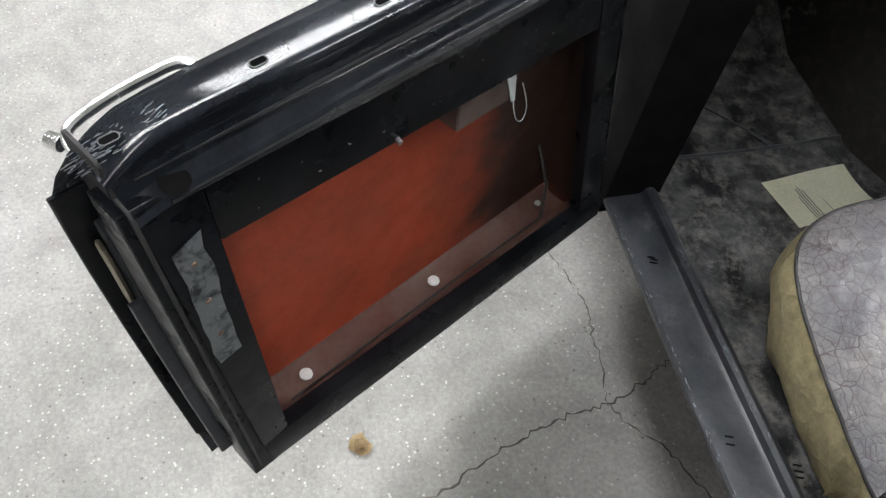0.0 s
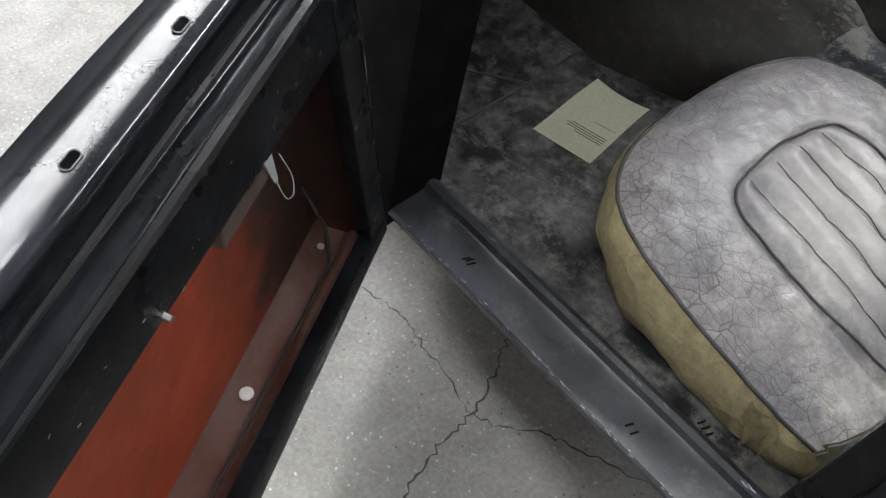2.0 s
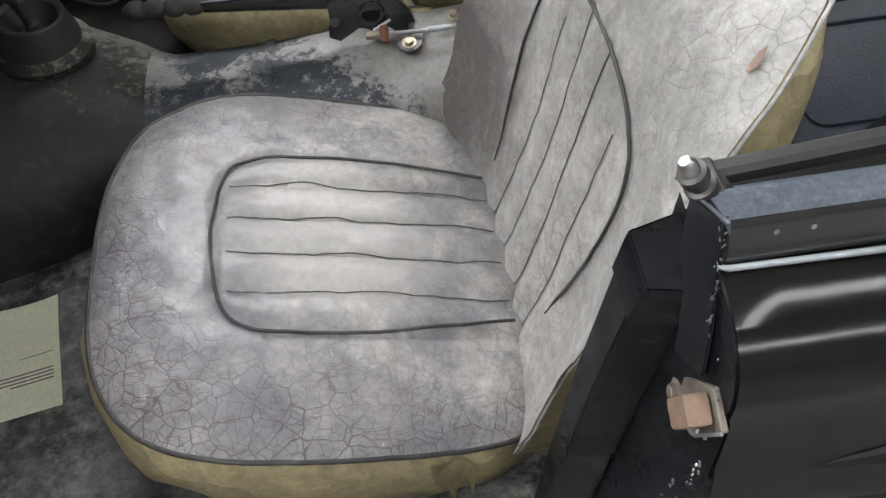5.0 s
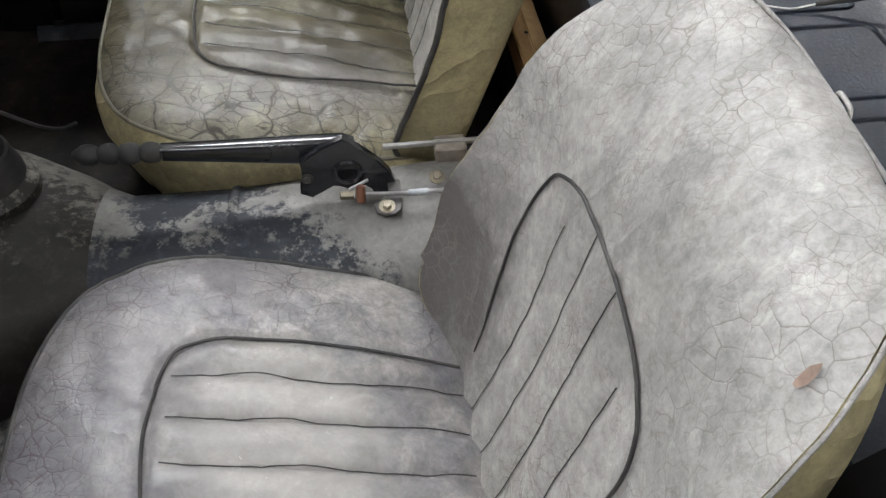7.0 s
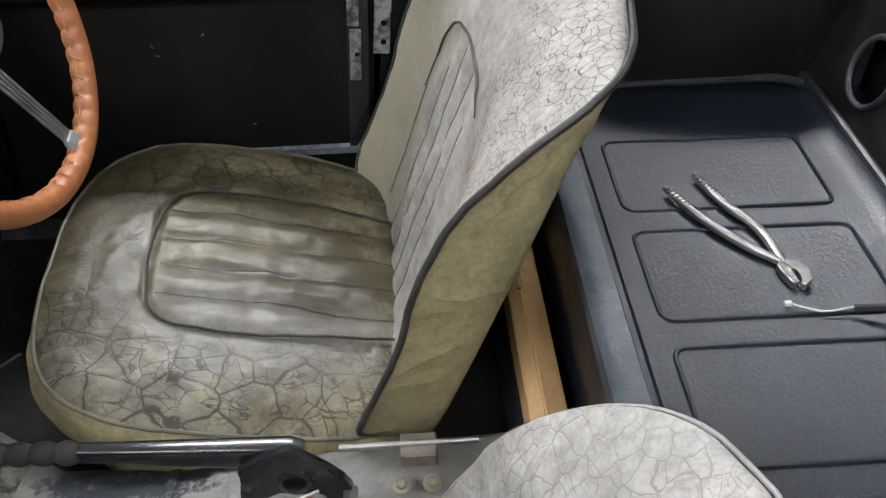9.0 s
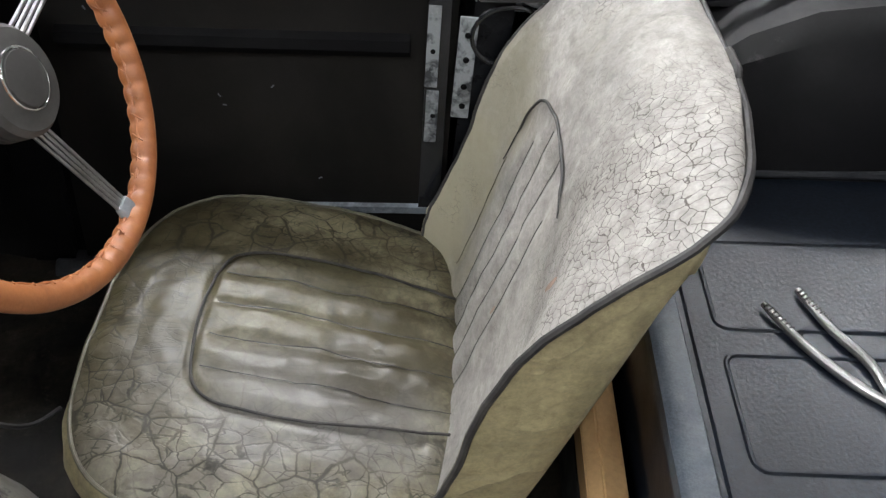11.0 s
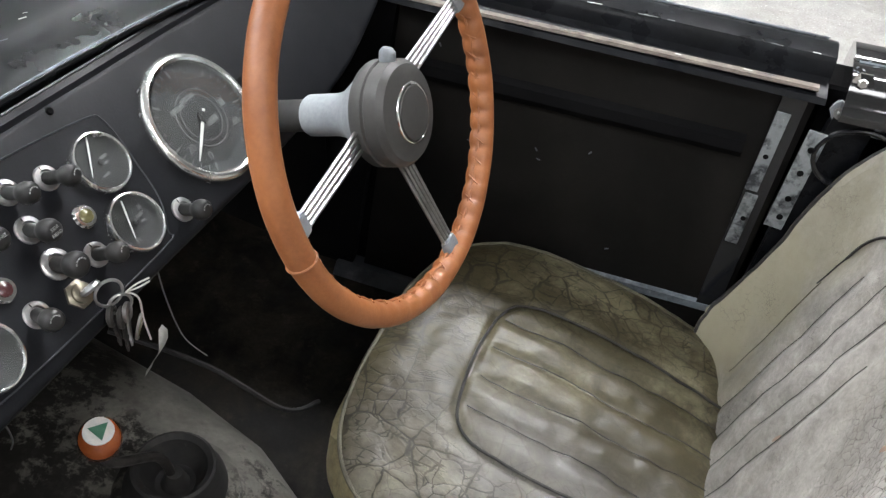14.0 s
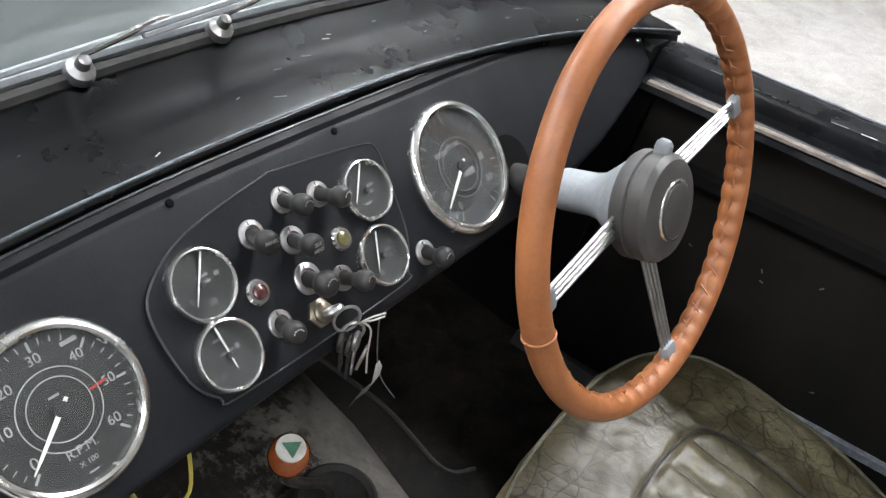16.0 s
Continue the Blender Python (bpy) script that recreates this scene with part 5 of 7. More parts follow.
part("round_sticker", bm, WHITE_TAG, door)
# scraped bare patch on the rear bar, ragged at its edges
bm = bmesh.new()
rnd = random.Random(3)
left = [(0.682 + 0.016 * k / 8 + rnd.uniform(-0.0025, 0.0025), 0.560 + 0.185 * k / 8) for k in range(9)]
right = [(0.707 + 0.018 * k / 8 + rnd.uniform(-0.002, 0.002), 0.555 + 0.178 * k / 8) for k in range(9)]
lo = [bm.verts.new(dp(s, 0.0025, z)) for s, z in left]
hi = [bm.verts.new(dp(s, 0.0025, z)) for s, z in right]
for k in range(8):
    bm.faces.new((lo[k], hi[k], hi[k + 1], lo[k + 1]))
bmesh.ops.solidify(bm, geom=bm.faces[:], thickness=0.002)
part("scraped_plate", bm, SCRAPED, door, "scraped blue-grey bare metal patch")
for s0, z in ((0.699, 0.60), (0.704, 0.655), (0.709, 0.71)):
    screw("plate_hole", dp(s0, 0.0020, z), DN, 0.003, WOOD_BLOCK, door)
for k in range(22):
    s0, z = rnd.uniform(0.12, 0.64), rnd.uniform(0.70, 0.79)
    bm = bmesh.new()
    box(bm, (rnd.uniform(0.001, 0.0035), 0.0005, rnd.uniform(0.0004, 0.0011)), Matrix.Translation(dp(s0, 0.0004, z)) @ Matrix((DD, DN, Vector((0, 0, 1)))).transposed().to_4x4() @ pose(0, 0, 0, 0, rnd.uniform(-50, 50), 0))
    part("paint_chip", bm, FADED, door, smooth=0)
# rail holes with bright rims
for s, n, z in ((0.735, -0.030, 0.8425), (0.603, -0.030, 0.8458), (0.471, -0.030, 0.8458), (0.34, -0.030, 0.8458)):
    bm = bmesh.new()
    m = axis(dp(s, n, z), (0.2, 0.13, 1), DD)
    P = [m @ Vector((u, v, 0.0012)) for u, v in rounded(0.016, 0.0075, 0.0034, 4)]
    f = bm.faces.new([bm.verts.new(p) for p in P])
    bmesh.ops.solidify(bm, geom=[f], thickness=0.001)
    part("rail_slot", bm, INNER_BLACK, door)
    bm = bmesh.new()
    tube(bm, P, 0.0006, 6, closed=True)
    part("slot_rim", bm, FADED, door)
for s, z, r in ((0.405, 0.763, 0.0045), (0.48, 0.765, 0.0045), (0.30, 0.765, 0.004)):
    bm = bmesh.new()
    lathe(bm, [(r, 0), (r, 0.001), (r * 0.5, 0.0011)], axis(dp(s, 0.0, z), DN), 14)
    part("screw_hole", bm, INNER_BLACK, door)
bm = bmesh.new()
lathe(bm, [(0.013, 0), (0.013, 0.0004), (0.005, 0.0005)], axis(dp(0.705, -0.006, 0.7992), (0.2, 0.14, 1)), 18)
part("grommet_hole", bm, INNER_BLACK, door)
# stud, and the clear plastic strip that hangs in the pocket
bm = bmesh.new()
tube(bm, [dp(0.475, -0.005, 0.710), dp(0.476, 0.006, 0.708)], 0.003, 8)
part("threaded_stud", bm, STEEL, door)
bm = bmesh.new()
box(bm, (0.098, 0.030, 0.066), Matrix((DD, DN, Vector((0, 0, 1)))).transposed().to_4x4() @ Matrix.Translation((0.316, -0.034, 0.672)), 0.002)
part("lock_box", bm, LOCK_PRIMER, door, "dull grey-brown metal lock box")
bm = bmesh.new()
tube(bm, smooth_path([dp(0.284, -0.012, 0.70), dp(0.290, -0.006, 0.665), dp(0.284, -0.002, 0.628), dp(0.272, 0.0, 0.618), dp(0.265, -0.002, 0.635), dp(0.272, -0.008, 0.668)], 5), 0.0007, 6)
part("pull_loop", bm, HAZY_GLASS, door, "clear plastic pull loop")
bm = bmesh.new()
loft(bm, [[dp(s, n, z) for s, n, z in ((0.286, -0.011, 0.70), (0.304, -0.011, 0.70), (0.294, -0.005, 0.655), (0.288, -0.005, 0.655))], [dp(s, n + 0.0015, z) for s, n, z in ((0.286, -0.011, 0.70), (0.304, -0.011, 0.70), (0.294, -0.005, 0.655), (0.288, -0.005, 0.655))]])
part("plastic_tab", bm, HAZY_GLASS, door)
# chrome handle on the outer skin and the lock button
bm = bmesh.new()
tube(bm, smooth_path([dp(0.750, -0.062, 0.816), dp(0.746, -0.074, 0.828), dp(0.715, -0.079, 0.834), dp(0.675, -0.079, 0.838), dp(0.645, -0.076, 0.839), dp(0.634, -0.062, 0.832)], 5), 0.005, 10)
part("outside_handle", bm, CHROME, door, "chromed bar handle")
bm = bmesh.new()
lathe(bm, [(0.007, 0), (0.007, 0.012), (0.005, 0.014)], axis(dp(0.752, -0.078, 0.815), -DN + DD * 0.4), 12)
part("lock_button", bm, CHROME, door)
# rear end: folded flanges, seal and latch between skin and frame
def skin_n(z):
    return float(np.interp(z, [0.262, 0.30, 0.42, 0.55, 0.68, 0.765, 0.812, 0.834], [-0.075, -0.088, -0.105, -0.110, -0.100, -0.082, -0.068, -0.060]))


def end_strip(name, n0, n1, s0, s1, material, z0=0.285, z1=0.80, label=""):
    bm = bmesh.new()
    rings = []
    for k in range(9):
        z = z0 + (z1 - z0) * k / 8
        lean = skin_n(z) + 0.106
        rings.append([dp(rear_s(z) + s, n + (lean if n < -0.06 else lean * 0.4 if n < -0.03 else 0), z) for n, s in ((n0, s0), (n1, s0), (n1, s1), (n0, s1))])
    loft(bm, rings)
    bmesh.ops.bevel(bm, geom=bm.edges[:], offset=0.0012, segments=1, affect="EDGES")
    return part(name, bm, material, door, label)


end_strip("skin_return", -0.104, -0.098, 0.012, 0.045, POST_BLACK, 0.31, 0.775)
end_strip("end_face", -0.056, -0.003, -0.012, 0.022, POST_BLACK, 0.283, 0.796)
end_strip("end_flange", -0.070, -0.064, 0.012, 0.036, SILL, 0.30, 0.62, "dull grey worn flange")
bm = bmesh.new()
loft(bm, [[dp(rear_s(z) + 0.018 + w, n, z) for n, z in ((-0.094, 0.58), (-0.078, 0.56), (-0.068, 0.60), (-0.066, 0.70), (-0.070, 0.735), (-0.082, 0.72))] for w in (0, 0.004)])
part("latch_plate", bm, SILL, door, "dull tan-grey latch plate")
bm = bmesh.new()
tube(bm, smooth_path([dp(rear_s(z) + 0.028, n, z) for n, z in ((-0.086, 0.60), (-0.080, 0.612), (-0.074, 0.65), (-0.073, 0.695), (-0.078, 0.70), (-0.082, 0.66), (-0.086, 0.62))], 4, True), 0.003, 6, closed=True)
part("latch_tongue", bm, DULL_BRASS, door, "dull brass latch tongue")
screw("latch_screw", dp(rear_s(0.76) + 0.026, -0.082, 0.775), DD, 0.004, STEEL, door)

# scrapes in the paint at the top corner: a fan of fine strokes
rnd = random.Random(17)
for k in range(120):
    q = rnd.random()
    s0, n0 = 0.765 - 0.075 * q, -0.050 + 0.026 * rnd.random() + 0.008 * q
    bm = bmesh.new()
    box(bm, (rnd.uniform(0.002, 0.013), rnd.uniform(0.0002, 0.0008), 0.0003), Matrix.Translation(dp(s0, n0, 0.8466 - 0.022 * (max(0, (s0 / 0.745) - 0.90) / 0.10) ** 2 * 0.6)) @ pose(0, 0, 0, 0, 0, -46 + rnd.uniform(-16, 16)))
    part("paint_scrape", bm, BARE if k % 3 else FADED, door, smooth=0)

# ---- closed driver door ----
bm = bmesh.new()
RAIL = [(1.350, 0.800), (1.356, 0.806), (1.384, 0.810), (1.391, 0.816), (1.394, 0.832), (1.400, 0.839), (1.43, 0.843), (1.452, 0.838), (1.468, 0.825), (1.478, 0.80), (1.485, 0.75), (1.49, 0.5), (1.44, 0.27), (1.42, 0.27), (1.46, 0.5), (1.46, 0.75), (1.37, 0.79)]
loft(bm, [[(x, y, z - 0.012 * (x - 0.05)) for y, z in RAIL] for x in (0.05, 0.25, 0.45, 0.632)])
ddoor = part("door", bm, POST_BLACK, car, "closed black door with a bare dark inner panel")
bm = bmesh.new()
loft(bm, [[(x, y, z) for y, z in ((1.362, 0.802), (1.356, 0.806), (1.358, 0.8095), (1.368, 0.8095), (1.372, 0.802))] for x in (0.06, 0.62)])
part("trim_strip", bm, RUSTED, ddoor, "dull grey metal trim strip")
bm = bmesh.new()
loft(bm, [[(0.02, 1.372, 0.30), (0.60, 1.372, 0.30), (0.625, 1.372, 0.80), (0.075, 1.372, 0.80)], [(0.02, 1.385, 0.30), (0.60, 1.385, 0.30), (0.625, 1.385, 0.80), (0.075, 1.385, 0.80)]])
part("inner_panel", bm, INNER_PANEL, ddoor, "black inner door panel", 0)
bm = bmesh.new()
loft(bm, [[(x, y, z + 0.02 * (x - 0.5)) for y, z in ((1.373, 0.415), (1.366, 0.417), (1.365, 0.430), (1.373, 0.433))] for x in (0.30, 0.45, 0.60)])
part("panel_edge", bm, BARE, ddoor, "pale scraped lower edge of the door panel")
bm = bmesh.new()
loft(bm, [[(x, y, z) for y, z in ((1.364, 0.69), (1.358, 0.70), (1.36, 0.715), (1.372, 0.72), (1.374, 0.69))] for x in (0.09, 0.56)])
part("inner_rib", bm, INNER_BLACK, ddoor)
bm = bmesh.new()
loft(bm, [[(0.568, 1.366, 0.43), (0.60, 1.366, 0.43), (0.615, 1.366, 0.79), (0.585, 1.366, 0.79)], [(0.568, 1.374, 0.43), (0.60, 1.374, 0.43), (0.615, 1.374, 0.79), (0.585, 1.374, 0.79)]])
part("rear_frame", bm, BLACK_PAINT, ddoor)
for lo, hi in (((0.579, 0.555), (0.596, 0.64)), ((0.577, 0.645), (0.598, 0.765))):
    bm = bmesh.new()
    box(bm, (0.017, 0.002, hi[1] - lo[1]), Matrix.Translation((0.589 + 0.02 * ((lo[1] + hi[1]) / 2 - 0.66), 1.3645, (lo[1] + hi[1]) / 2)) @ pose(0, 0, 0, 0, 3, 0), 0.0006)
    part("scraped_strip", bm, SCRAPED, ddoor, "scraped bare metal strip")
for z in (0.60, 0.70):
    screw("strip_hole", (0.59, 1.3632, z), (0, -1, 0), 0.0035, INNER_BLACK, ddoor)
rnd = random.Random(11)
for k in range(7):
    x, z = rnd.uniform(0.12, 0.5), rnd.uniform(0.45, 0.75)
    bm = bmesh.new()
    box(bm, (0.006, 0.0006, 0.002), Matrix.Translation((x, 1.3715, z)) @ pose(0, 0, 0, 0, rnd.uniform(-70, 70), 0))
    part("paint_chip", bm, BARE, ddoor, smooth=0)
for x in (0.071, 0.195, 0.325, 0.455):
    for d in (0, 0.012):
        screw("rail_chip", (x + d, 1.418, 0.843 - 0.012 * (x - 0.05) - 0.0015), (0, 0, 1), 0.0035, BARE, ddoor)
bm = bmesh.new()
tube(bm, [(x, 1.4535, 0.8392 - 0.012 * (x - 0.05)) for x in (0.06, 0.2, 0.3, 0.45, 0.62)], 0.0016, 6)
part("worn_edge", bm, BARE, ddoor, "edge worn to bright metal")
rnd = random.Random(61)
for k in range(64):
    x, lane = rnd.uniform(0.06, 0.62), rnd.random()
    bm = bmesh.new()
    y, z = (1.4545, 0.8395) if lane < 0.6 else ((1.3995, 0.8392) if lane < 0.8 else (1.3565, 0.8132))
    box(bm, (rnd.uniform(0.004, 0.022), rnd.uniform(0.0008, 0.0022), 0.0006), Matrix.Translation((x, y + rnd.uniform(-0.0012, 0.0012), z - (0.012 * (x - 0.05) if lane < 0.8 else 0) + 0.0004)) @ pose(0, 0, 0, 0, 0, rnd.uniform(-6, 6)))
    part("paint_chip", bm, WHITE_TAG if k % 3 == 0 else FADED, ddoor, smooth=0)
# driver rear post plate with holes
bm = bmesh.new()
box(bm, (0.024, 0.003, 0.15), Matrix.Translation((0.632, 1.346, 0.685)) @ pose(0, 0, 0, 0, 4, 0), 0.001)
part("post_plate", bm, SCRAPED, car, "ribbed bare metal plate")
for z in (0.735, 0.70, 0.66, 0.63):
    screw("plate_hole", (0.633 + 0.05 * (z - 0.685), 1.3436, z), (0, -1, 0), 0.0042, INNER_BLACK, car)
bm = bmesh.new()
tube(bm, [(0.69 + 0.05 * math.cos(a * math.tau / 24), 1.347, 0.732 + 0.042 * math.sin(a * math.tau / 24)) for a in range(24)], 0.004, 8, closed=True)
part("hole_rim", bm, BLACK_PAINT, car)

# ---- seats ----
def seat(cy, by, dz, drop, roll, shape, hide, back_hide, label, torn, panel_top, panel_shift, panel_wide, piped):
    dx, up, wide, blunt, w5, w6, w7, w8, wm, start, dome, foot = shape
    t = thing("bucket_seat", label, "bucket seat", "front seats")
    hx, hy, cx = 0.2315, 0.258, 0.4175

    def top(x, y):
        z = 0.452 - drop * max(0, (x - 0.27) / 0.33) ** 1.4 + dz + roll * y / hy
        return z + 0.012 * (1 - (y / hy) ** 2)

    def in_panel(x, y):
        ex, ey = 0.388 - x, abs(y) - 0.058
        inside = 0.07 - math.hypot(ex, ey) if ex > 0 and ey > 0 else min(x - 0.318, 0.128 - abs(y))
        return inside / 0.02

    def outline(u, v):
        rear = max(0.0, u)
        power = 3.1 if u < 0 else 3.1 + 5.0 * u
        r = max(abs(u), abs(v))
        k = r / (abs(u) ** power + abs(v) ** power) ** (1 / power) if r > 1e-6 else 1.0
        x, y = u * (k * r + 1 - r), v * (k * r + 1 - r)
        return cx + hx * x, hy * y * (1 - 0.06 * rear ** 2)

    def zat(x, y):
        z = top(x, y)
        q = in_panel(x, y)
        if q > 0:
            q = min(1, q)
            z += q * ((0.0065 if roll else 0.011) * abs(math.sin(math.pi * (y + 0.128) / 0.0512)) ** 0.55 - 0.004)
            z += q * 0.0024 * noise.noise((x * 26, (y + cy) * 70, 5.1))
        z += 0.004 * noise.noise((x * 13, (y + cy) * 13, 0.3)) + 0.0018 * noise.noise((x * 42, (y + cy) * 42, 1.3)) + 0.0011 * noise.noise((x * 80, (y + cy) * 62, 7.7))
        return z - 0.006 * max(0, 1 - abs(q) / 0.35) * (x < 0.6)

    def surf(u, v):
        x, y = outline(u, v)
        e = max(abs(u), abs(v))
        return Vector((x, cy + y, zat(x, y) - 0.014 * e ** 10))

    N = 100
    bm = bmesh.new()
    g = [[bm.verts.new(surf(-1 + 2 * i / N, -1 + 2 * j / N)) for j in range(N + 1)] for i in range(N + 1)]
    for i in range(N):
        for j in range(N):
            bm.faces.new((g[i][j], g[i + 1][j], g[i + 1][j + 1], g[i][j + 1]))
    part("cushion", bm, hide, t, "creased cracked hide cushion with sewn pleats", 80)
    rim = [(-1 + 2 * i / N, -1) for i in range(N)] + [(1, -1 + 2 * i / N) for i in range(N)] + [(1 - 2 * i / N, 1) for i in range(N)] + [(-1, 1 - 2 * i / N) for i in range(N)]
    edge = [surf(u, v) for u, v in rim][::3]
    bm = bmesh.new()
    mid = Vector((cx, cy, 0))
    rings = []
    for low, out in ((0.0, 0.0), (0.012, 0.007), (0.028, 0.010), (0.045, 0.010), (0.066, 0.007), (0.09, 0.003), (0.115, -0.004), (0.14, -0.012)):
        r = []
        for i, p in enumerate(edge):
            o = Vector((p.x - mid.x, p.y - mid.y, 0)).normalized()
            w = (0.010 * noise.noise((p.x * 9, p.y * 9, low * 14)) + 0.006 * noise.noise((p.x * 24, p.y * 24, low * 22 + 4))) * (low > 0.01)
            z = p.z - low
            r.append((p.x + o.x * (out + w), p.y + o.y * (out + w), max(z, 0.2935)))
        rings.append(r)
    loft(bm, rings, True, False, True)
    part("side_skirt", bm, VINYL, t, "puckered tan side cloth", 80)
    bm = bmesh.new()
    tube(bm, [p + Vector((0, 0, 0.0005)) for p in edge], 0.0028, 8, closed=True)
    part("edge_piping", bm, OLIVE_PIPING if roll else PIPING, t, "worn olive piping" if roll else "dark worn piping")
    # piping round the sewn panel, open towards the back
    path = [(0.63, 0.108), (0.50, 0.124), (0.40, 0.126), (0.352, 0.118), (0.326, 0.092), (0.316, 0.03), (0.316, -0.03), (0.326, -0.092), (0.352, -0.118), (0.40, -0.126), (0.50, -0.124), (0.63, -0.108)]
    bm = bmesh.new()
    tube(bm, [Vector((p.x, cy + p.y, zat(p.x, p.y) + 0.0040)) for p in smooth_path([(x, y, 0) for x, y in path], 6)], 0.0019, 8)
    part("panel_piping", bm, PIPING, t)
    for k in range(1, 5):
        y = -0.128 + 0.0512 * k
        bm = bmesh.new()
        tube(bm, [Vector((x, cy + y + 0.002 * math.sin(x * 40 + k), zat(x, y + 0.002 * math.sin(x * 40 + k)) + 0.0022)) for x in [0.332 + 0.298 * i / 40 for i in range(41)]], 0.0008, 6)
        part("seam", bm, PIPING, t)

    if not roll:
        # hanging torn corner of the side cloth
        bm = bmesh.new()
        g = []
        for i in range(6):
            u = i / 5
            g.append([(0.515 + 0.045 * u, cy - 0.262 - 0.006 * math.sin(u * 7), 0.375 - 0.012 * u), (0.518 + 0.042 * u, cy - 0.272 + 0.008 * math.sin(u * 9), 0.348 - 0.01 * math.sin(u * 6)), (0.522 + 0.034 * u, cy - 0.270 + 0.006 * math.cos(u * 8), 0.322 + 0.012 * math.sin(u * 11))])
        loft(bm, g, False)
        bmesh.ops.solidify(bm, geom=bm.faces[:], thickness=0.0015)
        part("torn_flap", bm, VINYL, t, "torn hanging corner of the side cloth", 80)

    # backrest
    MID = []
    for x, z in ((0.622, 0.335), (0.665, 0.47), (0.70, 0.60), (0.722, 0.68), (0.742, 0.75), (0.768, 0.805), (0.80, 0.838), (0.838, 0.853), (0.868, 0.848)):
        k = min(1, max(0, (z - 0.45) / 0.4))
        MID.append((x + dx * k + foot * (1 - k), z + up * k, 0))
    MID = smooth_path(MID, 10)
    LEN = [0.0]
    for p, q in zip(MID, MID[1:]):
        LEN.append(LEN[-1] + (q - p).length)

    def table(x, xs, ys):
        return float(np.interp(x, xs, ys))

    def bsurf(a, h):
        """a: across, metres from the middle; h: 0 to 1 along the bent middle line."""
        s = h * LEN[-1]
        x, z = table(s, LEN, [p.x for p in MID]), table(s, LEN, [p.y for p in MID])
        wrap = sum(table(min(1, max(0, h + d)), [0, 0.16, 0.3, 0.45, 0.6, 0.72, 0.82, 1], [0.105, 0.066, 0.048 + wm, 0.045 + wm, w5, w6, w7, w8]) for d in (-0.09, -0.045, 0.0, 0.045, 0.09)) / 5
        flat = abs(a) / 0.26
        k = flat ** 2
        bend = max(0.0, min(1.0, (0.74 - h) / 0.2))
        k += bend * 0.85 * (flat ** 6 - k)
        return x - wrap * k, z + dz - dome * k * max(0, (h - 0.6) / 0.4)

    def half(h):
        if h < 0.15:
            return wide * (0.66 + 0.34 * math.sqrt(1 - (1 - h / 0.15) ** 2))
        if h < start:
            return wide + 0.006 * math.sin(h / start * math.pi)
        return wide * max(0.0, 1 - ((h - start) / (1 - start)) ** blunt) ** 0.5

    def panel_half(h):
        q = (h - 0.08) / (panel_top - 0.08)
        return panel_wide * max(0, 1 - max(0, q) ** 3.2) ** 0.5 if q < 1 else 0

    off = panel_shift

    def bumps(a, z):
        return 0.006 * noise.noise((a * 8 + cy * 7, z * 8, 0.7)) + 0.002 * noise.noise((a * 36 + cy * 7, z * 36, 2.7))

    NA, NH = 120, 90
    bm = bmesh.new()
    grid = []
    for j in range(NH + 1):
        h = 1 - (1 - j / NH) ** 1.35 if j > 0 else 0.0
        h = min(h, 0.9995)
        row = []
        for i in range(NA + 1):
            u = -1 + 2 * i / NA
            a = u * half(h)
            x, z = bsurf(a, h)
            e = abs(u)
            x += 0.012 * e ** 8 * max(0, 1 - h / 0.8)
            z -= 0.008 * e ** 8 * h
            ph = panel_half(h)
            if ph and abs(a - off) < ph:
                q = min(1, (ph - abs(a - off)) / 0.018)
                x += q * (0.006 - 0.009 * abs(math.sin(math.pi * (a - off + panel_wide) / (panel_wide * 0.4))) ** 0.5)
            x += bumps(a, z)
            row.append(Vector((x, by + a, z)))
        grid.append(row)
    vg = [[bm.verts.new(p) for p in row] for row in grid]
    for j in range(NH):
        for i in range(NA):
            bm.faces.new((vg[j][i], vg[j][i + 1], vg[j + 1][i + 1], vg[j + 1][i]))
    part("backrest", bm, back_hide, t, "pale cracked hide bucket backrest", 80)
    # shell behind it
    ring = [grid[j][0] for j in range(NH + 1)] + [grid[NH][i] for i in range(1, NA)] + [grid[j][NA] for j in range(NH, -1, -1)]
    ring = ring[::2]
    bm = bmesh.new()
    rings = []
    for d in (0.0, 0.25, 0.6, 0.9, 1.0):
        r = []
        for p in ring:
            low = max(0, min(1, (0.86 + dz - p.z) / 0.5))
            deep = max(0.010, 0.664 + (p.z - dz - 0.36) * 0.33 - p.x) * d
            inn = 1 - 0.03 * d - 0.05 * max(0, d - 0.85) / 0.15
            r.append((p.x + deep, by + (p.y - by) * inn + 0.003 * noise.noise((p.y * 12, p.z * 12, d)), p.z - 0.03 * d * low - 0.012 * d * (low < 0.12)))
        rings.append(r)
    loft(bm, rings, False)
    last = [v for v in bm.verts][-len(ring):]
    bm.faces.new(last)
    part("back_shell", bm, VINYL, t, "tan cloth back shell", 60)
    bm = bmesh.new()
    tube(bm, [p + Vector((0.004, 0, 0)) for p in ring], 0.0040 if roll else 0.0018, 8)
    part("back_piping", bm, PIPING if roll else back_hide, t, "dark double piping" if roll else "pale rolled hide edge")
    bm = bmesh.new()
    pts = [(p.x, p.y) for p in smooth_path([(a, h, 0) for a, h in piped], 8)]
    P = []
    for a, h in pts:
        x, z = bsurf(a, h)
        P.append(Vector((x - 0.0032 + bumps(a, z), by + a, z)))
    P2 = [P[0]]
    for p in P[1:]:
        if (p - P2[-1]).length > 0.008:
            P2.append(p)
    tube(bm, P2, [0.0018 if 4 < i < len(P2) - 3 else 0.0010 for i in range(len(P2))], 8)
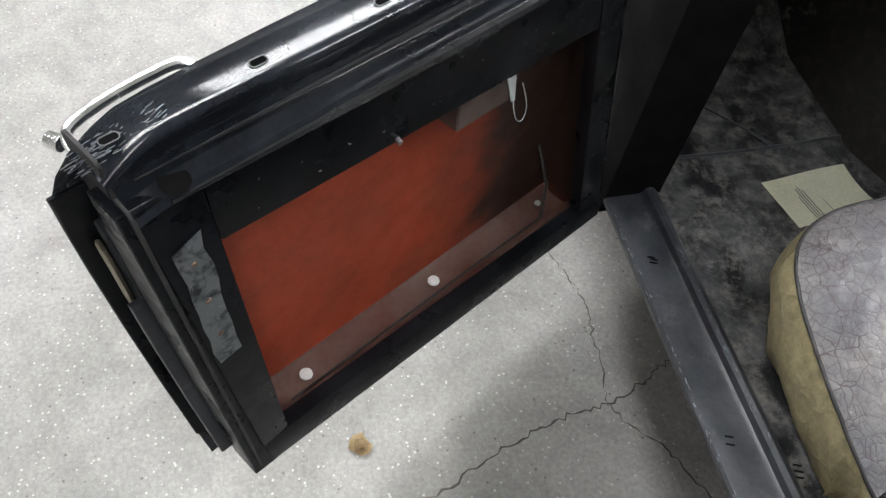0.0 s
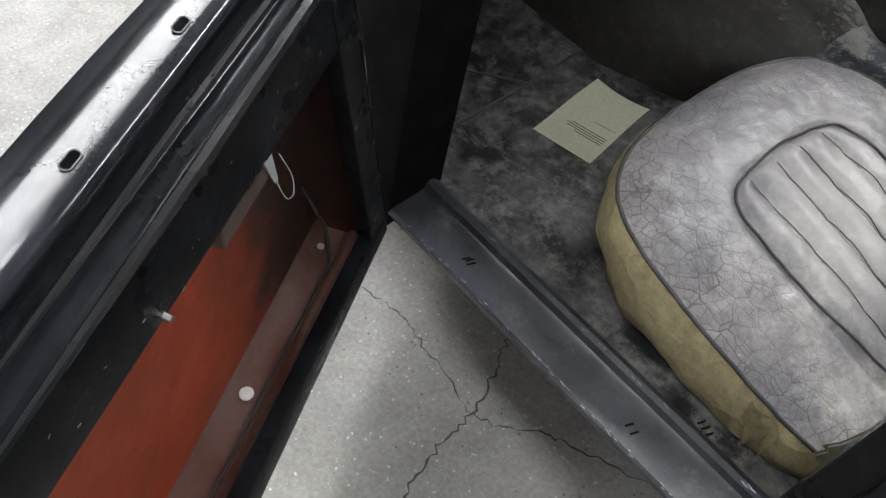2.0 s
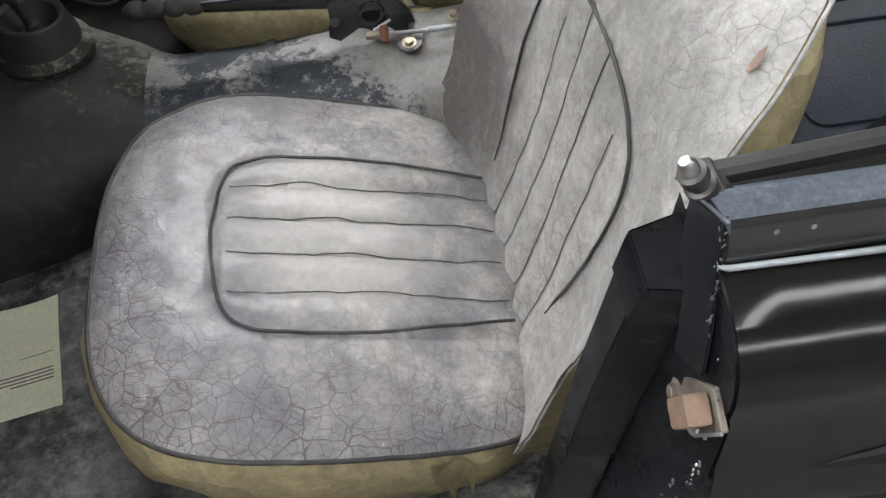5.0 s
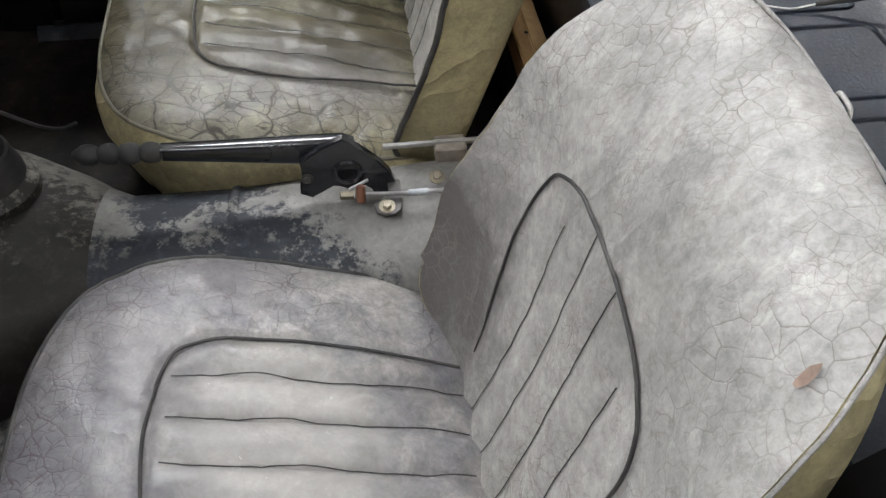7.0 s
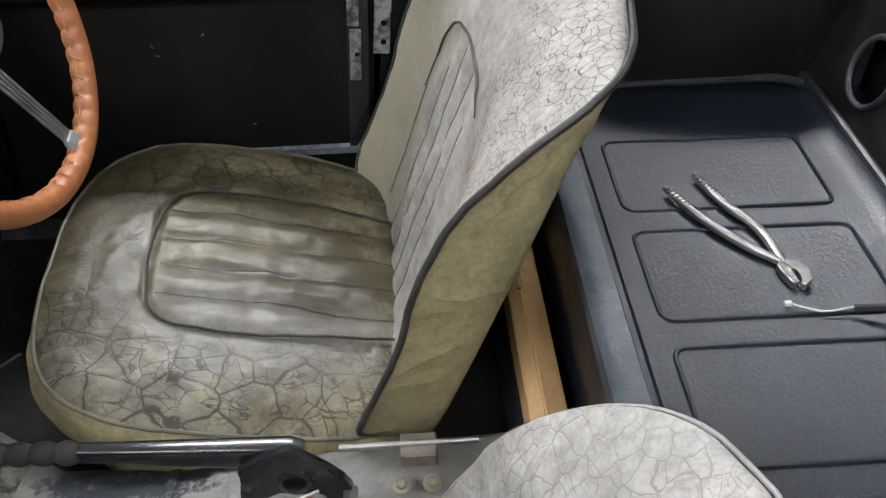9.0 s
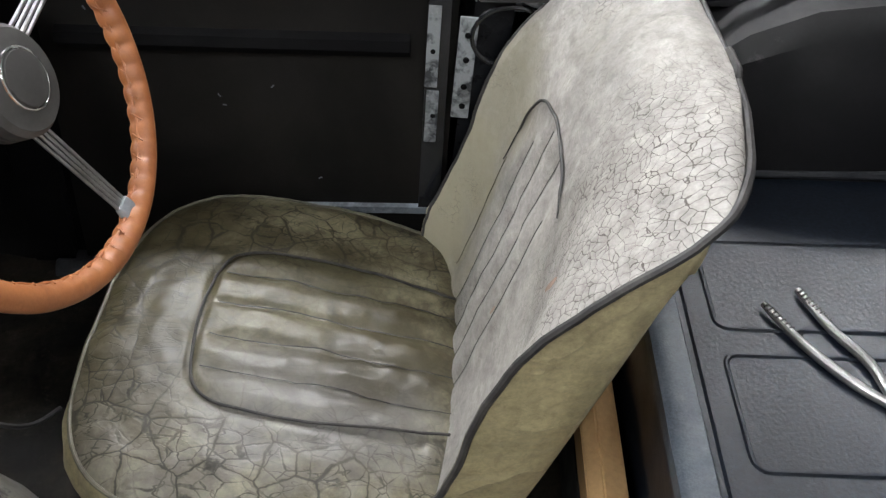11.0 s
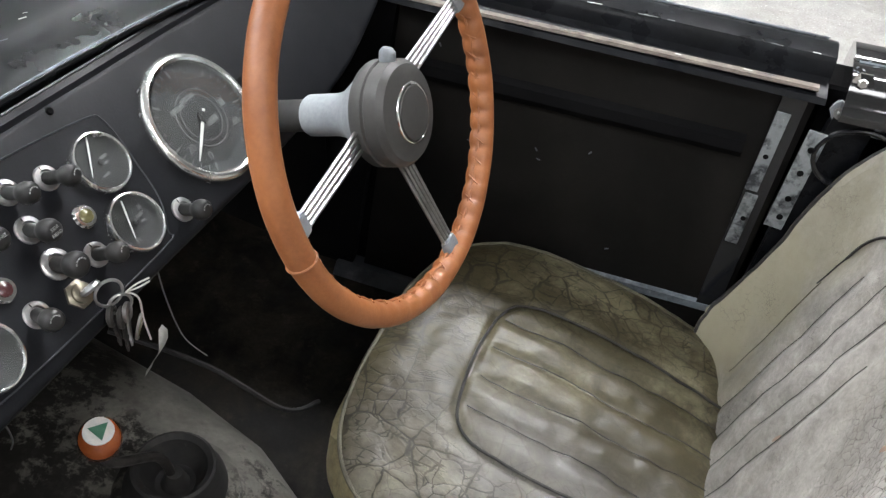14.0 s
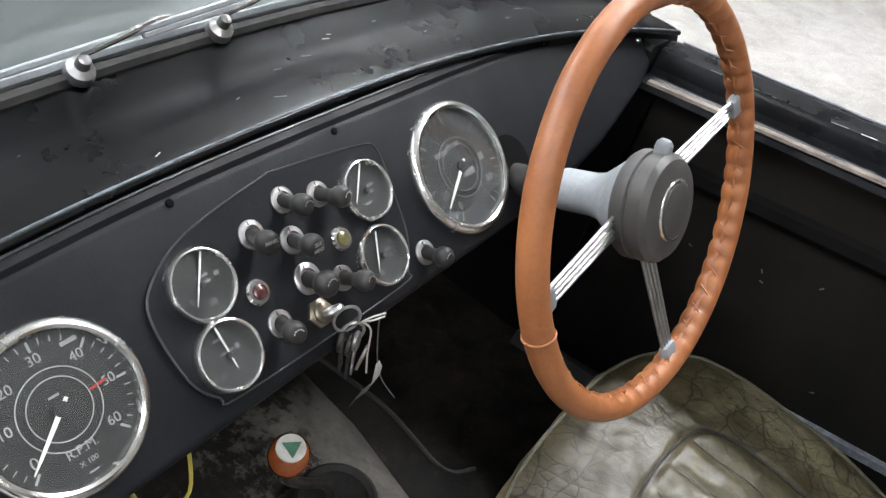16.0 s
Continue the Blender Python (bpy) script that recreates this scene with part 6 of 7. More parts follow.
    part("back_panel_piping", bm, PIPING, t)
    if roll:
        bm = bmesh.new()
        P = []
        for i in range(16):
            a, h = 0.172 - 0.004 * i / 15, 0.445 - 0.32 * i / 15
            x, z = bsurf(a, h)
            P.append(Vector((x - 0.0006 + bumps(a, z), by + a, z)))
        tube(bm, P, 0.0007, 6)
        part("panel_seam", bm, OLIVE_PIPING, t, "faint worn seam beside the backrest panel")
    for k in range(1, 5):
        a = panel_wide * (-1 + 0.4 * k)
        bm = bmesh.new()
        P = []
        for i in range(24):
            h = 0.03 + (panel_top - 0.03) * i / 23
            if panel_half(h) > abs(a) + 0.004:
                x, z = bsurf(a + off, h)
                P.append(Vector((x + 0.0014 + bumps(a + off, z), by + a + off, z)))
        tube(bm, P, 0.0005 if roll else 0.0006, 6)
        part("back_seam", bm, PIPING, t)
    # torn spots show the backing
    for a, h, s in torn:
        x, z = bsurf(a, h)
        bm = bmesh.new()
        rr = random.Random(int(a * 1000))
        n = 11
        sl = 0.4
        vs = [bm.verts.new((x - 0.003 + bumps(a, z) + sl * s * 1.6 * math.cos(i * math.tau / n), by + a + s * 0.6 * rr.uniform(0.6, 1) * math.sin(i * math.tau / n), z + s * 1.6 * rr.uniform(0.7, 1) * math.cos(i * math.tau / n))) for i in range(n)]
        bmesh.ops.solidify(bm, geom=[bm.faces.new(vs)], thickness=0.001)
        part("tear", bm, TORN, t, "torn spot that shows brown backing")
    return t


seat(0.383, 0.361, 0.0, 0.09, 0.0, (-0.0146, -0.0239, 0.2533, 2.0166, 0.0293, 0.0291, -0.0621, -0.0642, 0.0207, 0.5073, -0.0523, 0.0088), SEAT_P, BACK_HIDE, "cracked grey hide bucket seat with tan cloth sides", [(-0.185, 0.795, 0.0075)], 0.645, 0.0, 0.140, [(0.128, 0.12), (0.145, 0.24), (0.152, 0.34), (0.15, 0.45), (0.139, 0.53), (0.115, 0.595), (0.065, 0.63), (0.0, 0.632), (-0.06, 0.625), (-0.11, 0.60), (-0.140, 0.55), (-0.15, 0.48), (-0.142, 0.38), (-0.13, 0.28), (-0.112, 0.14)])
seat(1.075, 1.070, 0.03, 0.072, 0.012, (0.0098, -0.0127, 0.2569, 4.4537, 0.0715, 0.0507, -0.0035, 0.0228, 0.0073, 0.7281, -0.0137, -0.0051), SEAT_D, BACK_HIDE_D, "cracked dirty cream hide bucket seat with tan cloth sides", [(-0.181, 0.66, 0.007), (-0.026, 0.318, 0.005)], 0.66, 0.05, 0.12, [(0.172, 0.44), (0.168, 0.54), (0.150, 0.61), (0.115, 0.652), (0.07, 0.662), (0.02, 0.652), (-0.03, 0.638), (-0.065, 0.615)])

# ---- dashboard ----
DA = radians(40.95)
DO = Vector((0.0034, 0.709, 0.88))
DU, DNM = Vector((-math.sin(DA), 0, math.cos(DA))), Vector((math.cos(DA), 0, math.sin(DA)))


def db(h, up, w=0.0):
    return DO + Vector((0, h, 0)) + DU * up + DNM * w


dash = thing("dashboard", "matt black metal dashboard with round gauges and pull switches", "dashboard")
TOP = smooth_path([(-0.625, -0.045, 0), (-0.60, -0.008, 0), (-0.45, 0.012, 0), (-0.19, 0.025, 0), (-0.05, 0.030, 0), (0.127, 0.028, 0), (0.384, 0.020, 0), (0.58, 0.0, 0), (0.655, -0.018, 0), (0.674, -0.048, 0)], 6)
BOT = smooth_path([(0.674, -0.048, 0), (0.655, -0.080, 0), (0.53, -0.116, 0), (0.444, -0.131, 0), (0.30, -0.140, 0), (0.1, -0.140, 0), (-0.075, -0.141, 0), (-0.25, -0.140, 0), (-0.4, -0.131, 0), (-0.49, -0.116, 0), (-0.61, -0.080, 0), (-0.625, -0.045, 0)], 5)
poly = [(p.x, p.y) for p in TOP[:-1]] + [(p.x, p.y) for p in BOT[:-1]]
bm = bmesh.new()
cx0 = sum(p[0] for p in poly) / len(poly)
def inset(d, w):
    out = []
    for i, (u, v) in enumerate(poly):
        a, b = poly[i - 1], poly[(i + 1) % len(poly)]
        t = Vector((b[0] - a[0], b[1] - a[1])).normalized()
        out.append(db(u + t.y * d, v - t.x * d, w))
    return out
loft(bm, [inset(0.0, -0.03), inset(0.0, -0.006), inset(0.003, -0.001), inset(0.008, 0.0)])
part("panel", bm, DASH, dash, "matt black crackle-painted dash face", 50)
# padded roll along the top
bm = bmesh.new()
tube(bm, [db(p.x, p.y + 0.002, -0.008) for p in TOP[2:]], 0.009, 10)
part("top_roll", bm, DASH, dash)
# grey line put in as the highlight along the roll's upper edge
bm = bmesh.new()
tube(bm, [db(p.x, p.y + 0.0085, -0.0015) for p in TOP[2:]], 0.0013, 6)
part("worn_edge", bm, SILL, dash, "upper edge of the dash with its highlight painted grey")
# switch panel, raised
PAN = [(p.x, p.y) for p in smooth_path([(u, v, 0) for u, v in [(0.038, 0.011), (0.128, 0.000), (0.146, -0.012), (0.142, -0.06), (0.136, -0.093), (0.120, -0.118), (0.103, -0.127), (-0.075, -0.126), (-0.095, -0.118), (-0.110, -0.095), (-0.114, -0.045), (-0.10, -0.022), (-0.06, -0.002), (0.02, 0.011)]], 4, True)]
bm = bmesh.new()
loft(bm, [[db(u, v, w) for u, v in PAN] for w in (0.0, 0.003)])
bmesh.ops.bevel(bm, geom=[e for e in bm.edges if all((v.co - db(0, 0, 0)).dot(DNM) > 0.002 for v in e.verts)], offset=0.0012, segments=2, affect="EDGES")
part("switch_panel", bm, DASH, dash)
bm = bmesh.new()
tube(bm, [db(u, v, 0.003) for u, v in PAN], 0.0009, 6, closed=True)
part("panel_bead", bm, SILL, dash)


def text(body, m, size, parent, material, name="lettering"):
    cu = bpy.data.curves.new(name, "FONT")
    cu.body, cu.size, cu.align_x, cu.align_y, cu.extrude = body, size, "CENTER", "CENTER", 0.0002
    tmp = bpy.data.objects.new(name, cu)
    me = bpy.data.meshes.new_from_object(tmp)
    bpy.data.objects.remove(tmp)
    me.transform(m)
    me.materials.clear()
    me.materials.append(material)
    ob = new(name, me)
    ob.parent = parent
    return ob


# in the dial frame: x along h, y up the dash
def dial_frame(h, up, w):
    return Matrix.Translation(db(h, up, w)) @ Matrix((Vector((0, 1, 0)), DU, DNM)).transposed().to_4x4()


def gauge(h, up, r, needle, ticks, arc, numbers=(), words=(), rings=(), base=0.0, red=None, bars=(), ink=MARK):
    f = dial_frame(h, up, base)
    bm = bmesh.new()
    lathe(bm, [(r * 0.9, 0.0), (r * 0.9, 0.002)], f, 40)
    face = part("gauge", bm, DIAL, dash, "round black gauge with a chromed rim")
    bm = bmesh.new()
    prof = [(r * 1.02, 0.0), (r * 1.02, 0.003), (r * 1.0, 0.0065), (r * 0.96, 0.0085), (r * 0.92, 0.0088), (r * 0.885, 0.0075), (r * 0.865, 0.0045), (r * 0.86, 0.002)]
    rings_v = [[f @ Vector((q * math.cos(k * math.tau / 48), q * math.sin(k * math.tau / 48), z)) for k in range(48)] for q, z in prof]
    loft(bm, rings_v, True, False, False)
    part("bezel", bm, CHROME, face, "chromed bezel")
    a0, a1 = arc
    bm = bmesh.new()
    for k in range(ticks + 1):
        a = radians(a0 + (a1 - a0) * k / ticks)
        big = k % 5 == 0
        d = Vector((math.cos(a), math.sin(a), 0))
        lo, hi = (0.70 if big else 0.75) * r, 0.82 * r
        box(bm, (hi - lo, r * (0.028 if big else 0.014), 0.0003), f @ Matrix.Translation(d * (lo + hi) / 2 + Vector((0, 0, 0.0024))) @ Matrix.Rotation(a, 4, "Z"))
    part("tick_marks", bm, ink, face, smooth=0)
    for q in rings:
        bm = bmesh.new()
        tube(bm, [f @ Vector((q * r * math.cos(k * math.tau / 40), q * r * math.sin(k * math.tau / 40), 0.0024)) for k in range(40)], r * 0.008, 4, closed=True)
        part("dial_ring", bm, ink, face)
    for s, a, q, size in numbers:
        a = radians(a)
        text(s, f @ Matrix.Translation((q * r * math.cos(a), q * r * math.sin(a), 0.0024)), size * r, face, ink)
    for s, x, y, size in words:
        text(s, f @ Matrix.Translation((x * r, y * r, 0.0024)), size * r, face, ink)
    for x, y, wd, ht in bars:
        bm = bmesh.new()
        box(bm, (wd * r, ht * r, 0.0003), f @ Matrix.Translation((x * r, y * r, 0.0024)))
        part("printed_bar", bm, ink, face, smooth=0)
    if red:
        bm = bmesh.new()
        a = radians(red)
        box(bm, (0.22 * r, 0.03 * r, 0.0003), f @ Matrix.Translation((0.48 * r * math.cos(a), 0.48 * r * math.sin(a), 0.0025)) @ Matrix.Rotation(a, 4, "Z"))
        part("red_mark", bm, REDMARK, face, smooth=0)
    bm = bmesh.new()
    if isinstance(needle, tuple):
        # a needle that hangs beside the middle, from one point of the dial to another
        p0, p1 = Vector((*needle[0], 0)) * r, Vector((*needle[1], 0)) * r
        a = math.atan2(p1.y - p0.y, p1.x - p0.x)
        g = f @ Matrix.Translation(p0) @ Matrix.Scale((p1 - p0).length / (0.74 * r), 4, Vector((math.cos(a), math.sin(a), 0)))
    else:
        a, g = radians(needle), f
    prism(bm, [(-0.14 * r, -0.02 * r), (0.0, -0.03 * r), (0.55 * r, -0.018 * r), (0.74 * r, -0.006 * r), (0.74 * r, 0.006 * r), (0.55 * r, 0.018 * r), (0.0, 0.03 * r), (-0.14 * r, 0.02 * r)], lambda u, v, w: g @ (Matrix.Rotation(a, 4, "Z") @ Vector((u, v, w))), 0.0036, 0.0042)
    part("needle", bm, NEEDLE, face, "white needle", 0)
    bm = bmesh.new()
    lathe(bm, [(0.09 * r, 0.003), (0.09 * r, 0.005), (0.05 * r, 0.0056)], f, 16)
    part("needle_boss", bm, DIAL, face)
    bm = bmesh.new()
    lathe(bm, [(r * 0.875, 0.0060), (r * 0.875, 0.0070)], f, 40)
    ob = part("glass", bm, GLASS, face)
    ob.visible_shadow = False
    return face


gauge(-0.193, -0.066, 0.0575, 220, 30, (224, -46), [("0", 217, 0.62, 0.2), ("10", 174, 0.61, 0.165), ("20", 132, 0.61, 0.165), ("30", 90, 0.61, 0.165), ("40", 46, 0.61, 0.165), ("50", 2, 0.61, 0.165), ("60", -42, 0.61, 0.165)], [("R.P.M.", 0, -0.50, 0.15), ("X 100", 0, -0.66, 0.09)], (0.36, 0.47), red=4, bars=[(0, 0.16, 0.12, 0.03), (0.42, 0.62, 0.2, 0.05), (0, -0.78, 0.12, 0.02)])
gauge(0.239, -0.062, 0.066, 217, 30, (240, -60), [("20", 205, 0.6, 0.17), ("0", 236, 0.6, 0.17)], [], (0.36, 0.45), ink=FADED, bars=[(-0.28, 0.3, 0.3, 0.07), (0.0, 0.34, 0.3, 0.07), (0.12, -0.12, 0.26, 0.1), (0.5, 0.0, 0.12, 0.12), (0.5, -0.35, 0.14, 0.1)])
gauge(-0.069, -0.040, 0.0278, ((0.28, 0.63), (-0.39, -0.45)), 10, (200, -20), [("0", 215, 0.55, 0.22), ("50", 280, 0.55, 0.24)], [], (), 0.003, bars=[(0.1, 0.2, 0.4, 0.08), (0.15, 0.02, 0.3, 0.08), (0.55, 0.1, 0.16, 0.12)], ink=FADED)
gauge(-0.075, -0.0945, 0.0278, ((-0.02, 0.63), (0.05, -0.40)), 10, (210, -30), [("30", 225, 0.6, 0.22)], [], (), 0.003, bars=[(0.0, 0.1, 0.4, 0.08), (0.35, 0.1, 0.14, 0.14), (-0.1, 0.5, 0.3, 0.08)], ink=FADED)
gauge(0.1115, -0.037, 0.0275, ((0.07, 0.67), (-0.60, -0.22)), 10, (210, -30), [], [], (), 0.003, bars=[(0.25, 0.1, 0.3, 0.1), (0.2, -0.1, 0.2, 0.08), (-0.1, -0.4, 0.3, 0.08)], ink=FADED)
gauge(0.098, -0.0935, 0.0275, ((0.01, 0.60), (-0.42, -0.36)), 10, (210, -30), [("30", 235, 0.6, 0.22)], [], (), 0.003, bars=[(0.3, 0.1, 0.3, 0.1), (0.3, -0.12, 0.2, 0.08), (0.5, 0.3, 0.14, 0.14)], ink=FADED)


def pull_switch(h, up, size=1.0, base=0.003, tilt=(22, 0), words=()):
    f = dial_frame(h, up, base)
    bm = bmesh.new()
    lathe(bm, [(0.0118 * size, 0), (0.0118 * size, 0.0015), (0.0106 * size, 0.0026), (0.0074 * size, 0.0030), (0.0066 * size, 0.0012)], f, 24)
    k = part("switch", bm, STEEL, dash, "pull switch with a bright collar")
    bm = bmesh.new()
    box(bm, (0.0007, 0.0034 * size, 0.0004), f @ Matrix.Translation((0, 0.0092 * size, 0.0029)))
    part("index_mark", bm, INNER_BLACK, k, smooth=0)
    g = f @ Matrix.Rotation(radians(tilt[0]), 4, "X") @ Matrix.Rotation(radians(tilt[1]), 4, "Y")
    bm = bmesh.new()
    lathe(bm, [(0.0060 * size, 0.0), (0.0060 * size, 0.012), (0.0066 * size, 0.0145), (0.0088 * size, 0.0175), (0.0098 * size, 0.0215), (0.0096 * size, 0.0250), (0.0084 * size, 0.0280), (0.0062 * size, 0.0296), (0.0030 * size, 0.0302)], g, 22)
    part("knob", bm, KNOB_BLACK, k, "worn black knob")
    for n, word in enumerate(words):
        text(word, g @ Matrix.Translation((0, (0.0022 - 0.0050 * n) * size, 0.0303)), 0.0040 * size, k, MARK)
    if words:
        return
    bm = bmesh.new()
    for n in range(5):
        a = radians(150 - 30 * n)
        box(bm, (0.0018 * size, 0.0010 * size, 0.0004), g @ Matrix.Translation((0.0048 * size * math.cos(a), 0.0048 * size * math.sin(a), 0.0302)) @ Matrix.Rotation(a + math.pi / 2, 4, "Z"))
    part("legend", bm, MARK, k, smooth=0)


for h, up, s in ((0.029, -0.012, 1.0), (0.064, -0.021, 1.0), (-0.011, -0.025, 1.05), (0.021, -0.044, 1.05), (0.018, -0.077, 1.2), (0.050, -0.092, 1.0), (-0.023, -0.096, 1.0)):
    pull_switch(h, up, s * 0.94, tilt=(22 + 60 * (up + 0.05), 300 * (h - 0.02)), words=("PANEL",) if h == -0.011 else ("SIDE", "HEAD") if h == 0.021 else ())
pull_switch(0.150, -0.114, 1.0, 0.0)
for h, up, lens in ((0.0655, -0.063, AMBER), (-0.029, -0.066, RUBY)):
    f = dial_frame(h, up, 0.003)
    bm = bmesh.new()
    lathe(bm, [(0.0105, 0), (0.0105, 0.002), (0.009, 0.004), (0.0065, 0.0042)], f, 24)
    lamp = part("warning_lamp", bm, CHROME, dash, "small warning lamp with a chromed rim")
    bm = bmesh.new()
    lathe(bm, [(0.0066, 0.003), (0.006, 0.0055), (0.003, 0.007), (0.0003, 0.0072)], f, 20)
    part("lens", bm, lens, lamp)
f = dial_frame(0.014, -0.106, 0.003)
bm = bmesh.new()
lathe(bm, [(0.0125, 0), (0.0125, 0.003), (0.010, 0.0045)], f, 6)
lathe(bm, [(0.0085, 0.004), (0.0085, 0.007), (0.007, 0.008)], f, 24)
part("ignition_lock", bm, DULL_BRASS, dash, "hexagonal ignition lock")
screw("dash_screw", db(0.655, -0.035, 0.0), DNM, 0.006, CHROME, dash)
for h, up in ((0.112, 0.02), (-0.059, 0.022)):
    screw("dash_dimple", db(h, up, 0.0), DNM, 0.0035, INNER_BLACK, dash)
bm = bmesh.new()
lathe(bm, [(0.03, 0), (0.03, 0.001), (0.02, 0.0012)], axis(db(0.315, -0.085, 0.0005), DNM), 24)
part("column_hole", bm, INNER_BLACK, dash)

# keys in the ignition
keys = thing("key_bunch", "bunch of keys with a white paper tag hanging from the ignition", "keys")
k0 = db(0.014, -0.106, 0.010)


def one_key(m, r, long, material, label=""):
    """A flat key: round bow with a hole, and a toothed blade that hangs along -z."""
    bm = bmesh.new()
    tube(bm, [m @ Vector((0, r * 0.72 * math.cos(k * math.tau / 18), r * 0.72 * math.sin(k * math.tau / 18))) for k in range(18)], r * 0.3, 6, closed=True)
    prism(bm, [(-0.003, -r * 0.8), (0.003, -r * 0.8), (0.003, -r - long), (0.001, -r - long - 0.003), (-0.001, -r - long * 0.9), (-0.0022, -r - long * 0.75), (-0.001, -r - long * 0.6), (-0.0026, -r - long * 0.45), (-0.003, -r - long * 0.2)], lambda u, v, w: m @ Vector((w, u, v)), -0.0009, 0.0009)
    return part("key", bm, material, keys, label)


one_key(axis(k0 + DNM * 0.012, DNM, (0, 1, 0)) @ pose(0, 0, 0, 0, 0, 90), 0.009, 0.006, STEEL)
c = k0 + DNM * 0.016 + Vector((0.002, 0.012, -0.016))
for d, r in ((Vector((0, 0, 0)), 0.013), (Vector((0.003, 0.006, -0.016)), 0.010)):
    bm = bmesh.new()
    tube(bm, [c + d + Vector((0.005 * math.cos(a * math.tau / 20), r * 0.8 * math.cos(a * math.tau / 20), r * math.sin(a * math.tau / 20))) for a in range(20)], 0.0014, 6, closed=True)
    part("ring", bm, STEEL, keys)
for dx, dy, dz, tilt, r, long, mt in ((0.0, -0.003, -0.022, 6, 0.010, 0.022, DARK_STEEL), (0.003, 0.004, -0.030, -8, 0.010, 0.024, DARK_STEEL), (0.006, 0.008, -0.026, -14, 0.009, 0.022, STEEL), (-0.003, 0.0, -0.027, 2, 0.010, 0.026, DARK_STEEL)):
    one_key(Matrix.Translation(c + Vector((dx, dy, dz))) @ pose(0, 0, 0, tilt, 0, 25), r, long, mt)
bm = bmesh.new()
m = Matrix.Translation(c + Vector((0.010, 0.013, -0.046))) @ pose(0, 0, 0, -18, 12, 20)
prism(bm, [(0.007 * math.cos(k * math.tau / 18), 0.013 * math.sin(k * math.tau / 18)) for k in range(18)], lambda u, v, w: m @ Vector((w, u, v)), -0.0012, 0.0012)
bmesh.ops.bevel(bm, geom=bm.edges[:], offset=0.0006, segments=1, affect="EDGES")
fob = part("fob", bm, STEEL, keys, "small oval metal fob")
bm = bmesh.new()
prism(bm, [(0.0045 * math.cos(k * math.tau / 14), 0.009 * math.sin(k * math.tau / 14)) for k in range(14)], lambda u, v, w: m @ Vector((w, u, v)), 0.001, 0.0018)
part("fob_face", bm, AMBER, fob)
bm = bmesh.new()
kn = c + Vector((0.008, 0.010, -0.004))
tube(bm, smooth_path([kn, kn + Vector((0.004, 0.008, -0.012)), kn + Vector((0.002, 0.010, -0.040)), kn + Vector((0.0, 0.015, -0.070))], 5), 0.0009, 6)
tube(bm, smooth_path([kn, kn + Vector((0.004, 0.010, -0.002)), kn + Vector((0.006, 0.022, -0.004))], 3), 0.0008, 6)
tube(bm, smooth_path([kn, kn + Vector((0.005, 0.008, 0.004)), kn + Vector((0.008, 0.020, 0.002))], 3), 0.0008, 6)
part("cord", bm, WHITE_CORD, keys)
bm = bmesh.new()
g = []
m = Matrix.Translation(kn + Vector((0.0, 0.019, -0.088))) @ pose(0, 0, 0, -16, 10, 15)
for i in range(7):
    v = 0.02 - 0.04 * i / 6
    g.append([m @ Vector((0.005 * math.sin(i * 0.8), u * (1 if i else 0.4) * (1 if i < 6 else 0.75), v * 1.25)) for u in (-0.0115, 0, 0.0115)])
loft(bm, g, False)
bmesh.ops.solidify(bm, geom=bm.faces[:], thickness=0.0006)
part("paper_tag", bm, WHITE_TAG, keys, "curled white paper tag")

# wires that hang below the dash
for pts, mt, r, lab in (([(0.06, 0.555, 0.775), (0.055, 0.55, 0.73), (0.065, 0.565, 0.69), (0.075, 0.59, 0.70), (0.06, 0.60, 0.76)], YELLOW, 0.0016, "loop of yellow wire hanging below the dash"), ([(0.07, 0.62, 0.77), (0.05, 0.64, 0.72), (0.02, 0.66, 0.66), (-0.02, 0.68, 0.6)], FADED, 0.0008, "thin grey wire hanging below the dash"), ([(0.06, 0.83, 0.76), (0.045, 0.85, 0.68), (0.04, 0.87, 0.60), (0.055, 0.885, 0.56)], FADED, 0.0008, "thin grey wire hanging below the dash"), ([(0.05, 0.66, 0.76), (0.03, 0.70, 0.70), (0.0, 0.735, 0.685), (0.03, 0.76, 0.70)], FADED, 0.0013, "pale grey cable behind the keys"), ([(-0.1, 0.9, 0.52), (0.0, 0.95, 0.45), (0.08, 0.99, 0.36), (0.1, 1.05, 0.32)], RUBBER, 0.0035, "black cable lying in the foot well")):
    bm = bmesh.new()
    tube(bm, smooth_path(pts, 7), r, 6)
    single("loose_wire", bm, mt, lab, "wire", "loose wires")

# ---- steering wheel ----
wheel = thing("steering_wheel", "three-spoke steering wheel with a laced tan leather rim", "steering wheel")
WC, WN = Vector((0.2200, 1.017, 0.8500)), Vector((1, -0.061, 0.335)).normalized()
WF = axis(WC, WN, (0, 0, 1))
WR = 0.1965


def ring_point(a, r=WR, w=0.0):
    """a in degrees from straight up, turning towards the driver's door."""
    a = radians(a)
    return WF @ Vector((r * math.cos(a), r * math.sin(a), w))


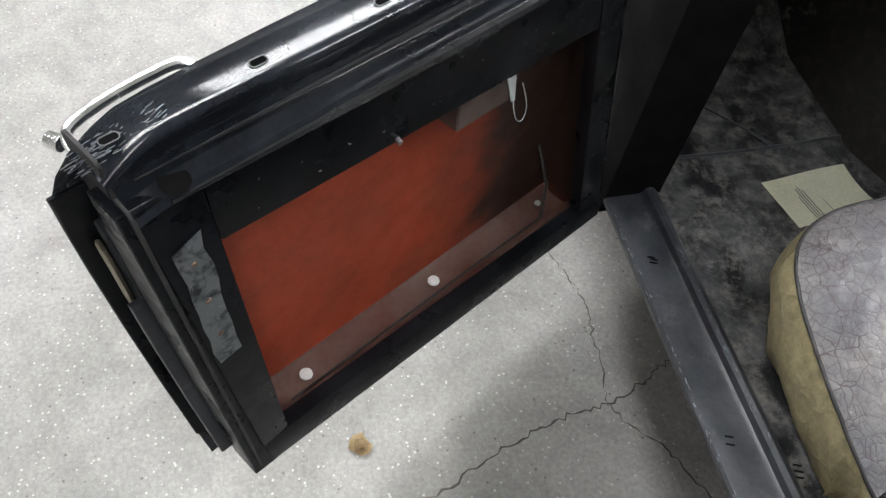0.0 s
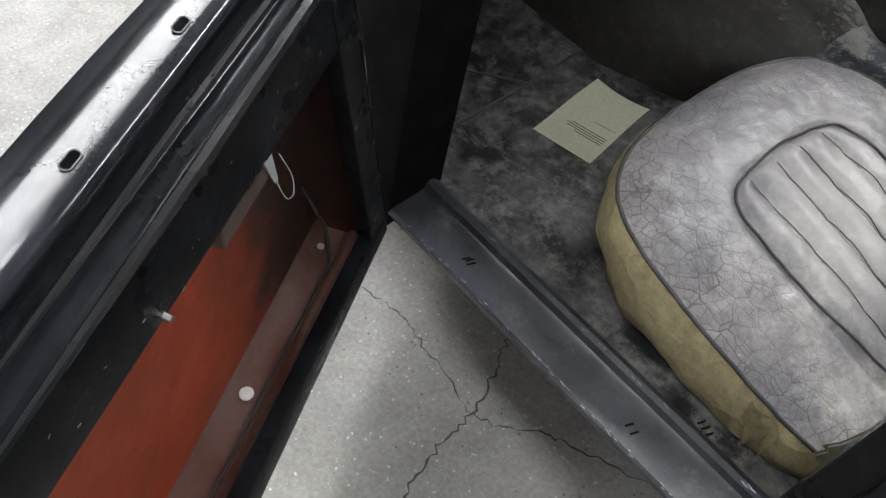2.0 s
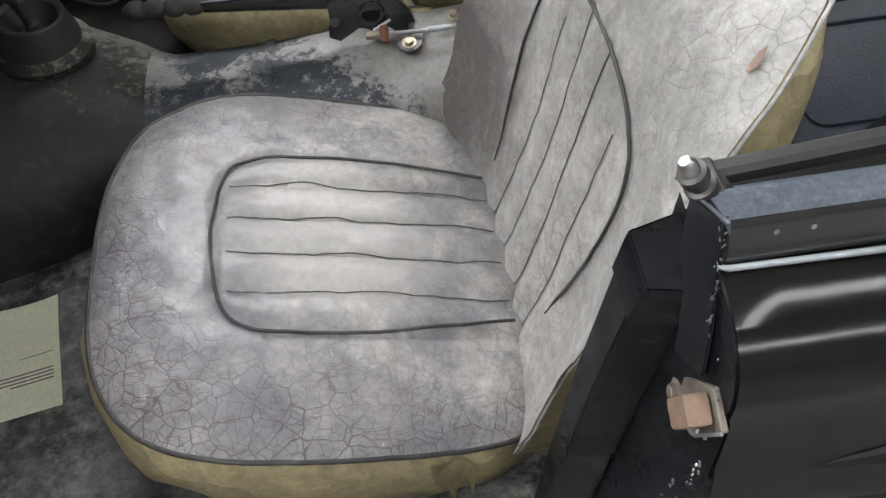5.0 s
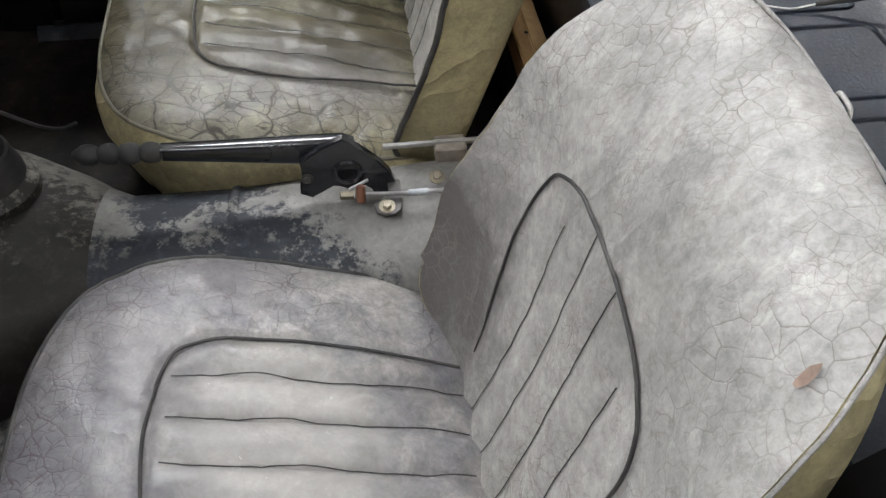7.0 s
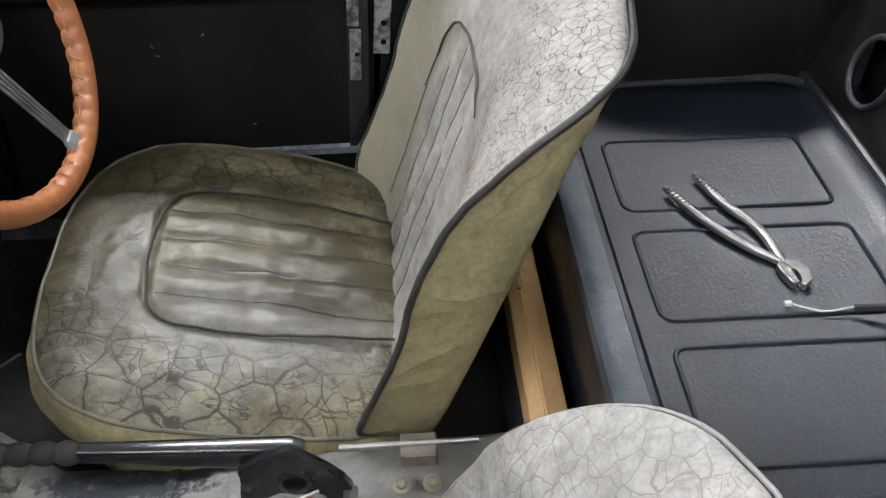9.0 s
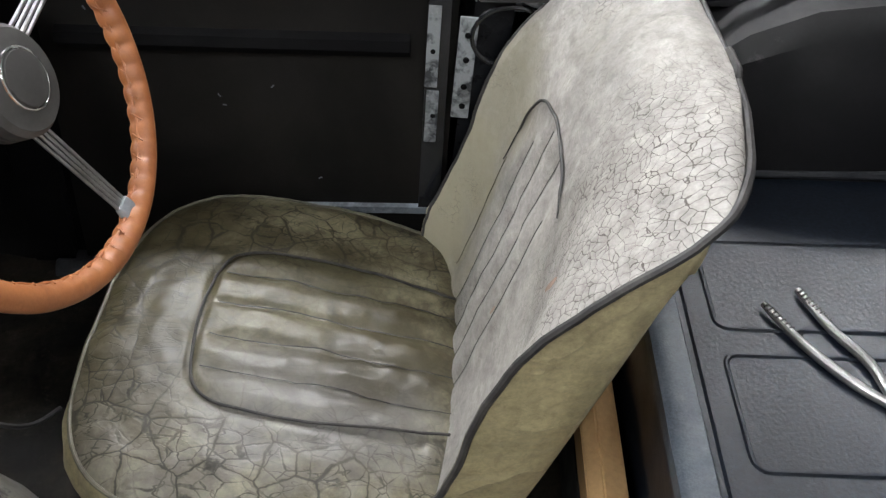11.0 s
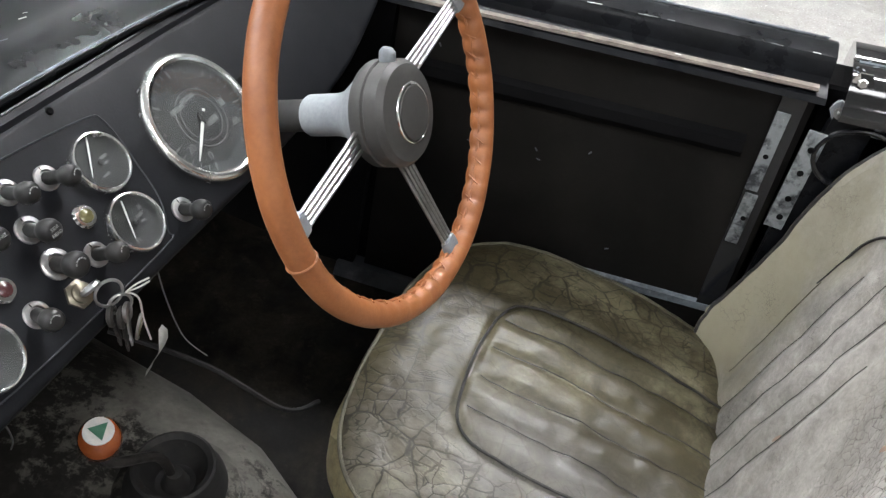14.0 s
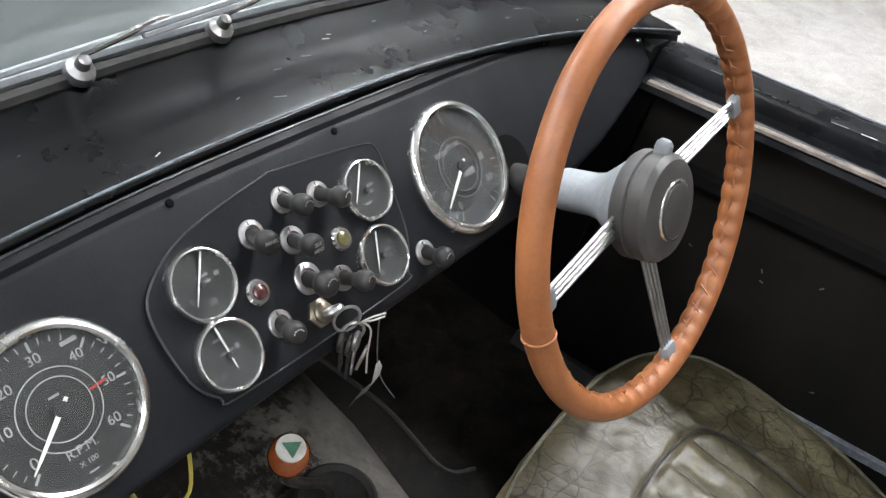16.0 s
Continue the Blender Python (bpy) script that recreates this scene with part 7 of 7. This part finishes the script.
bm = bmesh.new()
SEG, TS = 336, 16
rings = []
for k in range(SEG):
    a = 360 * k / SEG
    lump = 0.0132 + 0.0003 * noise.noise((k * 0.09, 0, 0))
    laced = max(0.0, min(1.0, 0.55 - 1.4 * math.sin(radians(a + 25))))
    tuck = abs(math.sin(math.pi * k / 6 + 0.4 * noise.noise((k * 0.05, 3, 0)))) ** 0.6 - 0.6
    p, q = ring_point(a), ring_point(a, WR + 0.01)
    out, nz = (q - p).normalized(), WN
    ring = []
    for j in range(TS):
        t = j * math.tau / TS
        inner = max(0.0, 0.35 - math.cos(t)) / 1.35
        r = lump + 0.0042 * tuck * inner * laced
        ring.append(p + (out * math.cos(t) + nz * math.sin(t) * 1.05) * r)
    rings.append(ring)
loft(bm, rings + [rings[0]], True, False, False)
bmesh.ops.remove_doubles(bm, verts=bm.verts, dist=1e-6)
part("rim", bm, TAN_LEATHER, wheel, "tan leather wrapped rim", 80)
# lacing on the inner side: puckers and stitches
for k in range(48):
    a = 360 * k / 48
    bm = bmesh.new()
    p0, p1 = ring_point(a, WR - 0.0112, 0.0075), ring_point(a + 3.2, WR - 0.0128, -0.005)
    tube(bm, [p0, (p0 + p1) / 2 + (WC - p0).normalized() * 0.002, p1], 0.0011, 6)
    part("stitch", bm, TAN_LEATHER, wheel)
bm = bmesh.new()
tube(bm, [ring_point(a * 3, WR - 0.0125 + 0.0008 * math.sin(a * 2.1), 0.001) for a in range(120)], 0.0021, 6, closed=True)
part("lacing_seam", bm, TAN_LEATHER, wheel)
bm = bmesh.new()
tube(bm, [ring_point(102, WR + 0.0136 * math.cos(j * math.tau / 16), 0.0142 * math.sin(j * math.tau / 16)) for j in range(16)], 0.0014, 6, closed=True)
part("rim_joint", bm, TAN_LEATHER, wheel)
# spokes of four bright rods each
for a in (-74.4, 94.6, 190.6):
    for k in range(4):
        o = (k - 1.5) * 0.0052
        d = (ring_point(a, 1.0) - WC).normalized()
        s = WN.cross(d)
        bm = bmesh.new()
        tube(bm, [WC + d * 0.045 + s * o * 1.25 - WN * 0.014, WC + d * (WR - 0.018) + s * o + WN * 0.0], 0.0021, 8)
        part("spoke_rod", bm, STEEL, wheel, "bright steel spoke rod")
    bm = bmesh.new()
    m = axis(WC + d * (WR - 0.014), d, WN)
    loft(bm, [[m @ Vector((u, v, z)) for u, v in rounded(w, h, w * 0.45, 4)] for w, h, z in ((0.0075, 0.020, -0.011), (0.0095, 0.0225, -0.009), (0.0115, 0.0245, -0.002), (0.0115, 0.0245, 0.008))])
    part("spoke_socket", bm, GREY_METAL, wheel)
# boss, horn push, signal lever
m = axis(WC - WN * 0.016, WN)
bm = bmesh.new()
lathe(bm, [(0.020, -0.085), (0.0215, -0.082), (0.0215, -0.048), (0.024, -0.036), (0.031, -0.026), (0.043, -0.010), (0.049, 0.0)], m, 36)
part("boss", bm, GREY_METAL, wheel, "grey cast metal boss")
bm = bmesh.new()
lathe(bm, [(0.050, -0.004), (0.0525, 0.0), (0.0525, 0.010), (0.0505, 0.0115), (0.0505, 0.013), (0.0525, 0.0145), (0.052, 0.027), (0.047, 0.033), (0.030, 0.0365), (0.0, 0.0375)], m, 48)
part("horn_housing", bm, HUB_PLASTIC, wheel, "dark grey plastic hub cap")
bm = bmesh.new()
tube(bm, [m @ Vector((0.0285 * math.cos(k * math.tau / 40), 0.0285 * math.sin(k * math.tau / 40), 0.0373)) for k in range(40)], 0.0014, 6, closed=True)
part("horn_ring", bm, CHROME, wheel, "thin chromed ring")
bm = bmesh.new()
lathe(bm, [(0.027, 0.0368), (0.026, 0.040), (0.015, 0.042), (0.0, 0.0424)], m, 32)
part("horn_button", bm, HUB_PLASTIC, wheel)
bm = bmesh.new()
q = m @ Matrix.Rotation(radians(-8), 4, "Z")
lathe(bm, [(0.003, -0.012), (0.0062, -0.009), (0.0076, 0.002), (0.0072, 0.009), (0.0045, 0.0125), (0.0005, 0.0135)], q @ Matrix.Translation((0.052, 0, 0.020)) @ Matrix.Rotation(radians(75), 4, "Y") @ Matrix.Diagonal((1.15, 0.85, 1.0, 1.0)), 18)
part("signal_lever", bm, GREY_METAL, wheel)
bm = bmesh.new()
box(bm, (0.03, 0.002, 0.003), q @ Matrix.Translation((0.044, 0.014, 0.0075)) @ Matrix.Rotation(radians(90), 4, "Y"))
part("lever_slot", bm, INNER_BLACK, wheel)
column = thing("steering_column", "black steering column running into the dash", "steering column")
bm = bmesh.new()
tube(bm, [WC - WN * 0.09, WC - WN * 0.24, WC - WN * 0.5], 0.017, 20)
part("column_tube", bm, RUBBER, column)

# ---- gear lever ----
gear = thing("gear_lever", "gear lever with an amber wooden knob and a black rubber boot", "gear lever")
GB = Vector((0.066, 0.783, 0.450))
m = axis(GB, (0.1, 0, 1))
bm = bmesh.new()
lathe(bm, [(0.07, -0.02), (0.07, -0.006), (0.064, 0.0), (0.060, 0.002), (0.058, 0.004)], m, 32)
part("boot_ring", bm, BELL, gear, "pressed metal boot ring")
bm = bmesh.new()
loft(bm, [[m @ Vector((r * math.cos(k * math.tau / 32), r * math.sin(k * math.tau / 32), z)) for k in range(32)] for r, z in ((0.058, 0.0), (0.056, 0.012), (0.050, 0.026), (0.047, 0.036), (0.0455, 0.042), (0.042, 0.044), (0.036, 0.040), (0.032, 0.026), (0.022, 0.012), (0.016, 0.010), (0.013, 0.016), (0.010, 0.026), (0.009, 0.03))], True, False, True)
part("boot", bm, RUBBER, gear, "folded black rubber boot")
KN = Vector((0.068, 0.706, 0.632))
bm = bmesh.new()
tube(bm, smooth_path([GB + Vector((0, 0, 0.01)), GB + Vector((-0.002, -0.012, 0.07)), KN - Vector((0, -0.003, 0.04)), KN], 5), 0.0055, 10)
part("shaft", bm, DARK_STEEL, gear)
bm = bmesh.new()
up = Vector((0.25, -0.15, 0.95)).normalized()
lathe(bm, [(0.008, -0.026), (0.0135, -0.021), (0.0185, -0.010), (0.0198, 0.0), (0.0185, 0.009), (0.0150, 0.0155), (0.0136, 0.0172)], axis(KN, up), 28)
knob = part("knob", bm, KNOB_WOOD, gear, "amber wooden ball knob")
bm = bmesh.new()
lathe(bm, [(0.0139, 0.0166), (0.0135, 0.0182), (0.0, 0.0188)], axis(KN, up), 28)
part("disc", bm, WHITE_TAG, knob, "round white disc")
bm = bmesh.new()
f = axis(KN + up * 0.0192, up, (-0.9, -0.3, 0))
prism(bm, [(-0.006, -0.009), (-0.006, 0.009), (0.0095, 0.0)], lambda u, v, w: f @ Vector((u, v, w)), 0, 0.0004)
part("emblem", bm, GREEN, knob, "plain green triangle", 0)

# ---- handbrake ----
hb = thing("handbrake", "black handbrake lever with a ribbed rubber grip on the tunnel", "handbrake")
A, B = Vector((0.303, 0.776, 0.478)), Vector((0.535, 0.766, 0.470))
bm = bmesh.new()
loft(bm, [[p + Vector((0, y, z)) for y, z in rounded(w, h, min(w, h) * 0.3, 3)] for p, w, h in ((A, 0.017, 0.020), (A.lerp(B, 0.3), 0.019, 0.026), (A.lerp(B, 0.7), 0.021, 0.036), (A.lerp(B, 0.94), 0.021, 0.042), (B, 0.021, 0.03))])
part("lever", bm, BLACK_PAINT, hb, "shiny black pressed lever")
bm = bmesh.new()
G0 = Vector((0.205, 0.778, 0.480))
prof = [(0.004, -0.007), (0.007, -0.004)]
for k in range(4):
    z = 0.0245 * k
    prof += [(0.0088, z), (0.0115, z + 0.003), (0.0132, z + 0.009), (0.0132, z + 0.015), (0.0115, z + 0.021), (0.0088, z + 0.0235)]
prof += [(0.0105, 0.1)]
lathe(bm, prof, axis(G0, A - G0), 20)
part("grip", bm, RUBBER, hb, "ribbed dark rubber grip")
# curved pivot plate with a pointed paw, a round boss and a foot bolted to the tunnel
bm = bmesh.new()
prism(bm, [(0.467, 0.470), (0.495, 0.492), (0.521, 0.504), (0.535, 0.492), (0.549, 0.476), (0.564, 0.464), (0.576, 0.447), (0.582, 0.430), (0.585, 0.412), (0.585, 0.385), (0.582, 0.370), (0.573, 0.361), (0.562, 0.364), (0.557, 0.375), (0.560, 0.392), (0.559, 0.410), (0.554, 0.422), (0.545, 0.430), (0.534, 0.429), (0.522, 0.423), (0.514, 0.431), (0.505, 0.433), (0.487, 0.422), (0.478, 0.412), (0.463, 0.420), (0.464, 0.433), (0.469, 0.445)], lambda u, v, w: (u, 0.750 + w, v), -0.006, 0.006)
bmesh.ops.bevel(bm, geom=[e for e in bm.edges if abs(e.verts[0].co.y - e.verts[1].co.y) < 0.001], offset=0.0018, segments=2, affect="EDGES")
part("pivot_plate", bm, BLACK_PAINT, hb, "black curved pivot plate")
bm = bmesh.new()
m = axis((0.524, 0.745, 0.453), (0, -1, 0.1))
lathe(bm, [(0.019, 0), (0.018, 0.004), (0.0155, 0.0055), (0.0125, 0.0045), (0.0115, 0.001)], m, 24)
part("plate_boss", bm, BLACK_PAINT, hb)
bm = bmesh.new()
lathe(bm, [(0.0118, 0.0012), (0.006, 0.0014), (0.0, 0.0014)], m, 20)
part("plate_hole", bm, INNER_BLACK, hb)
bolt("plate_rivet", (0.474, 0.744, 0.446), (0, -1, 0.1), 0.0045, DARK_STEEL, hb)
bm = bmesh.new()
prism(bm, [(0.572, 0.752), (0.588, 0.748), (0.588, 0.715), (0.586, 0.703), (0.578, 0.696), (0.566, 0.695), (0.556, 0.700), (0.553, 0.711), (0.558, 0.719), (0.570, 0.722), (0.573, 0.730)], lambda u, v, w: (u, v, 0.4215 - 0.14 * max(0, 0.722 - v) + w + 0.006 * max(0, (v - 0.73) / 0.02)), -0.001, 0.0035)
bmesh.ops.bevel(bm, geom=bm.edges[:], offset=0.0008, segments=1, affect="EDGES")
part("plate_foot", bm, DARK_STEEL, hb, "dull metal foot of the plate")
bolt("pivot_bolt", (0.569, 0.708, 0.4235), (0, -0.2, 0.97), 0.006, DULL_BRASS, hb)
bm = bmesh.new()
tube(bm, [(0.538, 0.726, 0.430), (0.590, 0.720, 0.432), (0.66, 0.716, 0.437)], 0.0026, 8)
part("brake_rod", bm, STEEL, hb, "bright threaded brake rod")
bm = bmesh.new()
tube(bm, [(0.597, 0.7195, 0.4325), (0.622, 0.718, 0.434)], 0.0042, 10)
part("rod_sleeve", bm, GREY_METAL, hb)
bm = bmesh.new()
tube(bm, [(0.57, 0.775, 0.462), (0.64, 0.776, 0.462), (0.72, 0.776, 0.462)], 0.004, 8)
part("brake_rod", bm, STEEL, hb, "bright threaded brake rod")
bm = bmesh.new()
tube(bm, [(0.524, 0.733, 0.433), (0.548, 0.736, 0.444)], 0.0018, 8)
part("split_pin", bm, STEEL, hb)
bm = bmesh.new()
lathe(bm, [(0.0055, -0.010), (0.0062, -0.007), (0.0062, 0.008), (0.0052, 0.011)], axis((0.538, 0.725, 0.431), (0, 0.3, 1)), 14)
part("clevis", bm, RUST_BROWN, hb, "rusty clevis pin")
bm = bmesh.new()
lathe(bm, [(0.006, 0), (0.006, 0.016), (0.004, 0.018)], axis((0.530, 0.7255, 0.430), (-1, 0.08, -0.02)), 6)
part("lock_nut", bm, DULL_BRASS, hb)
bm = bmesh.new()
box(bm, (0.04, 0.03, 0.022), Matrix.Translation((0.655, 0.775, 0.452)), 0.002)
part("cable_bracket", bm, RUSTED, hb, "dull rusty cable bracket")
for x in (0.635, 0.668):
    bolt("bracket_bolt", (x, 0.745, 0.432), (0, -0.3, 1), 0.006, DULL_BRASS, hb)

# ---- loose things ----
def paper_z(u, v):
    return 0.2965 + 0.006 * (1 - v) * (2 * u - 1) ** 2 + 0.004 * u * v + 0.002 * math.sin(v * 5)


bm = bmesh.new()
n = 10
g = [[None] * (n + 1) for _ in range(n + 1)]
c00, c10, c11, c01 = Vector((-0.024, 0.442, 0)), Vector((0.077, 0.457, 0)), Vector((0.103, 0.297, 0)), Vector((-0.005, 0.281, 0))
for i in range(n + 1):
    for j in range(n + 1):
        u, v = i / n, j / n
        p = c00.lerp(c10, u).lerp(c01.lerp(c11, u), v)
        p.z = paper_z(u, v)
        g[i][j] = bm.verts.new(p)
for i in range(n):
    for j in range(n):
        bm.faces.new((g[i][j], g[i + 1][j], g[i + 1][j + 1], g[i][j + 1]))
bmesh.ops.solidify(bm, geom=bm.faces[:], thickness=0.0004)
paper = single("paper_sheet", bm, PAPER, "pale yellow-green printed paper lying on the floor pan", "paper")
for k, (v, ln) in enumerate(((0.655, 0.62), (0.685, 0.7), (0.715, 0.66), (0.745, 0.5), (0.52, 0.4))):
    bm = bmesh.new()
    rows = []
    for i in range(9):
        u = 0.94 - ln + (ln - 0.02) * i / 8
        row = []
        for d in (-1, 1):
            w = v + d * (0.0055 if k < 4 else 0.003)
            p = c00.lerp(c10, u).lerp(c01.lerp(c11, u), w)
            row.append(bm.verts.new((p.x, p.y, paper_z(u, w) + 0.0009)))
        rows.append(row)
    for i in range(8):
        bm.faces.new((rows[i][0], rows[i + 1][0], rows[i + 1][1], rows[i][1]))
    part("print_line", bm, INK, paper, smooth=0)

hb.location = (-0.003, -0.012, 0.009)

pl = thing("pliers", "bright steel slip-joint pliers with knurled handles", "pliers")
Z = SZ + 0.006
J = Vector((1.053, 0.873, Z))
for tip, bend, nm in (((0.957, 1.003, Z + 0.004), (1.018, 0.905, Z + 0.001), "handle"), ((1.0, 1.027, Z + 0.003), (1.045, 0.925, Z + 0.002), "handle")):
    bm = bmesh.new()
    P = smooth_path([tip, Vector(tip).lerp(Vector(bend), 0.5) + Vector((-0.004, -0.003, 0)), bend, J], 6)
    tube(bm, P, [0.0034 + 0.0022 * math.sin(i / (len(P) - 1) * 2.6) for i in range(len(P))], 10)
    h = part(nm, bm, PLIER_STEEL, pl)
    for k in range(9):
        q = Vector(tip).lerp(Vector(bend), 0.05 + 0.05 * k) + Vector((-0.0015, -0.001, 0.0035))
        bm = bmesh.new()
        box(bm, (0.0075, 0.0018, 0.002), Matrix.Translation(q) @ pose(0, 0, 0, 0, 0, 30))
        part("knurl", bm, DARK_STEEL, h, smooth=0)
for pts in ([(0, 0), (0.016, -0.002), (0.022, -0.016), (0.019, -0.032), (0.010, -0.040), (0.006, -0.036), (0.010, -0.026), (0.008, -0.016), (-0.004, -0.010)], [(-0.002, 0.002), (0.004, -0.012), (0.003, -0.026), (0.004, -0.036), (-0.002, -0.036), (-0.008, -0.022), (-0.010, -0.008)]):
    bm = bmesh.new()
    prism(bm, pts, lambda u, v, w: J + Vector((u, v, w)), -0.005, 0.006)
    bmesh.ops.bevel(bm, geom=bm.edges[:], offset=0.0012, segments=2, affect="EDGES")
    part("jaw", bm, PLIER_STEEL, pl)
bolt("rivet", (J.x + 0.004, J.y - 0.004, J.z + 0.006), (0, 0, 1), 0.0042, STEEL, pl)

bm = bmesh.new()
tube(bm, smooth_path([(1.04, 0.815, SZ + 0.004), (1.07, 0.80, SZ + 0.006), (1.10, 0.80, SZ + 0.01), (1.14, 0.79, SZ + 0.02)], 6), 0.0011, 6)
wire = single("loose_cable", bm, WHITE_CORD, "thin loose cable with a bare end on the rear shelf", "cable")
bm = bmesh.new()
tube(bm, [(1.10, 0.80, SZ + 0.01), (1.16, 0.785, SZ + 0.025), (1.23, 0.775, SZ + 0.05)], 0.003, 8)
part("sleeve", bm, RUBBER, wire)
bm = bmesh.new()
box(bm, (0.008, 0.006, 0.005), Matrix.Translation((1.038, 0.815, SZ + 0.004)), 0.001)
part("connector", bm, WHITE_TAG, wire)

# pine batten behind the seats
bm = bmesh.new()
loft(bm, [[p + Vector(o) for o in ((-0.022, 0, -0.03), (0.018, 0, -0.03), (0.022, 0, 0.018), (-0.006, 0, 0.03), (-0.022, 0, 0.016))] for p in (Vector((0.800, 0.60, 0.452)), Vector((0.797, 1.10, 0.452)))])
bmesh.ops.bevel(bm, geom=bm.edges[:], offset=0.002, segments=2, affect="EDGES")
batten = single("wood_batten", bm, WOOD, "pale sawn pine batten lying behind the seats", "wood batten")
for y in (0.72, 0.98):
    screw("nail_head", (0.789, y, 0.481), (0.2, 0, 1), 0.003, DARK_STEEL, batten)
bm = bmesh.new()
box(bm, (0.04, 1.0, 0.13), Matrix.Translation((0.795, 0.8, 0.355)), 0.003)
single("batten_support", bm, DULL_BLACK, "dark crosswise frame rail under the wooden batten", "frame rail")
